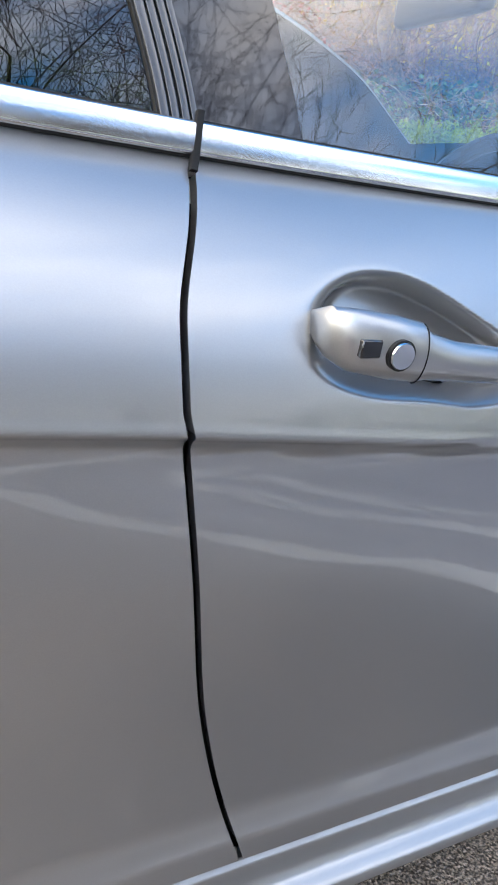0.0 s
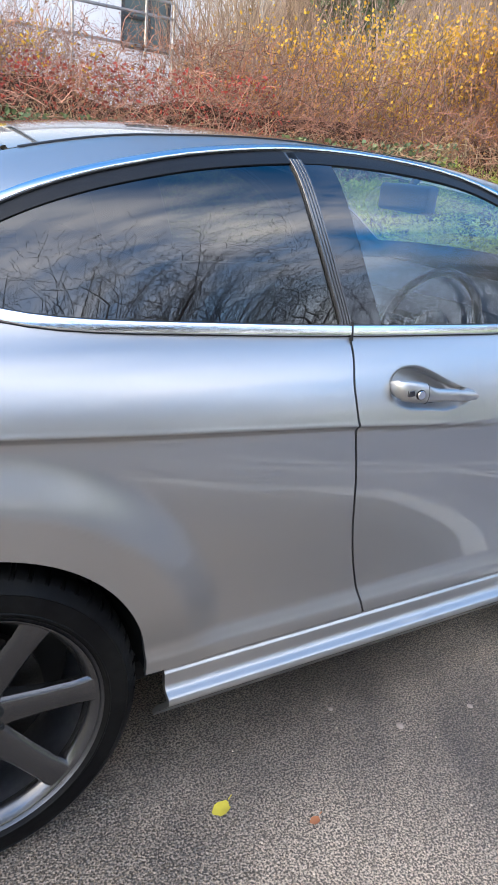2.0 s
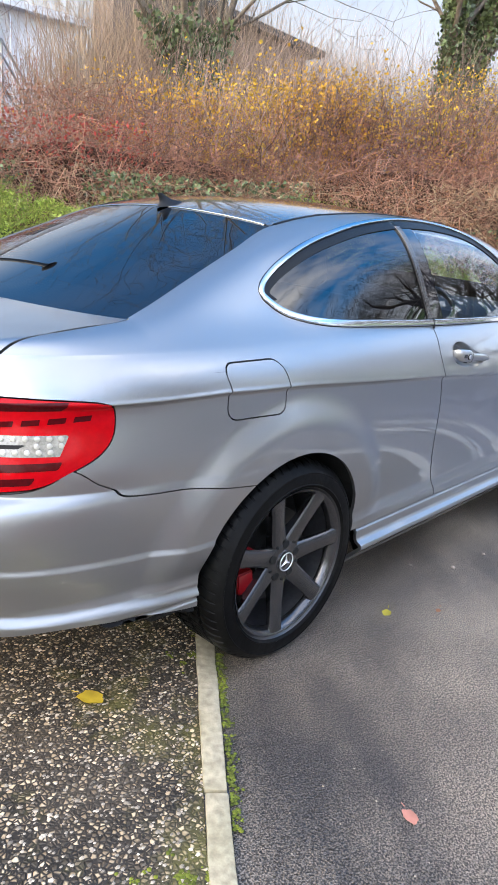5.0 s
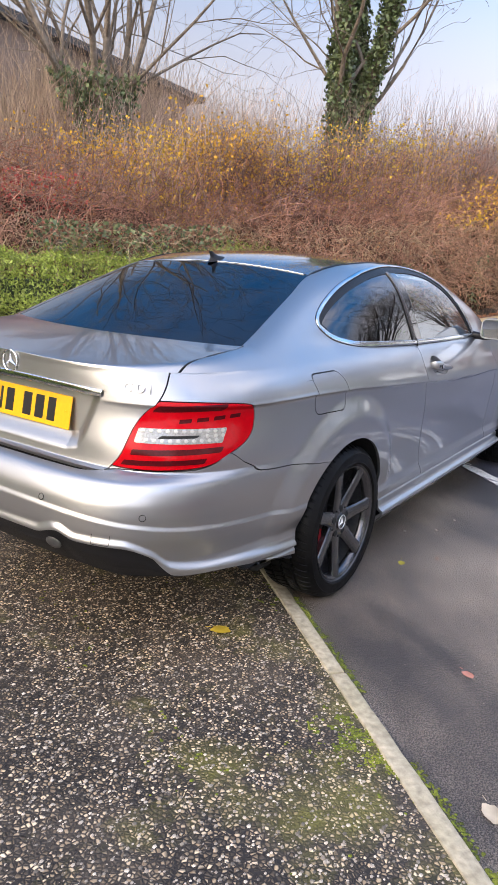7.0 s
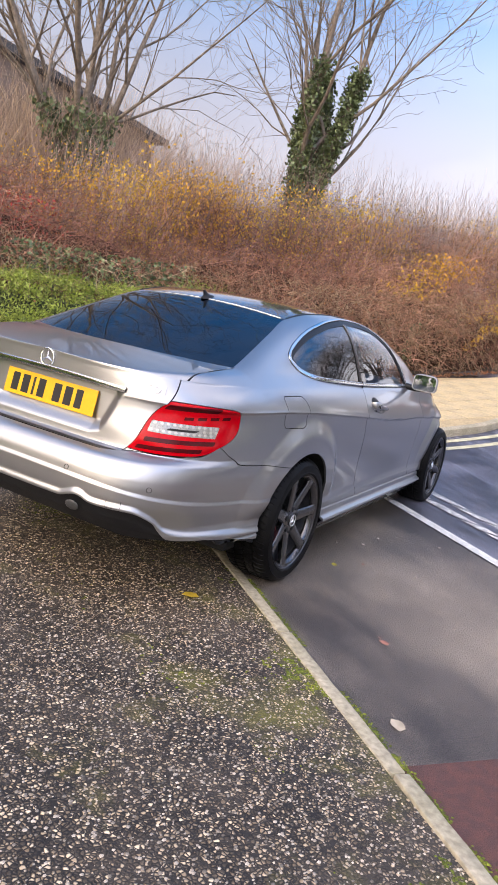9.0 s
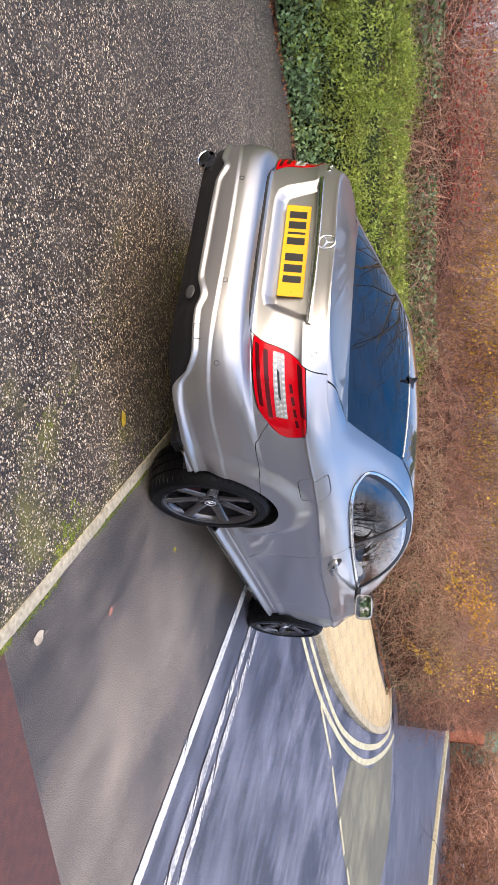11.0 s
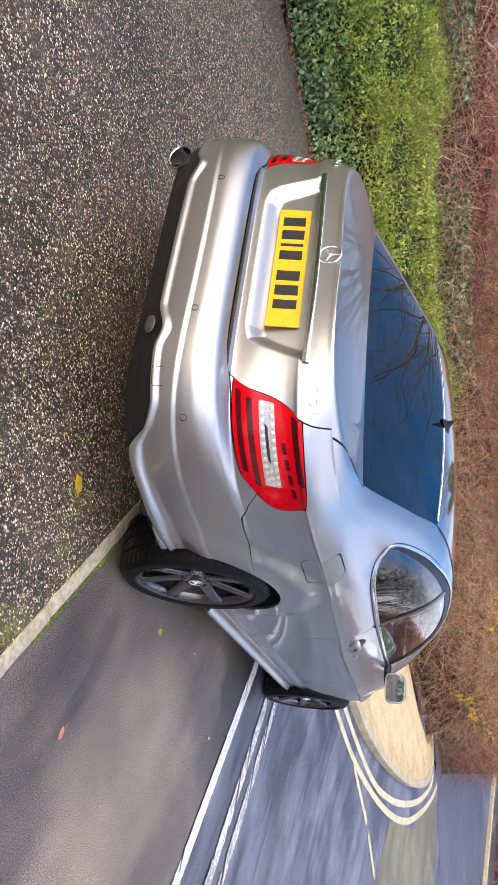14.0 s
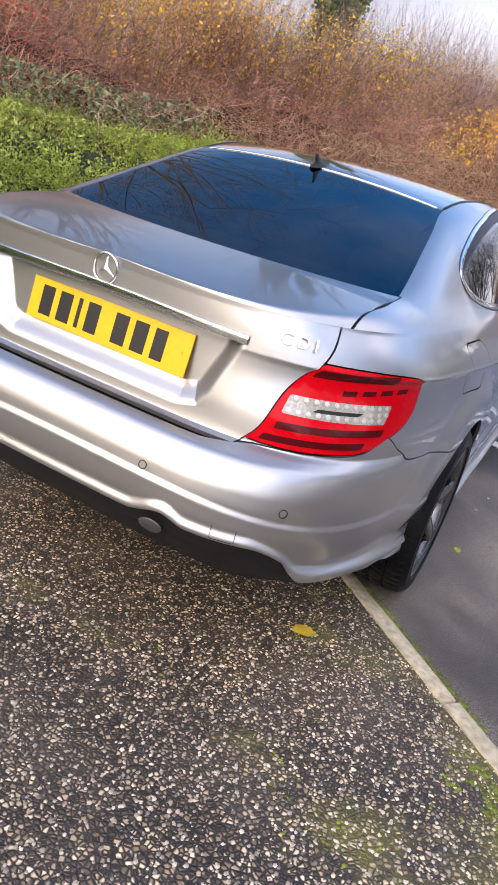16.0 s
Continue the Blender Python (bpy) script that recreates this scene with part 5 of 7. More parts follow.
def aggregate(name):
    """Small stones of many tones set in brown binder, clogged with grime in patches and filmed with moss towards the edging."""
    m = material(name, (.05, .05, .05), rough=.62, spec=.45)
    n, l = m.node_tree.nodes, m.node_tree.links
    b = n["Principled BSDF"]
    co, vor, ramp, edge, blot, mul = (n.new("ShaderNode" + k) for k in ("TexCoord", "TexVoronoi", "ValToRGB", "TexVoronoi", "TexNoise", "Mix"))
    vor.inputs["Scale"].default_value = edge.inputs["Scale"].default_value = 88.0
    edge.feature = "DISTANCE_TO_EDGE"
    blot.inputs["Scale"].default_value, blot.inputs["Detail"].default_value = 1.1, 6
    clog, film = n.new("ShaderNodeTexNoise"), n.new("ShaderNodeTexNoise")
    clog.inputs["Scale"].default_value, clog.inputs["Detail"].default_value, clog.inputs["Roughness"].default_value = 3.4, 9, .68
    film.inputs["Scale"].default_value, film.inputs["Detail"].default_value, film.inputs["Roughness"].default_value = 2.3, 10, .72
    for t in (vor, edge, blot, clog, film):
        l.new(co.outputs["Object"], t.inputs["Vector"])
    sep = n.new("ShaderNodeSeparateColor")
    l.new(vor.outputs["Color"], sep.inputs["Color"])
    l.new(sep.outputs["Red"], ramp.inputs["Fac"])
    e = ramp.color_ramp.elements
    e[0].color, e[1].color = (.030, .026, .022, 1), (.60, .51, .38, 1)
    for at, c in ((.32, (.055, .046, .036, 1)), (.55, (.15, .118, .082, 1)), (.78, (.33, .268, .188, 1))):
        e.new(at).color = c
    gap, dark = n.new("ShaderNodeMapRange"), n.new("ShaderNodeMix")
    gap.inputs["From Min"].default_value, gap.inputs["From Max"].default_value = .07, .28
    l.new(edge.outputs["Distance"], gap.inputs["Value"])
    dark.data_type = mul.data_type = "RGBA"
    dark.inputs[6].default_value = (.013, .0115, .0105, 1)
    l.new(gap.outputs["Result"], dark.inputs[0])
    l.new(ramp.outputs["Color"], dark.inputs[7])
    grime, dull = n.new("ShaderNodeMapRange"), n.new("ShaderNodeMix")
    grime.inputs["From Min"].default_value, grime.inputs["From Max"].default_value = .44, .66
    grime.inputs["To Max"].default_value = .40
    l.new(clog.outputs["Fac"], grime.inputs["Value"])
    dull.data_type = "RGBA"
    dull.inputs[7].default_value = (.068, .058, .048, 1)
    l.new(grime.outputs["Result"], dull.inputs[0])
    l.new(dark.outputs[2], dull.inputs[6])
    # moss film, thicker towards the edging stones
    near, band, sum_, cover, moss = (n.new("ShaderNode" + k) for k in ("VectorMath", "MapRange", "Math", "MapRange", "Mix"))
    near.operation, near.inputs[1].default_value = "DOT_PRODUCT", (ACROSS[0], ACROSS[1], 0)
    l.new(co.outputs["Object"], near.inputs[0])
    l.new(near.outputs["Value"], band.inputs["Value"])
    band.inputs["From Min"].default_value, band.inputs["From Max"].default_value = -1.3, .29
    band.inputs["To Min"].default_value, band.inputs["To Max"].default_value = -.02, .13
    sum_.operation = "ADD"
    l.new(film.outputs["Fac"], sum_.inputs[0])
    l.new(band.outputs["Result"], sum_.inputs[1])
    l.new(sum_.outputs["Value"], cover.inputs["Value"])
    cover.inputs["From Min"].default_value, cover.inputs["From Max"].default_value = .60, .82
    cover.inputs["To Max"].default_value = .70
    moss.data_type = "RGBA"
    moss.inputs[7].default_value = (.105, .105, .018, 1)
    l.new(cover.outputs["Result"], moss.inputs[0])
    l.new(dull.outputs[2], moss.inputs[6])
    tone = n.new("ShaderNodeValToRGB")
    tone.color_ramp.elements[0].position, tone.color_ramp.elements[1].position = .36, .64
    tone.color_ramp.elements[0].color, tone.color_ramp.elements[1].color = (1.45, 1.34, 1.20, 1), (2.2, 2.05, 1.86, 1)
    l.new(blot.outputs["Fac"], tone.inputs["Fac"])
    mul.blend_type, mul.inputs[0].default_value = "MULTIPLY", 1.0
    l.new(moss.outputs[2], mul.inputs[6])
    l.new(tone.outputs["Color"], mul.inputs[7])
    l.new(mul.outputs[2], b.inputs["Base Color"])
    bp = n.new("ShaderNodeBump")
    bp.inputs["Strength"].default_value, bp.inputs["Distance"].default_value = .7, .004
    l.new(gap.outputs["Result"], bp.inputs["Height"])
    l.new(bp.outputs["Normal"], b.inputs["Normal"])
    return m


AGG = aggregate("exposed_aggregate")
RED = material("red_tarmac", (.14, .060, .048), rough=.85, vary=(.10, .05, .045), grain=.5, scale=220, bump=.5)
STONE = material("concrete_edging", (.46, .40, .29), rough=.9, vary=(.36, .32, .22), grain=.35, scale=45, bump=.4)
WHITE = material("road_paint", (.85, .83, .76), rough=.7, vary=(.68, .66, .60), grain=.4, scale=70, bump=.2)
WORN = material("worn_paint", (.78, .76, .70), rough=.7, vary=(.42, .41, .40), grain=.6, scale=40, bump=.2)
LINE_Y = material("pale_yellow_paint", (.62, .58, .38), rough=.7, vary=(.46, .43, .28), grain=.3, scale=60, bump=.2)
SLAB = material("paving_slab", (.60, .47, .26), rough=.9, vary=(.50, .40, .24), grain=.2, scale=25, bump=.3)
BUFF = material("buff_paving", (.52, .40, .22), rough=.9, vary=(.44, .34, .19), grain=.25, scale=30, bump=.3)
MOSS = material("moss", (.17, .19, .020), rough=.95, vary=(.10, .125, .015), grain=.4, scale=60, island=.4)
MOSSY = streaked("mossy_asphalt", (.13, .125, .09), (.26, .25, .17), .7, .8, 120.0)

axis = np.unique(np.r_[-400, -120, -40, np.linspace(-16, 34, 80), 45, 80, 150, 400])
sheet("ground", axis, axis, [], ASPHALT, 0.0, "dark asphalt road surface with pale wheel streaks", xy=True)
hedge_line = lambda x: 4.40 - .41 * np.maximum(x - 2.0, 0) - .25 * np.maximum(.6 - x, 0)        # noqa: E731
sheet("pavement", np.linspace(-9, .289, 40), np.linspace(-14, 9, 80), [lambda p, u, v: p[..., 1] - hedge_line(p[..., 0])], AGG, .012, "exposed aggregate pavement with moss along its edge")
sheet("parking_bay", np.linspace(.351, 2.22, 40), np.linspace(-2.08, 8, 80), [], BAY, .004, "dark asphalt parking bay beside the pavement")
sheet("red_surface", np.linspace(.351, 2.2, 30), np.linspace(-12, -2.081, 60), [], RED, .005, "dark red tarmac beside the bay")
for q, w, mat, label in ((2.28, .105, WHITE, "white painted line on the asphalt"), (2.74, .11, WORN, "worn white line on the road"), (2.96, .11, WORN, "worn white line on the road")):
    sheet("road_line", np.linspace(q - w / 2, q + w / 2, 9), np.linspace(-12, 2.6, 700), [lambda p, u, v, q=q, w=w: np.abs(u - q) - w / 2 + .004 + .003 * np.sin(v * 23 + np.sin(v * 61) * 2),
          lambda p, u, v, q=q: (np.sin(v * 5.1 + 2.2 * np.sin(v * 1.7 + q * 9)) * np.sin(v * 13.7 + u * 31) + .45 * np.sin(v * 41 + u * 90) - (.62 if q > 2.5 else 1.12)) * .03], mat, .009, label, "line")

# corner of the side road: paving, kerb, curved lines
CORNER = spline([(4.6, .55), (6.45, -.20), (7.4, -.51), (9.06, -.76), (10.8, -.82), (12.1, -.66), (12.7, -.30), (12.6, .2)], 10)
outer = np.concatenate([CORNER, [(12.2, -.05), (11.11, .38), (9.84, 1.14), (8.0, 1.95), (4.6, 3.3)]])
sheet("paving_base", np.linspace(4.4, 13, 70), np.linspace(-1.2, 3.6, 50), [lambda p, u, v: inside(outer, u, v)], BUFF, .085, "buff paved corner beside the brambles", "paving", xy=True, flange=.09)


def strip_along(name, line, width, mat, up, label, category, high=0.0):
    """A flat or raised band along a ground line."""
    c = np.array(line)
    t = np.gradient(c, axis=0)
    t /= np.linalg.norm(t, axis=1, keepdims=True)
    nrm = np.stack([-t[:, 1], t[:, 0]], 1)
    verts, faces = [], []
    prof = [(-.5, up), (-.5, up + high), (-.38, up + high + .006), (.38, up + high + .006), (.5, up + high), (.5, up)] if high else [(-.5, up), (.5, up)]
    for i, p in enumerate(c):
        for s, z in prof:
            x, y = p + nrm[i] * width * s
            verts.append((x, y, float(rise(x, y)) + z))
    k = len(prof)
    for i in range(len(c) - 1):
        for j in range(k - 1):
            faces.append((i * k + j, i * k + j + 1, (i + 1) * k + j + 1, (i + 1) * k + j))
    me = bpy.data.meshes.new(name)
    me.from_pydata(verts, [], faces)
    me.materials.append(mat)
    return tagged(new(name, me), label, category, kind="structure")


strip_along("kerb", CORNER, .13, STONE, .0, "pale concrete kerb round the paved corner", "kerb", .098)
strip_along("curved_line", spline([(4.9, .35), (6.15, -.32), (7.89, -.99), (9.1, -1.17), (10.4, -1.17), (11.8, -1.02), (12.96, -.71), (13.3, -.45)], 10), .10, LINE_Y, .007, "pale yellow curved line along the kerb", "line")
strip_along("curved_line", spline([(4.9, -.02), (6.64, -.80), (8.0, -1.18), (9.19, -1.37), (10.4, -1.42), (11.6, -1.28), (12.9, -.98), (13.8, -.62)], 10), .10, LINE_Y, .007, "pale yellow curved line along the kerb", "line")
for a, b in (((6.9, -.95), (7.75, -1.55)), ((7.87, -1.67), (8.35, -2.17)), ((8.59, -2.33), (9.04, -2.80)), ((9.3, -3.0), (9.9, -3.55)), ((10.2, -3.8), (10.8, -4.4))):
    strip_along("dash_line", np.linspace(a, b, 6), .085, LINE_Y, .008, "pale dashed line across the junction", "line")
sheet("side_road", np.linspace(12.9, 22.5, 30), np.linspace(-14, 9, 40), [lambda p, u, v: 13.6 - .25 * v - u, lambda p, u, v: u - 24.2 - v * .9 * .9], SIDE, .006, "bluish asphalt side road climbing away", xy=True)
sheet("verge", np.linspace(8.2, 13.6, 30), np.linspace(-3.4, -.5, 30), [lambda p, u, v: -inside(np.array([(8.4, -2.25), (9.2, -1.45), (11, -1.5), (13.6, -.8), (13.4, -2.6), (11, -4.6), (10.2, -3.9)]), u, v) * -1], MOSSY, .005, "mossy worn asphalt at the junction", "asphalt", xy=True)
strip_along("far_kerb", [(20.4, -3.9), (21.1, -3.2), (23.9, -1.05), (27.8, 1.98), (33, 6)], .22, LINE_Y, 0, "yellowish kerb of the side road", "kerb", .10)

# paving slabs on the corner
paving = thing("paving", "buff paving slabs on the corner", "paving", kind="structure")
slab_mesh = None
tilt = math.radians(-24)
for i in range(-12, 22):
    for j in range(-6, 10):
        sx, sy = (i + .5 * (j % 2)) * .605, j * .405
        cx, cy = 8.0 + sx * math.cos(tilt) - sy * math.sin(tilt), .6 + sx * math.sin(tilt) + sy * math.cos(tilt)
        if float(inside(outer, np.array(cx), np.array(cy))) > -.24:
            continue
        if slab_mesh is None:
            bm = bmesh.new()
            box(bm, -.297, .297, -.197, .197, -.02, .008, .006, 1)
            slab = part("slab", bm, SLAB, paving)
            slab_mesh = slab.data
        else:
            slab = new("slab", slab_mesh)
            slab.parent = paving
        dz = math.degrees(math.atan(float(rise(cx + .1) - rise(cx - .1)) / .2))
        slab.matrix_basis = Matrix.Translation((cx, cy, float(rise(cx)) + .087 + rng.normal() * .0015)) @ pose(0, 0, 0, 0, -dz, 0) @ pose(0, 0, 0, 0, 0, math.degrees(tilt))

# edging stones between pavement and bay
edging = thing("edging", "row of pale concrete edging stones with moss", "edging", kind="structure")
me_stone = None
p = -6.2
k = 0
while p < 4.4:
    if me_stone is None:
        bm = bmesh.new()
        box(bm, -.448, .448, -.029, .029, -.05, .017, .006, 2)
        bmesh.ops.subdivide_edges(bm, edges=[e for e in bm.edges if abs(e.verts[0].co.x - e.verts[1].co.x) > .3], cuts=8)
        for v in bm.verts:
            v.co.y += .004 * noise.noise(v.co * 9)
            v.co.z += .004 * noise.noise(v.co * 13 + Vector((5, 0, 0)))
        st = part("edging_stone", bm, STONE, edging)
        me_stone = st.data
    else:
        st = new("edging_stone", me_stone)
        st.parent = edging
    x, y, z = lie(p, .320)
    st.matrix_basis = pose(float(x), float(y), float(z) + rng.normal() * .002, rng.normal() * .6, rng.normal() * .4, math.degrees(math.atan2(ROAD[1], ROAD[0])) + rng.normal() * .5)
    p += .905


# ---- scattered matter ----
def raw_object(name, verts, faces, mat, parent=None):
    """verts (n, 3) and faces (m, k) arrays to one mesh object."""
    me = bpy.data.meshes.new(name)
    n, k = faces.shape
    me.vertices.add(len(verts))
    me.vertices.foreach_set("co", np.asarray(verts, np.float32).ravel())
    me.loops.add(n * k)
    me.loops.foreach_set("vertex_index", faces.astype(np.int32).ravel())
    me.polygons.add(n)
    me.polygons.foreach_set("loop_start", np.arange(0, n * k, k, dtype=np.int32))
    me.polygons.foreach_set("loop_total", np.full(n, k, dtype=np.int32))
    me.update(calc_edges=True)
    me.materials.append(mat)
    ob = new(name, me)
    ob.parent = parent
    return ob


def turns(n):
    """n random rotations."""
    q = rng.normal(size=(n, 4))
    q /= np.linalg.norm(q, axis=1, keepdims=True)
    w, x, y, z = q.T
    return np.stack([1 - 2 * (y * y + z * z), 2 * (x * y - w * z), 2 * (x * z + w * y), 2 * (x * y + w * z), 1 - 2 * (x * x + z * z), 2 * (y * z - w * x),
                     2 * (x * z - w * y), 2 * (y * z + w * x), 1 - 2 * (x * x + y * y)], 1).reshape(n, 3, 3)


LEAF = np.array([(0, -.5, 0), (.28, -.05, .07), (0, .5, .02), (-.28, -.05, .07), (0, -.1, -.02)])
LEAF_F = np.array([(0, 1, 4), (1, 2, 4), (2, 3, 4), (3, 0, 4)])
STONE_V = np.array([(1, 0, 0), (.3, .9, 0), (-.8, .55, .05), (-.85, -.5, 0), (.25, -.95, 0), (.35, .25, .7), (-.4, .1, .75), (.05, -.4, .7)])
STONE_F = np.array([(0, 1, 5), (1, 2, 6), (1, 6, 5), (2, 3, 6), (3, 4, 7), (3, 7, 6), (4, 0, 7), (0, 5, 7), (5, 6, 7)])


def scatter(name, shape, shape_faces, centres, sizes, mat, parent=None, flat=False, lean=None):
    n, k = len(centres), len(shape)
    if flat:
        a = rng.uniform(0, 2 * math.pi, n)
        c, s, o = np.cos(a), np.sin(a), np.zeros(n)
        rot = np.stack([c, -s, o, s, c, o, o, o, o + 1], 1).reshape(n, 3, 3)
    else:
        rot = turns(n)
        if lean is not None:       # leaves turn their upper side outwards
            nz = rot[:, :, 2]
            sgn = np.where((nz * lean).sum(1) < 0, -1.0, 1.0)
            rot = rot * sgn[:, None, None]
    v = np.einsum("nij,kj->nki", rot, shape) * np.asarray(sizes).reshape(n, 1, -1) + np.asarray(centres)[:, None]
    f = shape_faces[None] + (np.arange(n) * k)[:, None, None]
    return raw_object(name, v.reshape(-1, 3), f.reshape(-1, shape_faces.shape[1]), mat, parent)


def twigs(name, base, way, length, radius, mat, parent=None, bend=.35, seg=5, droop=0.0, wiggle=.12):
    """Thin three-sided curved stems from base along way."""
    n = len(base)
    way = way / np.linalg.norm(way, axis=1, keepdims=True)
    side = np.cross(way, rng.normal(size=(n, 3)))
    side /= np.linalg.norm(side, axis=1, keepdims=True)
    up = np.cross(way, side)
    t = np.linspace(0, 1, seg + 1)
    line = base[:, None] + way[:, None] * (t[None, :, None] * length[:, None, None]) + side[:, None] * (bend * rng.normal(size=(n, 1, 1)) * (t ** 2)[None, :, None] * length[:, None, None])
    line = line + rng.normal(size=line.shape) * (wiggle * length / seg)[:, None, None] * (t > 0)[None, :, None]
    line[..., 2] -= droop * (t ** 2)[None] * length[:, None]
    r = radius[:, None] * (1 - .8 * t)[None]
    ring = []
    for a in (0, 2.094, 4.189):
        ring.append(line + (math.cos(a) * side[:, None] + math.sin(a) * up[:, None]) * r[..., None])
    v = np.stack(ring, 2)                       # n, seg + 1, 3, 3
    f = []
    for i in range(seg):
        for j in range(3):
            f.append((i * 3 + j, i * 3 + (j + 1) % 3, (i + 1) * 3 + (j + 1) % 3, (i + 1) * 3 + j))
    f = np.array(f)[None] + (np.arange(n) * 3 * (seg + 1))[:, None, None]
    return raw_object(name, v.reshape(-1, 3), f.reshape(-1, 4), mat, parent), line


# pebbles of the exposed aggregate: dense where the pavement lies close, sparser beyond
PEBBLE = material("pebbles", (.45, .39, .31), rough=.7, vary=(.25, .21, .165), grain=.3, scale=200, island=.65)
n = 42000
pq = np.stack([rng.uniform(-4.2, 3.4, n), .29 - np.abs(rng.normal(size=n)) * 1.5], 1)
xyz = lie(pq[:, 0], pq[:, 1], .011)
ok = (xyz[:, 1] < hedge_line(xyz[:, 0]) - .1) & (xyz[:, 0] > -3.9)
xyz = xyz[ok]
size = rng.uniform(.0030, .0070, len(xyz)) * rng.choice([1, 1, 1.3], len(xyz))
pebbles = scatter("pebbles", STONE_V, STONE_F, xyz, np.stack([size, size * .8, size * .55], 1), PEBBLE, flat=True)
tagged(pebbles, "pale and brown pebbles set in the pavement", "pebbles", kind="stuff")
# moss tufts along the edging and in patches
n = 120000
pq = np.stack([rng.uniform(-3.4, 2.2, n), .295 - np.abs(rng.normal(size=n)) * .13 - (rng.random(n) < .5) * rng.uniform(0, .85, n)], 1)
patch = np.array([noise.noise(Vector((a * 2.1, b * 2.6, 3.1))) + .75 * noise.noise(Vector((a * 26, b * 26, 1))) - .22 * min((.3 - b) * 1.6, 1) for a, b in pq])
pq = pq[(patch > .20) & (rng.random(n) < np.clip((patch - .20) * 1.6, .06, .55))]
other = np.stack([rng.uniform(-3.0, 1.5, 2600), .352 + np.abs(rng.normal(size=2600)) * .012], 1)
other = other[np.array([noise.noise(Vector((a * 3.0, 0, 8))) for a, b in other]) > .0]
pq = np.concatenate([pq, other])
xyz = lie(pq[:, 0], pq[:, 1], .012)
size = rng.uniform(.0022, .0065, len(xyz))
tagged(scatter("moss", STONE_V, STONE_F, xyz, np.stack([size, size, size * .6], 1), MOSS, flat=True), "yellow-green moss along the edging stones", "moss", kind="stuff")
# grit on the bay
n = 900
pq = np.stack([rng.uniform(-1.5, 3.5, n), rng.uniform(.4, 2.2, n)], 1)
xyz = lie(pq[:, 0], pq[:, 1], .005)
size = rng.uniform(.0012, .0035, n)
tagged(scatter("grit", STONE_V, STONE_F, xyz, np.stack([size, size, size * .6], 1), PEBBLE, flat=True), "small pale grit lying on the asphalt", "grit", kind="stuff")

# fallen leaves and stones lying near the car
def fallen_leaf(x, y, size, colour, turn, label, up=.006):
    bm = bmesh.new()
    rim = [(math.cos(a) * (1 + .18 * math.sin(5 * a)) * .5, math.sin(a) * .36) for a in np.linspace(0, 2 * math.pi, 15)[:-1]]
    ring = [bm.verts.new((c * size, s * size, .10 * size * abs(s) + .02 * size)) for c, s in rim]
    mid = bm.verts.new((0, 0, .0))
    for i in range(14):
        bm.faces.new((ring[i], ring[(i + 1) % 14], mid))
    tube(bm, [(.48 * size, 0, .01), (.75 * size, .05 * size, .012)], .0012, 4)
    ob = part("fallen_leaf", bm, material("leaf_colour", colour, rough=.7, vary=tuple(c * .6 for c in colour), scale=90), None)
    ob.matrix_basis = pose(x, y, up, 0, 0, turn)
    tagged(ob, label, "leaf", "leaves on the ground")


fallen_leaf(.491, -.946, .046, (.62, .52, .06), 20, "yellow fallen leaf on the asphalt")
fallen_leaf(-.580, -.675, .075, (.60, .42, .03), 120, "yellow fallen leaf on the pavement", .02)
fallen_leaf(-.846, -1.740, .070, (.62, .52, .38), 40, "pale buff fallen leaf on the asphalt")
fallen_leaf(-.245, -1.491, .046, (.62, .27, .20), 70, "reddish fallen leaf on the asphalt")
fallen_leaf(.66, -1.06, .026, (.42, .16, .07), 10, "brown fallen leaf on the asphalt")
for x, y, s in ((.893, -.799, .007), (1.021, -.926, .010), (1.25, -.95, .008), (.75, -1.35, .008), (1.5, -1.3, .009), (.2, -1.7, .007)):
    bm = bmesh.new()
    bmesh.ops.create_icosphere(bm, subdivisions=2, radius=s)
    for v in bm.verts:
        v.co *= 1 + .3 * noise.noise(v.co * 60)
        v.co.z *= .6
    ob = part("pebble", bm, material("loose_pebble", (.36, .30, .26), rough=.8, grain=.2, scale=90))
    ob.matrix_basis = pose(x, y, .004 + s * .45)
    tagged(ob, "small pale loose pebble on the asphalt", "pebble", "loose pebbles")


# ---- hedge, brambles, trees ----
GREEN = material("hedge_leaves", (.36, .43, .085), rough=.5, vary=(.50, .54, .125), grain=.2, scale=5, island=.55)
IVY = material("ivy_leaves", (.25, .36, .15), rough=.32, vary=(.33, .45, .20), grain=.2, scale=5, island=.65)
LIME = material("hedge_tips", (.34, .42, .07), rough=.6, vary=(.25, .34, .05), grain=.2, scale=5, island=.4)
TWIG = material("bramble_stems", (.22, .092, .062), rough=.85, vary=(.47, .26, .175), grain=.3, scale=3, island=.8)
PALETWIG = material("dry_stems", (.50, .37, .23), rough=.9, vary=(.38, .27, .16), grain=.25, scale=3, island=.4)
BERRY = material("red_leaves", (.38, .050, .042), rough=.6, vary=(.40, .09, .05), grain=.2, scale=4, island=.5)
GOLD = material("yellow_leaves", (.74, .50, .05), rough=.6, vary=(.60, .31, .035), grain=.2, scale=4, island=.45)
WHIP = material("whip_stems", (.20, .128, .104), rough=.85, vary=(.43, .32, .26), grain=.25, scale=3, island=.7)
BROWNLEAF = material("brown_leaves", (.30, .115, .05), rough=.8, vary=(.38, .20, .095), grain=.2, scale=4, island=.5)
PALEWHIP = material("pale_whip_stems", (.42, .31, .21), rough=.9, vary=(.32, .22, .15), grain=.25, scale=3, island=.4)
TREE_IVY = material("tree_ivy_leaves", (.10, .135, .055), rough=.5, vary=(.14, .175, .07), grain=.2, scale=5, island=.6)
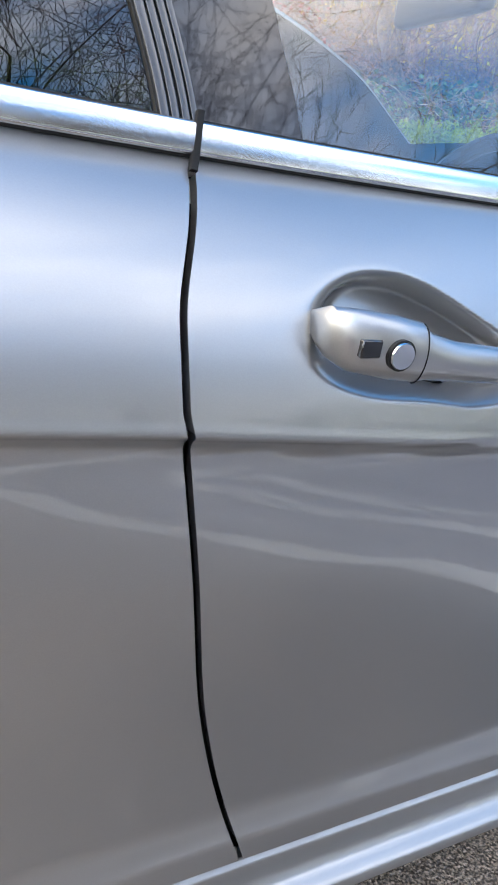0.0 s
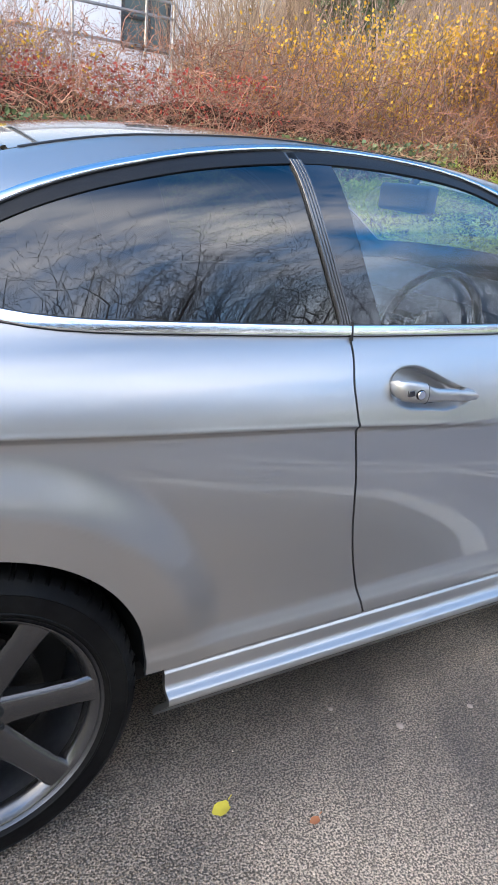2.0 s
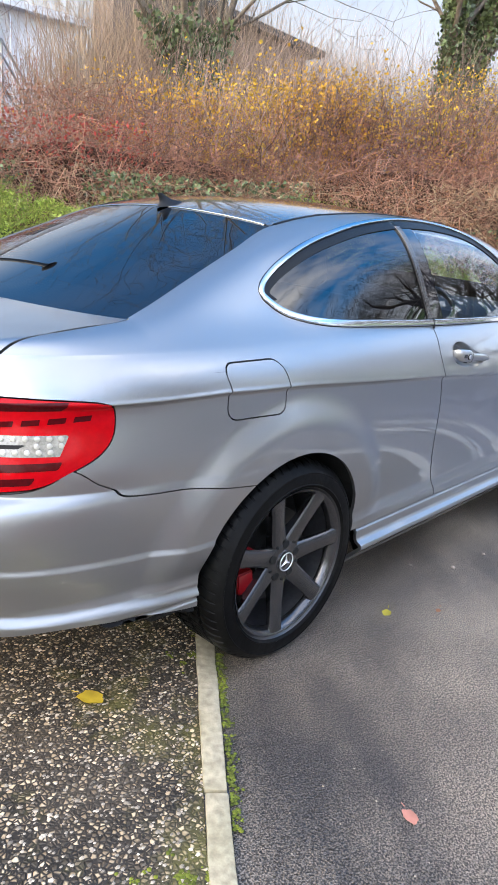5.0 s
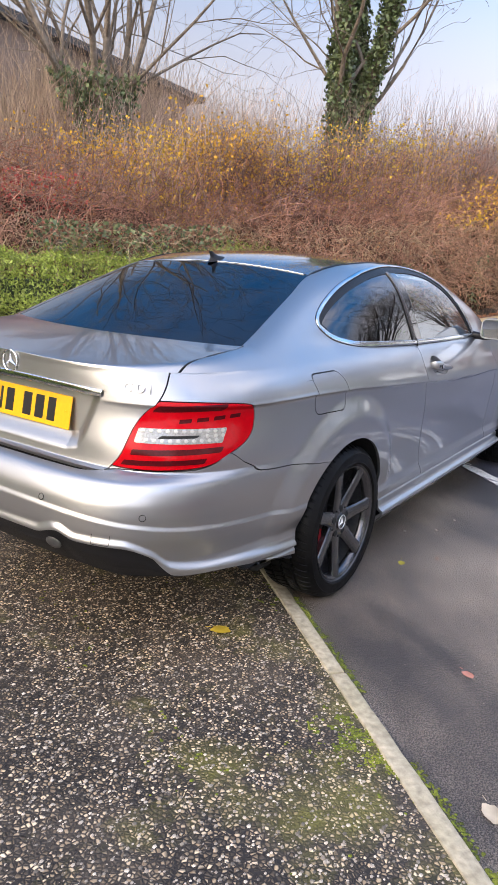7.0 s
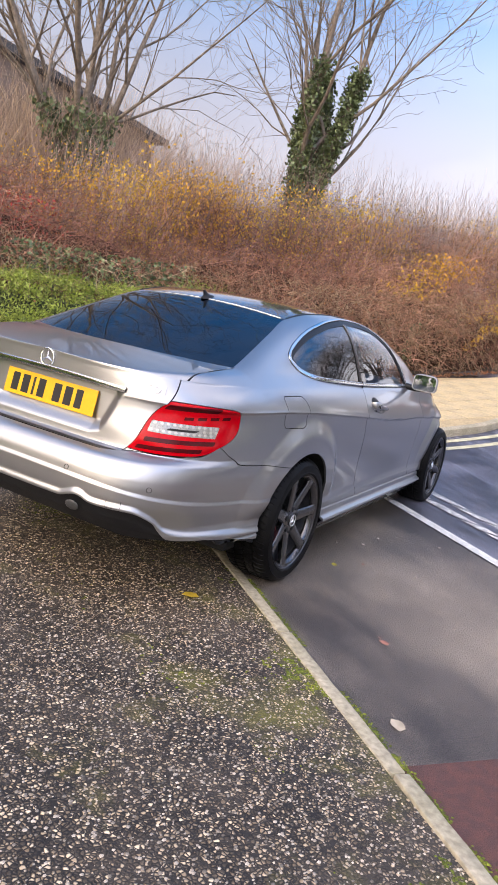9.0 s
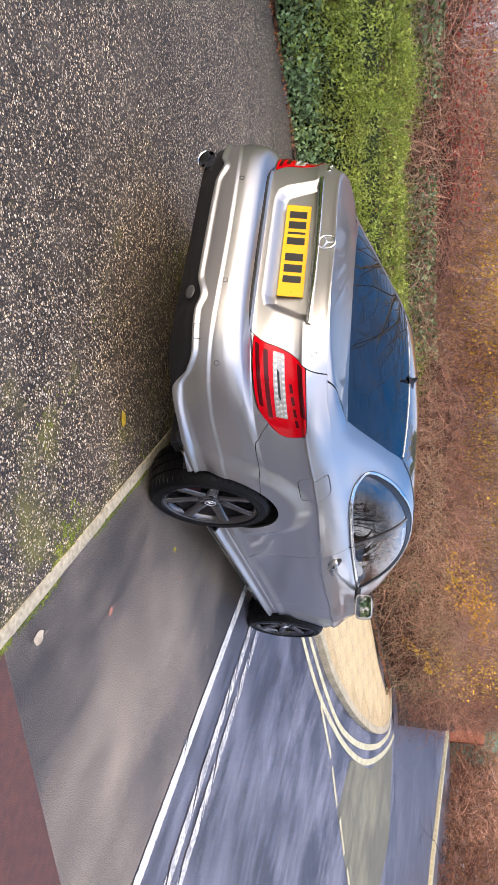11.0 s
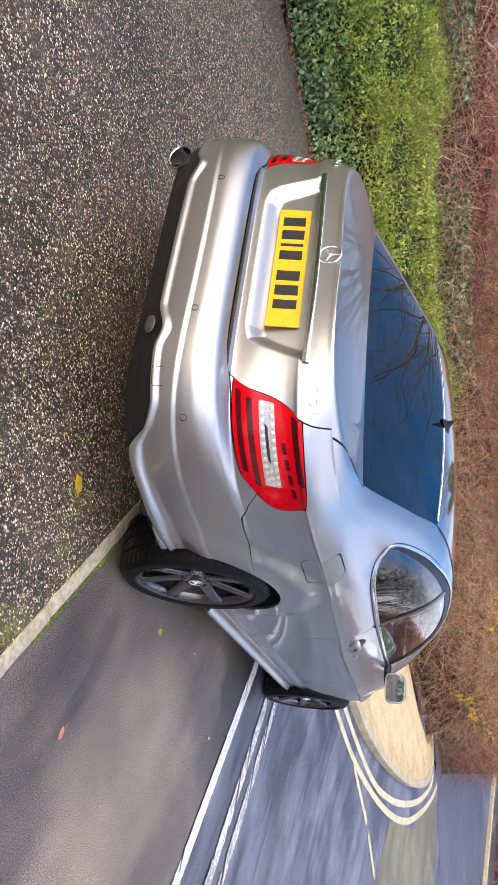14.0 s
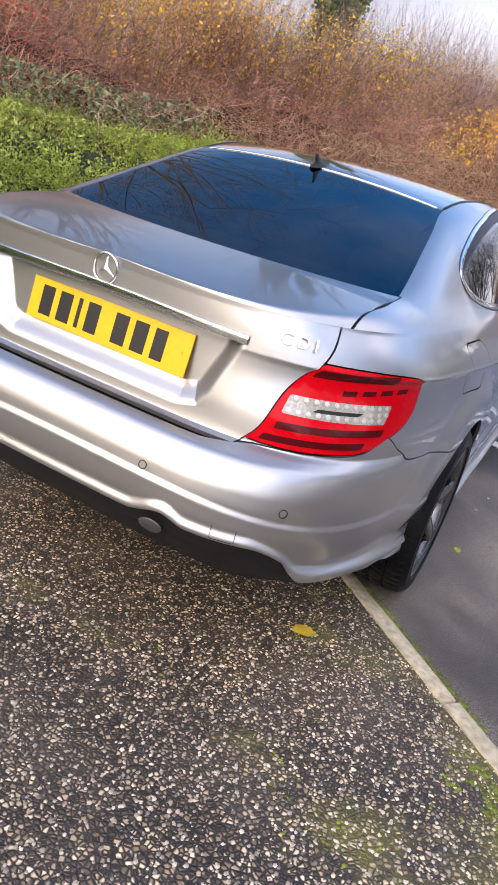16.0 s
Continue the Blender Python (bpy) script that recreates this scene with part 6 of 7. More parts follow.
BARK = material("bark", (.23, .185, .14), rough=.95, vary=(.15, .12, .09), grain=.4, scale=14, bump=.8)
# bark coloured nearly black so the reflected trees stand as backlit silhouettes
SILHOUETTE_BARK = material("silhouette_bark", (.055, .046, .038), rough=.95, vary=(.04, .032, .026), grain=.3, scale=14, bump=.6)
HEDGE_SHADE = material("hedge_shade", (.030, .042, .016), rough=.9, vary=(.045, .055, .02), grain=.5, scale=25, bump=.6)
THICKET_SHADE = material("thicket_shade", (.036, .020, .013), rough=.95, spec=.05, vary=(.055, .03, .02), grain=.6, scale=16, bump=.9)
SOIL = material("soil", (.045, .032, .022), rough=.95, vary=(.07, .05, .03), grain=.4, scale=20, bump=.6)

for leaf in (GREEN, IVY, LIME, BERRY, GOLD, BROWNLEAF):
    translucent(leaf, .35)

behind = lambda x, d: np.stack([x, hedge_line(x) + d], -1)             # noqa: E731


def in_plot(p):
    """The thicket stops at the side road."""
    return p[..., 1] > -1.9 + (p[..., 0] + 3) * .098


def upto(n, lo, hi):
    return rng.uniform(lo, hi, n)


# earth bank under the planting
xs, ds = np.linspace(-14, 24, 90), np.linspace(0, 9, 20)
fn = lambda u, v: np.stack([u, hedge_line(u) + v, rise(u) + .01 + .45 * step(0, 5, v) + .06 * np.sin(u * 3 + v * 2)], -1)     # noqa: E731
tagged(smooth_part("bank", grid_panel(fn, xs, ds, [lambda p, u, v: -2.05 + (p[..., 0] + 3) * .098 - p[..., 1]], flange=0), SOIL), "dark earth bank under the shrubs", "ground", kind="structure")

# clipped green hedge, ivy low down and lighter sprays on top
def hedge_top(x, d):
    """Height of the hedge over its foot line, uneven at two scales."""
    lump = np.array([noise.noise(Vector((a * 1.1, b * 1.6, .3))) for a, b in zip(x, d)])
    small = np.array([noise.noise(Vector((a * 5.2, b * 5.2, 2.7))) for a, b in zip(x, d)])
    top = 1.25 * np.clip((d + .05) / .55, 0, 1) ** .60 * (1 - .10 * np.maximum(d - .9, 0)) + .14 * lump + .10 * small
    return top * (step(8.2, 6.0, x) * .6 + .4), lump, small


n = 105000
x = upto(n, -6.5, 7.6)
d = .12 + np.abs(rng.normal(size=n)) * .06 + rng.random(n) ** 1.9 * 1.30
top, lump, small = hedge_top(x, d)
u = rng.random(n)
z = top * np.where(u < .66, 1 - .22 * rng.random(n) ** 1.5, rng.random(n))
pts = np.c_[behind(x, d), rise(x) + z]
keep = (small > -.14) | (rng.random(n) < .22)
size = upto(n, .028, .062)
lean = np.c_[np.zeros(n), -np.ones(n) * .8, np.ones(n) * .7]
is_ivy = z < .10 + .35 * np.abs(lump) + .22 * rng.random(n)
# the steep front face
m = 34000
xf, zf = upto(m, -6.5, 7.4), rng.random(m) ** .9 * .82
bulge = np.array([noise.noise(Vector((a * 2.2, b * 3.0, 6.1))) for a, b in zip(xf, zf)])
df = .10 - .10 * bulge + np.abs(rng.normal(size=m)) * .05 + .10 * zf
front = np.c_[behind(xf, df), rise(xf) + zf * (step(8.2, 6.0, xf) * .6 + .4)]
pts, size = np.concatenate([pts, front]), np.r_[size, upto(m, .028, .060)]
lean = np.concatenate([lean, np.tile((0, -.95, .3), (m, 1))])
is_ivy, keep = np.r_[is_ivy, zf + .25 * bulge + .15 * rng.normal(size=m) < .36], np.r_[keep, np.ones(m, bool)]
hedge = thing("hedge", "clipped green hedge with dark ivy growing through its foot", "hedge", kind="stuff")
scatter("ivy", LEAF * (1.25, 1, 1), LEAF_F, pts[is_ivy], size[is_ivy] * 1.15, IVY, hedge, lean=lean[is_ivy])
rest = ~is_ivy & keep
scatter("foliage", LEAF * (.75, 1, 1), LEAF_F, pts[rest], size[rest], GREEN, hedge, lean=lean[rest])
# sprays: leaves in two rows along short arching shoots
n = 7500
x, d = upto(n, -6.5, 7.2), .14 + rng.random(n) ** 1.2 * 1.25
top, lump, small = hedge_top(x, d)
way = np.c_[rng.normal(size=n) * .55, -.35 + rng.normal(size=n) * .45, .75 + rng.normal(size=n) * .3]
way /= np.linalg.norm(way, axis=1, keepdims=True)
long = upto(n, .08, .30) * np.clip(.8 + 1.2 * lump, .35, 1.4)
ok = (top > .45) & (rng.random(n) < np.clip(.6 + 1.2 * lump, .2, 1))
base, way, long = np.c_[behind(x, d), rise(x) + top - .07][ok], way[ok], long[ok]
_, line = twigs("shoot_stems", base, way, long, np.full(len(base), .0022), GREEN, hedge, bend=.3, seg=6, droop=.25)
spots = np.repeat(line[:, 1:].reshape(-1, 3), 2, 0)
scatter("shoots", LEAF * (.6, 1, 1), LEAF_F, spots + rng.normal(size=spots.shape) * .013, upto(len(spots), .018, .038), LIME, hedge, lean=np.tile((0, -.5, .8), (len(spots), 1)))
# dark sheet that stands in for the shade inside the hedge
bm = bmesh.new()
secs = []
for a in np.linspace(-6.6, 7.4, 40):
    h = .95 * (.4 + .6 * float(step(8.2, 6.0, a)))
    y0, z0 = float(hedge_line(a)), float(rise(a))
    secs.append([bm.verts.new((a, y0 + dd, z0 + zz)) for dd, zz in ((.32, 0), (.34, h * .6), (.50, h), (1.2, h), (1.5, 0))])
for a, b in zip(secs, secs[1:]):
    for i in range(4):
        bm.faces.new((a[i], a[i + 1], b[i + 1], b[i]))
part("hedge_shade_core", bm, HEDGE_SHADE, hedge)
# leaf litter along the hedge foot
n = 2600
x = upto(n, -3, 12.6)
tagged(scatter("leaf_litter", LEAF, LEAF_F, np.c_[behind(x, rng.normal(size=n) * .06), rise(x) + .02 + .075 * (x > 4.5) + rng.random(n) * .02], upto(n, .02, .05), BROWNLEAF, lean=np.tile((0, 0, 1.0), (n, 1))), "brown leaf litter along the hedge foot", "leaf litter", kind="stuff")

# tangled brown brambles behind the hedge
brambles = thing("brambles", "tangled brown bramble thicket with dead stems", "brambles", kind="stuff")
n = 36000
x, d = upto(n, -9, 21), .9 + rng.random(n) ** .8 * 3.6
h0 = .45 * step(0, 5, d)
d = np.where(x > 6.5, .12 + (d - .9), d)
z = rng.random(n) * np.clip(1.15 + .45 * d, 0, 2.35)
base = np.c_[behind(x, d), rise(x) + h0 + z]
way = np.c_[rng.normal(size=n) * .9, -.35 + rng.normal(size=n) * .5, .35 + rng.normal(size=n) * .7]
ok = in_plot(base)
base, way, n = base[ok], way[ok], int(ok.sum())
_, line = twigs("stems", base, way, upto(n, .35, 1.0), upto(n, .0026, .0062), TWIG, brambles, bend=.35, droop=.35, wiggle=.35)
n = 8000
x, d = upto(n, -2, 13), .7 + rng.random(n) * 2.2
d = np.where(x > 6.5, d - .55, d)
base = np.c_[behind(x, d), rise(x) + .3 * step(0, 5, d) + rng.random(n) * 1.6]
_, pl = twigs("dry_stems", base, np.c_[rng.normal(size=n), -.6 + rng.normal(size=n) * .5, .2 + rng.normal(size=n) * .7], upto(n, .3, .9), upto(n, .0022, .0048), PALETWIG, brambles, bend=.6, droop=.8, wiggle=.3)
tips = line[rng.random(line.shape[:2]) < .26]
scatter("brown_leaves", LEAF, LEAF_F, tips + rng.normal(size=tips.shape) * .05, upto(len(tips), .02, .05), BROWNLEAF, brambles, lean=np.tile((0, -.7, .7), (len(tips), 1)))
n = 24000
x, d = np.where(rng.random(n) < .5, upto(n, -2, 6.4), upto(n, -2, 13)), .8 + rng.random(n) * .9
d = np.where(x > 6.5, d - .6, d)
lump = np.array([noise.noise(Vector((a * .9, 4, b))) for a, b in zip(x, d)])
ok = lump > np.where(x < 6.5, -.16, .02)
x, d = x[ok], d[ok]
scatter("ivy_patches", LEAF * (1.2, 1, 1), LEAF_F, np.c_[behind(x, d), rise(x) + .1 + rng.random(len(x)) * (1.56 - .62 * (x > 6.5))], upto(len(x), .035, .075), TREE_IVY, brambles, lean=np.tile((0, -.8, .6), (len(x), 1)))
n = 9000
x, d, z = upto(n, -1.5, 8.5), 1.6 + rng.random(n) * 1.3, 1.5 + rng.random(n) * .75
lump = np.array([noise.noise(Vector((a * .8, 9, c * .7))) for a, c in zip(x, z)])
ok = lump + .25 * step(6, 2, x) - .3 * step(4.5, 7, x) > .24
scatter("red_leaves", LEAF, LEAF_F, np.c_[behind(x[ok], d[ok]), rise(x[ok]) + z[ok]], upto(ok.sum(), .03, .06), BERRY, brambles, lean=np.tile((0, -.8, .6), (ok.sum(), 1)))

n = 9000
x, d = upto(n, -2, 12.5), rng.random(n)
base = np.c_[behind(x, np.where(x > 6.5, .45, 1.2) + 1.5 * d), rise(x) + .55 + 1.45 * d ** .7 * np.where(x > 5.5, .85, 1.0) + rng.normal(size=n) * .12]
_, face = twigs("fine_stems", base, np.c_[rng.normal(size=n) * .8, -.5 + rng.normal(size=n) * .5, .5 + rng.normal(size=n) * .5], upto(n, .25, .7), upto(n, .0018, .004), TWIG, brambles, bend=.45, droop=.4, wiggle=.35)
tips = face[rng.random(face.shape[:2]) < .16]
scatter("dead_leaves", LEAF, LEAF_F, tips + rng.normal(size=tips.shape) * .03, upto(len(tips), .018, .04), BROWNLEAF, brambles, lean=np.tile((0, -.7, .7), (len(tips), 1)))
# brown-black sheet behind the stems, coloured as the shade deep in the thicket
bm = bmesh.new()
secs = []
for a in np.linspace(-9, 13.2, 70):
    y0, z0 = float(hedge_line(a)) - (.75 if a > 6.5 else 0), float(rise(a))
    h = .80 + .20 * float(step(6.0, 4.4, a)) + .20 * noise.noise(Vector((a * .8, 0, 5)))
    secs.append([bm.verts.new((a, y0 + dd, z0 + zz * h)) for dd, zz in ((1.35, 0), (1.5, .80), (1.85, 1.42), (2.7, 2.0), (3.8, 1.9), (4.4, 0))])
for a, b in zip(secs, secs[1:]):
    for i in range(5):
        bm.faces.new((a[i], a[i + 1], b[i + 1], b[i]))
part("bramble_shade_core", bm, THICKET_SHADE, brambles)

# upright whips with yellow leaves behind them
whips = thing("tall_shrubs", "tall leafless whips with patches of yellow autumn leaves", "shrubs", kind="stuff")
n = 17000
x, d = upto(n, -9, 23), 2.6 + rng.random(n) * 4.0
ok = (rng.random(n) < np.interp(x, (-9, 2.0, 2.9, 4.4, 5.4, 23), (1, 1, .12, .12, 1, 1))) & in_plot(behind(x, d))
x, d = x[ok], d[ok]
n = len(x)
base = np.c_[behind(x, d), rise(x) + .9 + rng.random(n) * 1.5]
tall = np.minimum(upto(n, .9, 2.1), np.interp(x, (-9, 2, 3, 5.5, 8, 13, 17, 23), (3.8, 3.6, 2.5, 3.6, 4.1, 3.9, 4.2, 4.2)) + rng.normal(size=n) * .25 - (base[:, 2] - rise(x)))
tall = np.maximum(tall, .35)
_, line = twigs("whips", base, np.c_[.18 + rng.normal(size=n) * .22, rng.normal(size=n) * .18, np.ones(n)], tall, upto(n, .003, .007), WHIP, whips, bend=.22, wiggle=.16)
n = 5200
x = np.concatenate([upto(n // 2, 5.5, 10.5), upto(n // 2, 9, 19)])
y = np.where(np.arange(n) < n // 2, 8.2 + 2.6 * rng.random(n), 10.5 + 4 * rng.random(n))
clump = np.round(x / 1.1) * 1.1
x = clump + (x - clump) * .45
fan = rng.normal(size=(n, 3)) * (.30, .25, 0) + (0, 0, 1)
twigs("pale_whips", np.c_[x, y, rise(x) + 1.5 + rng.random(n) * 1.2], fan, upto(n, 1.0, 2.9), upto(n, .005, .011), PALEWHIP, whips, bend=.25, wiggle=.16)
n = 17000
pick = line.reshape(-1, 3)[rng.integers(0, line.shape[0] * line.shape[1], n * 4)]
lump = np.array([noise.noise(Vector((a * .55, b * .2, c * .5))) + .6 * noise.noise(Vector((a * 2.3, b, c * 2.3))) for a, b, c in pick])
pick = pick[(lump + .50 * np.exp(-((pick[:, 0] - 10.8) / 2.4) ** 2) + .45 * np.exp(-((pick[:, 0] - 7.7) / 1.8) ** 2) - .25 * step(5.2, 4, pick[:, 0]) > .26) & (pick[:, 2] - rise(pick[:, 0]) > 1.5) & (pick[:, 2] - rise(pick[:, 0]) < 3.1) & (pick[:, 1] - hedge_line(pick[:, 0]) < 5.0)]
scatter("yellow_leaves", LEAF * (1.3, 1, 1), LEAF_F, np.repeat(pick, 3, 0) + rng.normal(size=(3 * len(pick), 3)) * .13, upto(3 * len(pick), .028, .062), GOLD, whips, lean=np.tile((0, -.8, .5), (3 * len(pick), 1)))

n = 1500
base = np.c_[8.4 + rng.normal(size=n) * .60, 6.4 + rng.normal(size=n) * .4, 1.5 + rng.random(n) * .7]
_, line = twigs("clump_stems", base, np.c_[rng.normal(size=n) * .3, rng.normal(size=n) * .3, np.ones(n)], upto(n, .7, 1.7), upto(n, .004, .008), WHIP, whips, bend=.3, wiggle=.2)
pick = line[:, 2:].reshape(-1, 3)
lump = np.array([noise.noise(Vector(p * 1.1)) for p in pick])
pick = np.repeat(pick[lump > -.05], 2, 0)
scatter("clump_leaves", LEAF * (1.3, 1, 1), LEAF_F, pick + rng.normal(size=pick.shape) * .10, upto(len(pick), .04, .085), GOLD, whips, lean=np.tile((0, -.8, .5), (len(pick), 1)))
n = 5000
x, z = upto(n, 9.5, 13.2), upto(n, .5, 2.3)
lump = np.array([noise.noise(Vector((a * .7, 3, c * .9))) + .5 * noise.noise(Vector((a * 2.2, 3, c * 2.2))) for a, c in zip(x, z)])
ok = lump > .20
scatter("low_yellow_leaves", LEAF * (1.2, 1, 1), LEAF_F, np.c_[behind(x[ok], .25 + .9 * rng.random(ok.sum()) * (z[ok] > 1)), rise(x[ok]) + z[ok]], upto(ok.sum(), .035, .07), GOLD, whips, lean=np.tile((0, -.8, .5), (ok.sum(), 1)))


# bare trees
def tree_mesh(seed, trunk, stems, spread, reach, r0, depth=5, lift=.5, shrink=.56):
    """Segments of a branching tree: (level, points, radii). Stems part low on the trunk, side shoots leave all along them."""
    r = np.random.default_rng(seed)
    out = []

    def grow(p, way, length, rad, level):
        k = 4 if level == 0 else 7 if level == 1 else 5
        pts, rr, ways, q, w = [p], [rad], [way], p.copy(), way.copy()
        for i in range(k):
            w = w + r.normal(size=3) * (.07 + .03 * level) + np.array((0, 0, lift * .16))
            w /= np.linalg.norm(w)
            q = q + w * length / k
            pts.append(q.copy()), ways.append(w.copy())
            rr.append(rad * (1 - (.25 if level == 0 else .72) * (i + 1) / k))
        out.append((level, pts, rr))
        if level >= depth:
            return
        m = stems if level == 0 else int(r.integers(6, 9)) if level == 1 else int(r.integers(4, 6)) if level == 2 else int(r.integers(2, 5))
        turn = r.random() * 6.28
        for j in range(m):
            i = k - (j % 2) if level == 0 else max(1 + (level == 1), min(k, int(round(k * (j + 1.2) / (m + .2)))))
            w = ways[i]
            ref = np.cross(w, (.3, .9, .2))
            ref /= np.linalg.norm(ref)
            other = np.cross(w, ref)
            turn += 2.4 if level else 6.283 / stems
            aim = ref * math.cos(turn) + other * math.sin(turn)
            s = spread * (.35 + .9 * r.random() if level == 0 else 1.1 + .5 * r.random())
            nw = w * math.cos(s) + aim * math.sin(s)
            grow(pts[i], nw / np.linalg.norm(nw), reach * (.8 + .35 * r.random()) if level == 0 else length * (shrink + .22 * r.random()) * (1.15 - .45 * i / k),
                 rr[i] * (.62 if level == 0 else .55), level + 1)

    grow(np.zeros(3), np.array((.02, 0, 1.0)), trunk, r0, 0)
    return out


def tubes_object(name, lines, mat, parent, sides=5, least=.004):
    verts, faces, n = [], [], 0
    ang = np.arange(sides) * 2 * math.pi / sides
    for _, pts, rr in lines:
        pts, rr = np.array(pts), np.maximum(rr, least)
        t = np.gradient(pts, axis=0)
        t /= np.linalg.norm(t, axis=1, keepdims=True) + 1e-9
        ref = np.where(np.abs(t[:, 2:]) < .9, [[0, 0, 1.0]], [[1.0, 0, 0]])
        a = np.cross(t, ref)
        a /= np.linalg.norm(a, axis=1, keepdims=True) + 1e-9
        b = np.cross(t, a)
        ring = pts[:, None] + (np.cos(ang)[None, :, None] * a[:, None] + np.sin(ang)[None, :, None] * b[:, None]) * rr[:, None, None]
        verts.append(ring.reshape(-1, 3))
        for i in range(len(pts) - 1):
            for j in range(sides):
                faces.append((n + i * sides + j, n + i * sides + (j + 1) % sides, n + (i + 1) * sides + (j + 1) % sides, n + (i + 1) * sides + j))
        n += len(pts) * sides
    ob = raw_object(name, np.concatenate(verts), np.array(faces), mat, parent)
    ob.data.polygons.foreach_set("use_smooth", [True] * len(ob.data.polygons))
    return ob


def bare_tree(at, seed, label, ivy=0, group="", bark=None, **kw):
    tree = thing("tree", label, "tree", group, at=at)
    lines = tree_mesh(seed, **kw)
    tubes_object("trunk", [s for s in lines if s[0] == 0], bark or BARK, tree, 12)
    tubes_object("branchwork", [s for s in lines if s[0] in (1, 2)], bark or BARK, tree, 7)
    tubes_object("crown", [s for s in lines if s[0] > 2], bark or BARK, tree, 3)
    if ivy:
        r = np.random.default_rng(seed + 50)
        thick = [s for s in lines if s[0] <= 1]
        p = np.concatenate([np.array(s[1]) for s in thick])
        rad = np.concatenate([np.array(s[2]) for s in thick])
        q = np.concatenate([np.linspace(a[i], a[i + 1], 8, endpoint=False) for a in [np.array(s[1]) for s in thick] for i in range(len(a) - 1)])
        rq = np.concatenate([np.linspace(a[i], a[i + 1], 8, endpoint=False) for a in [np.array(s[2]) for s in thick] for i in range(len(a) - 1)])
        ok = q[:, 2] < (5.3 if ivy > 8000 else 3.3)
        q, rq = q[ok], rq[ok]
        i = r.integers(0, len(q), ivy)
        off = r.normal(size=(ivy, 3))
        off[:, 2] *= .6
        off /= np.linalg.norm(off, axis=1, keepdims=True)
        c = q[i] + off * (rq[i] * (1 + .35 * r.random(ivy)) + .05 + .13 * r.random(ivy) ** 2)[:, None]
        scatter("ivy", LEAF * (1.2, 1, 1), LEAF_F, c, r.uniform(.06, .12, ivy), TREE_IVY, tree, lean=off)
    return tree


bare_tree(pose(7.6, 8.0, 1.0, 0, 0, 40), 11, "bare multi-stemmed tree with ivy round its foot", 6500, trunk=2.2, stems=8, spread=.50, reach=5.6, r0=.15, depth=5, lift=.40)
bare_tree(pose(10.75, 4.80, 1.0, 0, 4, 0), 23, "bare forked tree thickly clad in green ivy", 17000, trunk=2.3, stems=4, spread=.40, reach=5.5, r0=.21, depth=5, lift=.35)

# trees across the road, behind the walker, visible only as reflections
for k, (a, b, s) in enumerate(((-7.2, -17, 31), (-1.6, -16, 32), (3.2, -17, 33), (8.0, -18, 34), (13, -18.5, 35), (19.5, -16.5, 36), (27, -18, 37), (-14, -19, 38), (17, -8.5, 39), (24, -10.5, 40), (31, -10, 41), (2.4, -11.7, 42), (5.2, -12.4, 43))):
    bare_tree(pose(a, b, float(rise(a)), 0, 0, k * 50), s, "bare winter tree across the road", 0, "trees across the road", SILHOUETTE_BARK, trunk=1.6, stems=9, spread=.62, reach=5.6, r0=.15, depth=5, lift=.2, shrink=.62)
# unseen hedge across the road, added to darken what the car's side reflects
n = 30000
x = upto(n, -32, 34)
d = rng.normal(size=n) * .7
far = thing("unseen_far_hedge", "unseen dark overgrown hedge across the road, added to darken reflections", "hedge", kind="stuff")
zt = 1.9 + .5 * np.array([noise.noise(Vector((a * .35, 0, 7))) for a in x]) + 1.6 * step(8, 14, x)
scatter("foliage", LEAF * (1.2, 1, 1), LEAF_F, np.c_[x, -14.5 + d - .02 * (x + 2) ** 2 * (x < -2), rise(x) + rng.random(n) * zt], upto(n, .12, .26), IVY, far)

# hedge out of view behind the walker, added so the door mirror reflects dark
n = 16000
x, y = -17 + rng.normal(size=n) * .6, upto(n, -17, 14)
zt = 3.0 + .8 * np.array([noise.noise(Vector((0, a * .4, 3))) for a in y])
rear = thing("unseen_rear_hedge", "unseen dark tall hedge, added to darken the door mirror", "hedge", kind="stuff")
scatter("foliage", LEAF * (1.2, 1, 1), LEAF_F, np.c_[x - .015 * y * y * (y < 0), y, rng.random(n) * zt], upto(n, .16, .32), IVY, rear)

# brambles beyond the side road
n = 9000
t = rng.random(n)
cx, cy = 20.6 + 13 * t, -4.6 + 10.5 * t
over = thing("far_brambles", "brown thicket beyond the side road", "brambles", kind="stuff")
off = .8 + rng.random(n) * 5
base = np.c_[cx + off * .78, cy - off * .6, rise(cx) + rng.random(n) * 2.2]
_, line = twigs("stems", base, np.c_[rng.normal(size=n), rng.normal(size=n), .6 + rng.normal(size=n) * .6], upto(n, .6, 1.6), upto(n, .008, .018), TWIG, over, droop=.3, wiggle=.3)
tips = line[rng.random(line.shape[:2]) < .25]
scatter("leaves", LEAF, LEAF_F, tips, upto(len(tips), .06, .14), BROWNLEAF, over)
BRICK = material("red_brickwork", (.36, .12, .07), rough=.9, vary=(.28, .10, .06), grain=.3, scale=30, bump=.3)
bm = bmesh.new()
box(bm, -.12, .12, -1.2, 1.2, 0, 1.35, .02)
wall = part("garden_wall", bm, BRICK)
wall.matrix_basis = pose(29.0, 1.9, float(rise(29)) + .02, 0, 0, -8)
tagged(wall, "low red brick garden wall by the side road", "wall")
bm = bmesh.new()
box(bm, -.04, .04, -1.0, 1.0, 0, 2.1, .01)
fence = part("fence_panel", bm, material("green_paint", (.16, .36, .28), rough=.7, vary=(.12, .28, .22), grain=.2, scale=8))
fence.matrix_basis = pose(30.6, 1.0, float(rise(30.6)) + .02, 0, 0, -8)
tagged(fence, "faded green painted fence behind the brick wall", "fence")

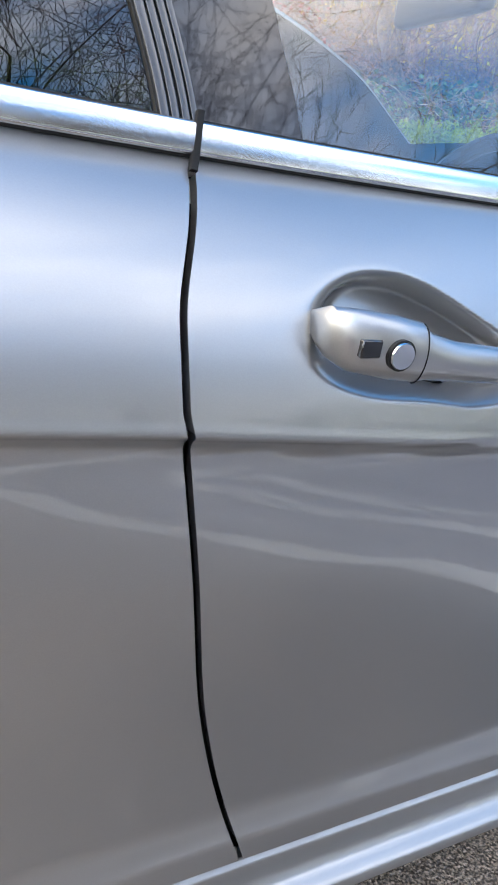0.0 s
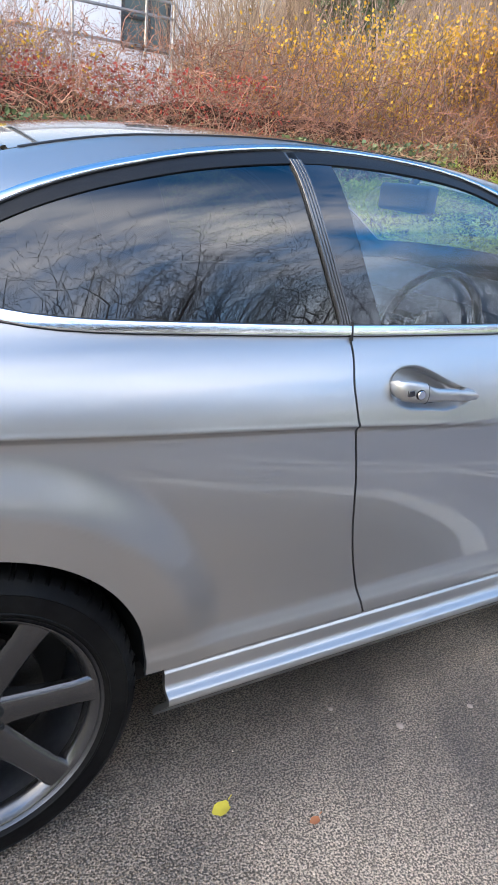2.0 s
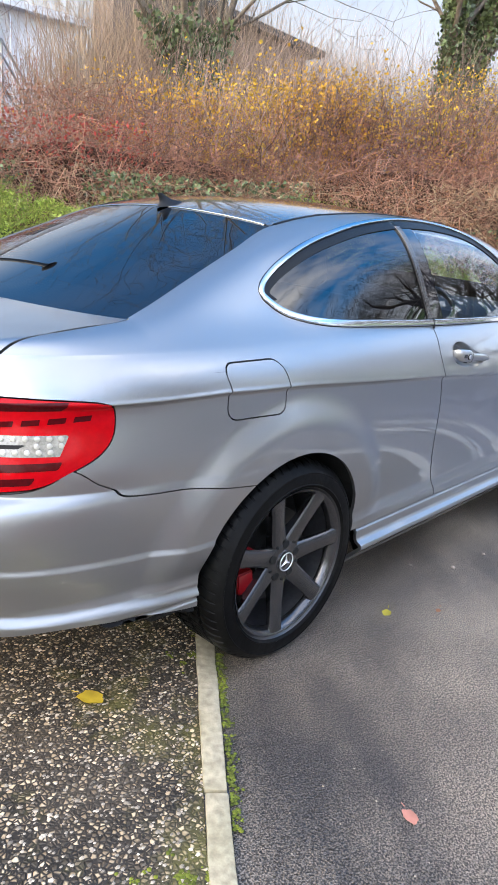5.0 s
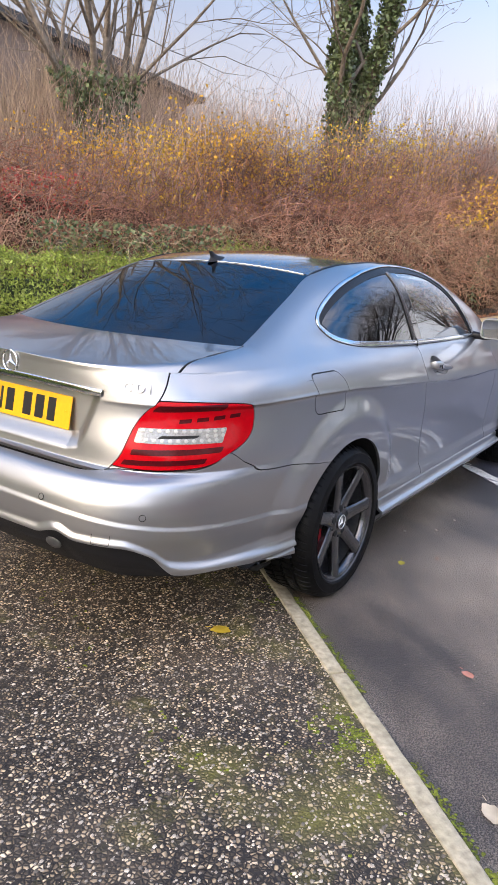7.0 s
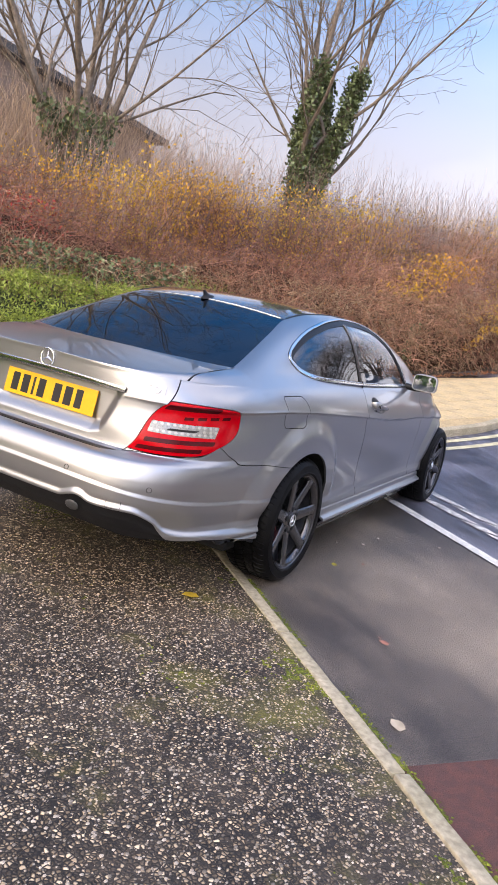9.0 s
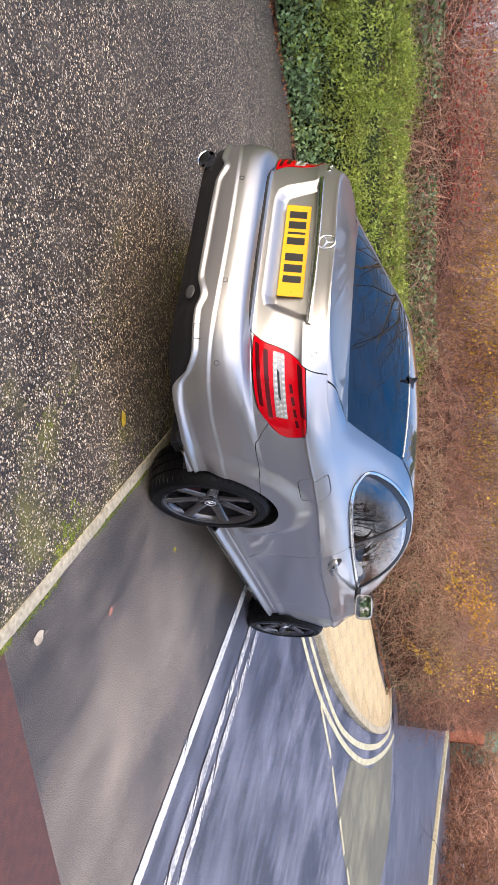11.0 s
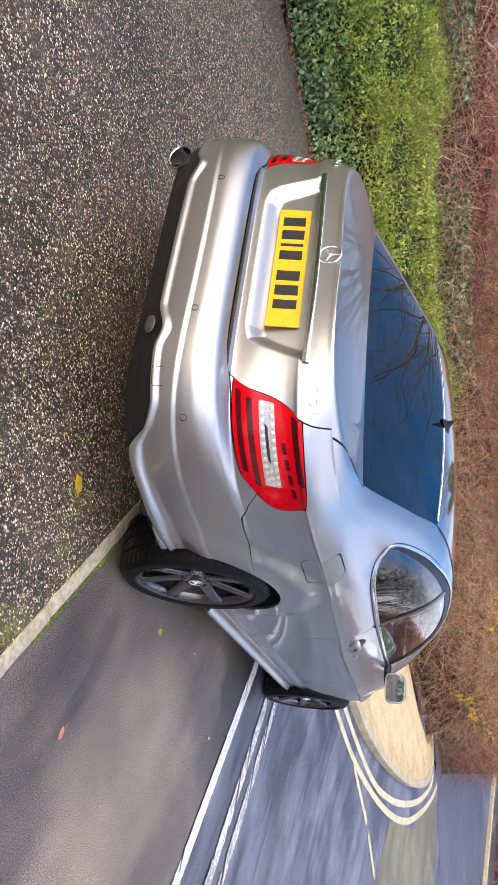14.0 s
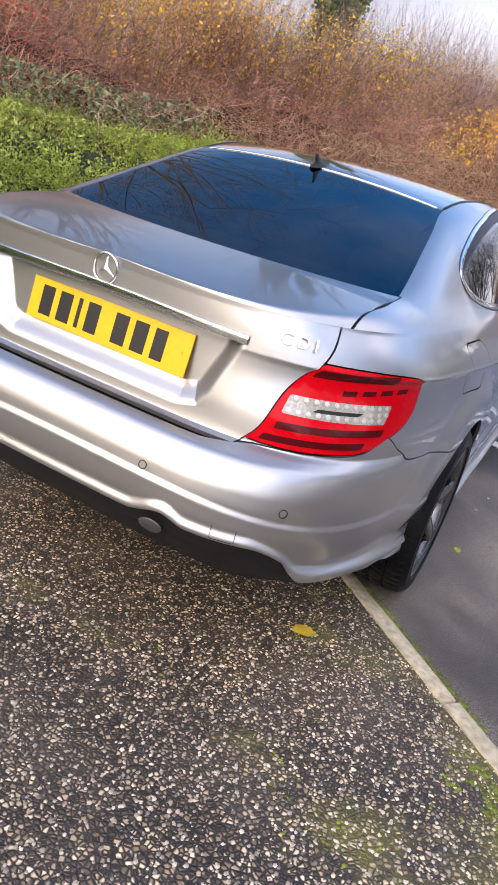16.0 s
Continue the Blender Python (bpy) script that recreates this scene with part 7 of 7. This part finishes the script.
# ---- buildings behind the shrubs ----
CLAD = material("pale_cladding", (.82, .82, .83), rough=.55, vary=(.76, .76, .78), grain=.05, scale=6)
FRAME = material("dark_frame", (.03, .035, .04), rough=.4)
PANE = material("window_pane", (.10, .14, .15), rough=.06, coat=1)
STEEL = material("galvanised_rail", (.34, .35, .36), rough=.4, metal=.9, grain=.15, scale=40)
LADDER = material("aluminium_ladder", (.70, .71, .73), rough=.3, metal=.9)
BROWNWALL = material("brown_render", (.21, .155, .125), rough=.9, vary=(.175, .13, .105), grain=.15, scale=8, bump=.3)
ROOF = material("dark_roof", (.06, .055, .052), rough=.8, grain=.3, scale=20, bump=.3)

hall = thing("white_building", "white clad building with a dark framed window", "building")
WX0, WX1, WM, WY, WZ, WH = 6.14, 7.30, 6.76, 15.0, 3.62, 1.12
for x0, x1, y0, y1, z0, z1 in ((3.0, WX0, WY, WY + .3, 0, 5.35), (WX1, 9.5, WY, WY + .3, 0, 5.35), (WX0, WX1, WY, WY + .3, 0, WZ), (WX0, WX1, WY, WY + .3, WZ + WH, 5.35), (9.2, 9.5, WY + .3, WY + 8, 0, 5.35)):
    bm = bmesh.new()
    box(bm, x0, x1, y0, y1, z0, z1)
    part("wall", bm, CLAD, hall, smooth=False)
for x in np.arange(3.2, 9, 1.2):
    bm = bmesh.new()
    box(bm, x - .012, x + .012, WY - .012, WY + .01, 0, 5.35)
    if not WX0 < x < WX1:
        part("cladding_joint", bm, CLAD, hall, smooth=False)
bm = bmesh.new()
for x0, x1, z0, z1 in ((WX0, WX1, WZ, WZ + .07), (WX0, WX1, WZ + WH - .07, WZ + WH), (WX0, WX0 + .07, WZ + .07, WZ + WH - .07), (WX1 - .07, WX1, WZ + .07, WZ + WH - .07), (WM, WM + .07, WZ + .07, WZ + WH - .07), (WX0 + .07, WM, WZ + .60, WZ + .65)):
    box(bm, x0, x1, WY - .03, WY + .08, z0, z1)
window = part("window", bm, FRAME, hall, smooth=False)
for x0, x1 in ((WX0 + .07, WM), (WM + .07, WX1 - .07)):
    bm = bmesh.new()
    box(bm, x0, x1, WY + .02, WY + .04, WZ + .07, WZ + WH - .07)
    part("pane", bm, PANE, window, smooth=False)
bm = bmesh.new()
box(bm, 2.7, 9.8, WY - .3, WY + 8.3, 5.35, 5.5)
part("roof", bm, CLAD, hall, smooth=False)
ladder = thing("ladder", "aluminium ladder leaning on the white building", "ladder")
for s in (-.19, .19):
    bm = bmesh.new()
    tube(bm, [(7.35 + s, 14.2, .45), (7.55 + s, 14.95, 5.30)], .028, 6)
    part("stile", bm, LADDER, ladder)
for k in range(20):
    f = (k + 1) / 21
    bm = bmesh.new()
    c = np.array((7.35, 14.2, .45)) * (1 - f) + np.array((7.55, 14.95, 5.30)) * f
    tube(bm, [c - (.19, 0, 0), c + (.19, 0, 0)], .015, 5)
    part("rung", bm, LADDER, ladder)
rail = thing("railing", "galvanised metal railing with thin bars", "railing")
for z in (4.31, 4.03, 3.45):
    bm = bmesh.new()
    tube(bm, [(1.5, 13.2, z), (6.6, 13.2, z), (7.9, 14.0, z - 1.0)], .030, 6)
    part("handrail", bm, STEEL, rail)
for x in np.r_[np.arange(1.5, 6.5, 1.5), 6.6]:
    bm = bmesh.new()
    tube(bm, [(x, 13.2, .4), (x, 13.2, 4.31)], .03, 6)
    part("post", bm, STEEL, rail)
house = thing("brown_house", "brown rendered house with a low dark roof", "house")
bm = bmesh.new()
HX0, HX1, HZ0, HZ1 = 14.2, 24.6, 8.62, 8.10
wallp = [(HX0, 0), (HX1, 0), (HX1, HZ1), (HX0 + .3, HZ0)]
prism(bm, wallp, 1.2, Matrix(((1, 0, 0, 0), (0, 0, 1, 20.3), (0, 1, 0, 0), (0, 0, 0, 1))))
part("wall", bm, BROWNWALL, house, smooth=False)
bm = bmesh.new()
roofp = [(HX0 - .3, HZ0 - .05), (HX0, HZ0 + .04), (HX1 + .7, HZ1 - .03), (HX1 + .7, HZ1 + .22), (HX0, HZ0 + .30), (HX0 - .3, HZ0 + .25)]
prism(bm, roofp, 2.2, Matrix(((1, 0, 0, 0), (0, 0, 1, 19.8), (0, 1, 0, 0), (0, 0, 0, 1))))
part("roof", bm, ROOF, house, smooth=False)

# street lamp behind the hedge
POST_BLACK = material("post_black", (.015, .015, .016), rough=.4, grain=.15, scale=60)
lamp = thing("street_lamp", "black street lamp pole with a white and yellow marker band", "street lamp")
for name, z0, z1, r, m in (("pole", 0, 3.75, .038, POST_BLACK), ("white_band", 1.58, 2.10, .0395, material("post_white", (.7, .7, .68), rough=.5, grain=.1, scale=30)), ("yellow_label", 1.603, 1.989, .0405, material("post_yellow", (.75, .48, .03), rough=.5, grain=.1, scale=30))):
    bm = bmesh.new()
    lathe(bm, [(.0005, z0), (r, z0), (r, z1), (.0005, z1)], 20, "z")
    part(name, bm, m, lamp)
for k in range(5):
    bm = bmesh.new()
    box(bm, -.014, .014, -.0415, -.039, 1.65 + k * .065, 1.685 + k * .065)
    part("label_bar", bm, POST_BLACK, lamp)
bm = bmesh.new()
lathe(bm, [(.0005, 3.72), (.05, 3.72), (.05, 3.78), (.09, 3.82), (.125, 3.88), (.13, 3.91), (.09, 3.97), (.03, 4.01), (.0005, 4.02)], 28, "z")
part("lamp_head", bm, POST_BLACK, lamp)
lamp.matrix_basis = pose(1.335, 5.6, .40)
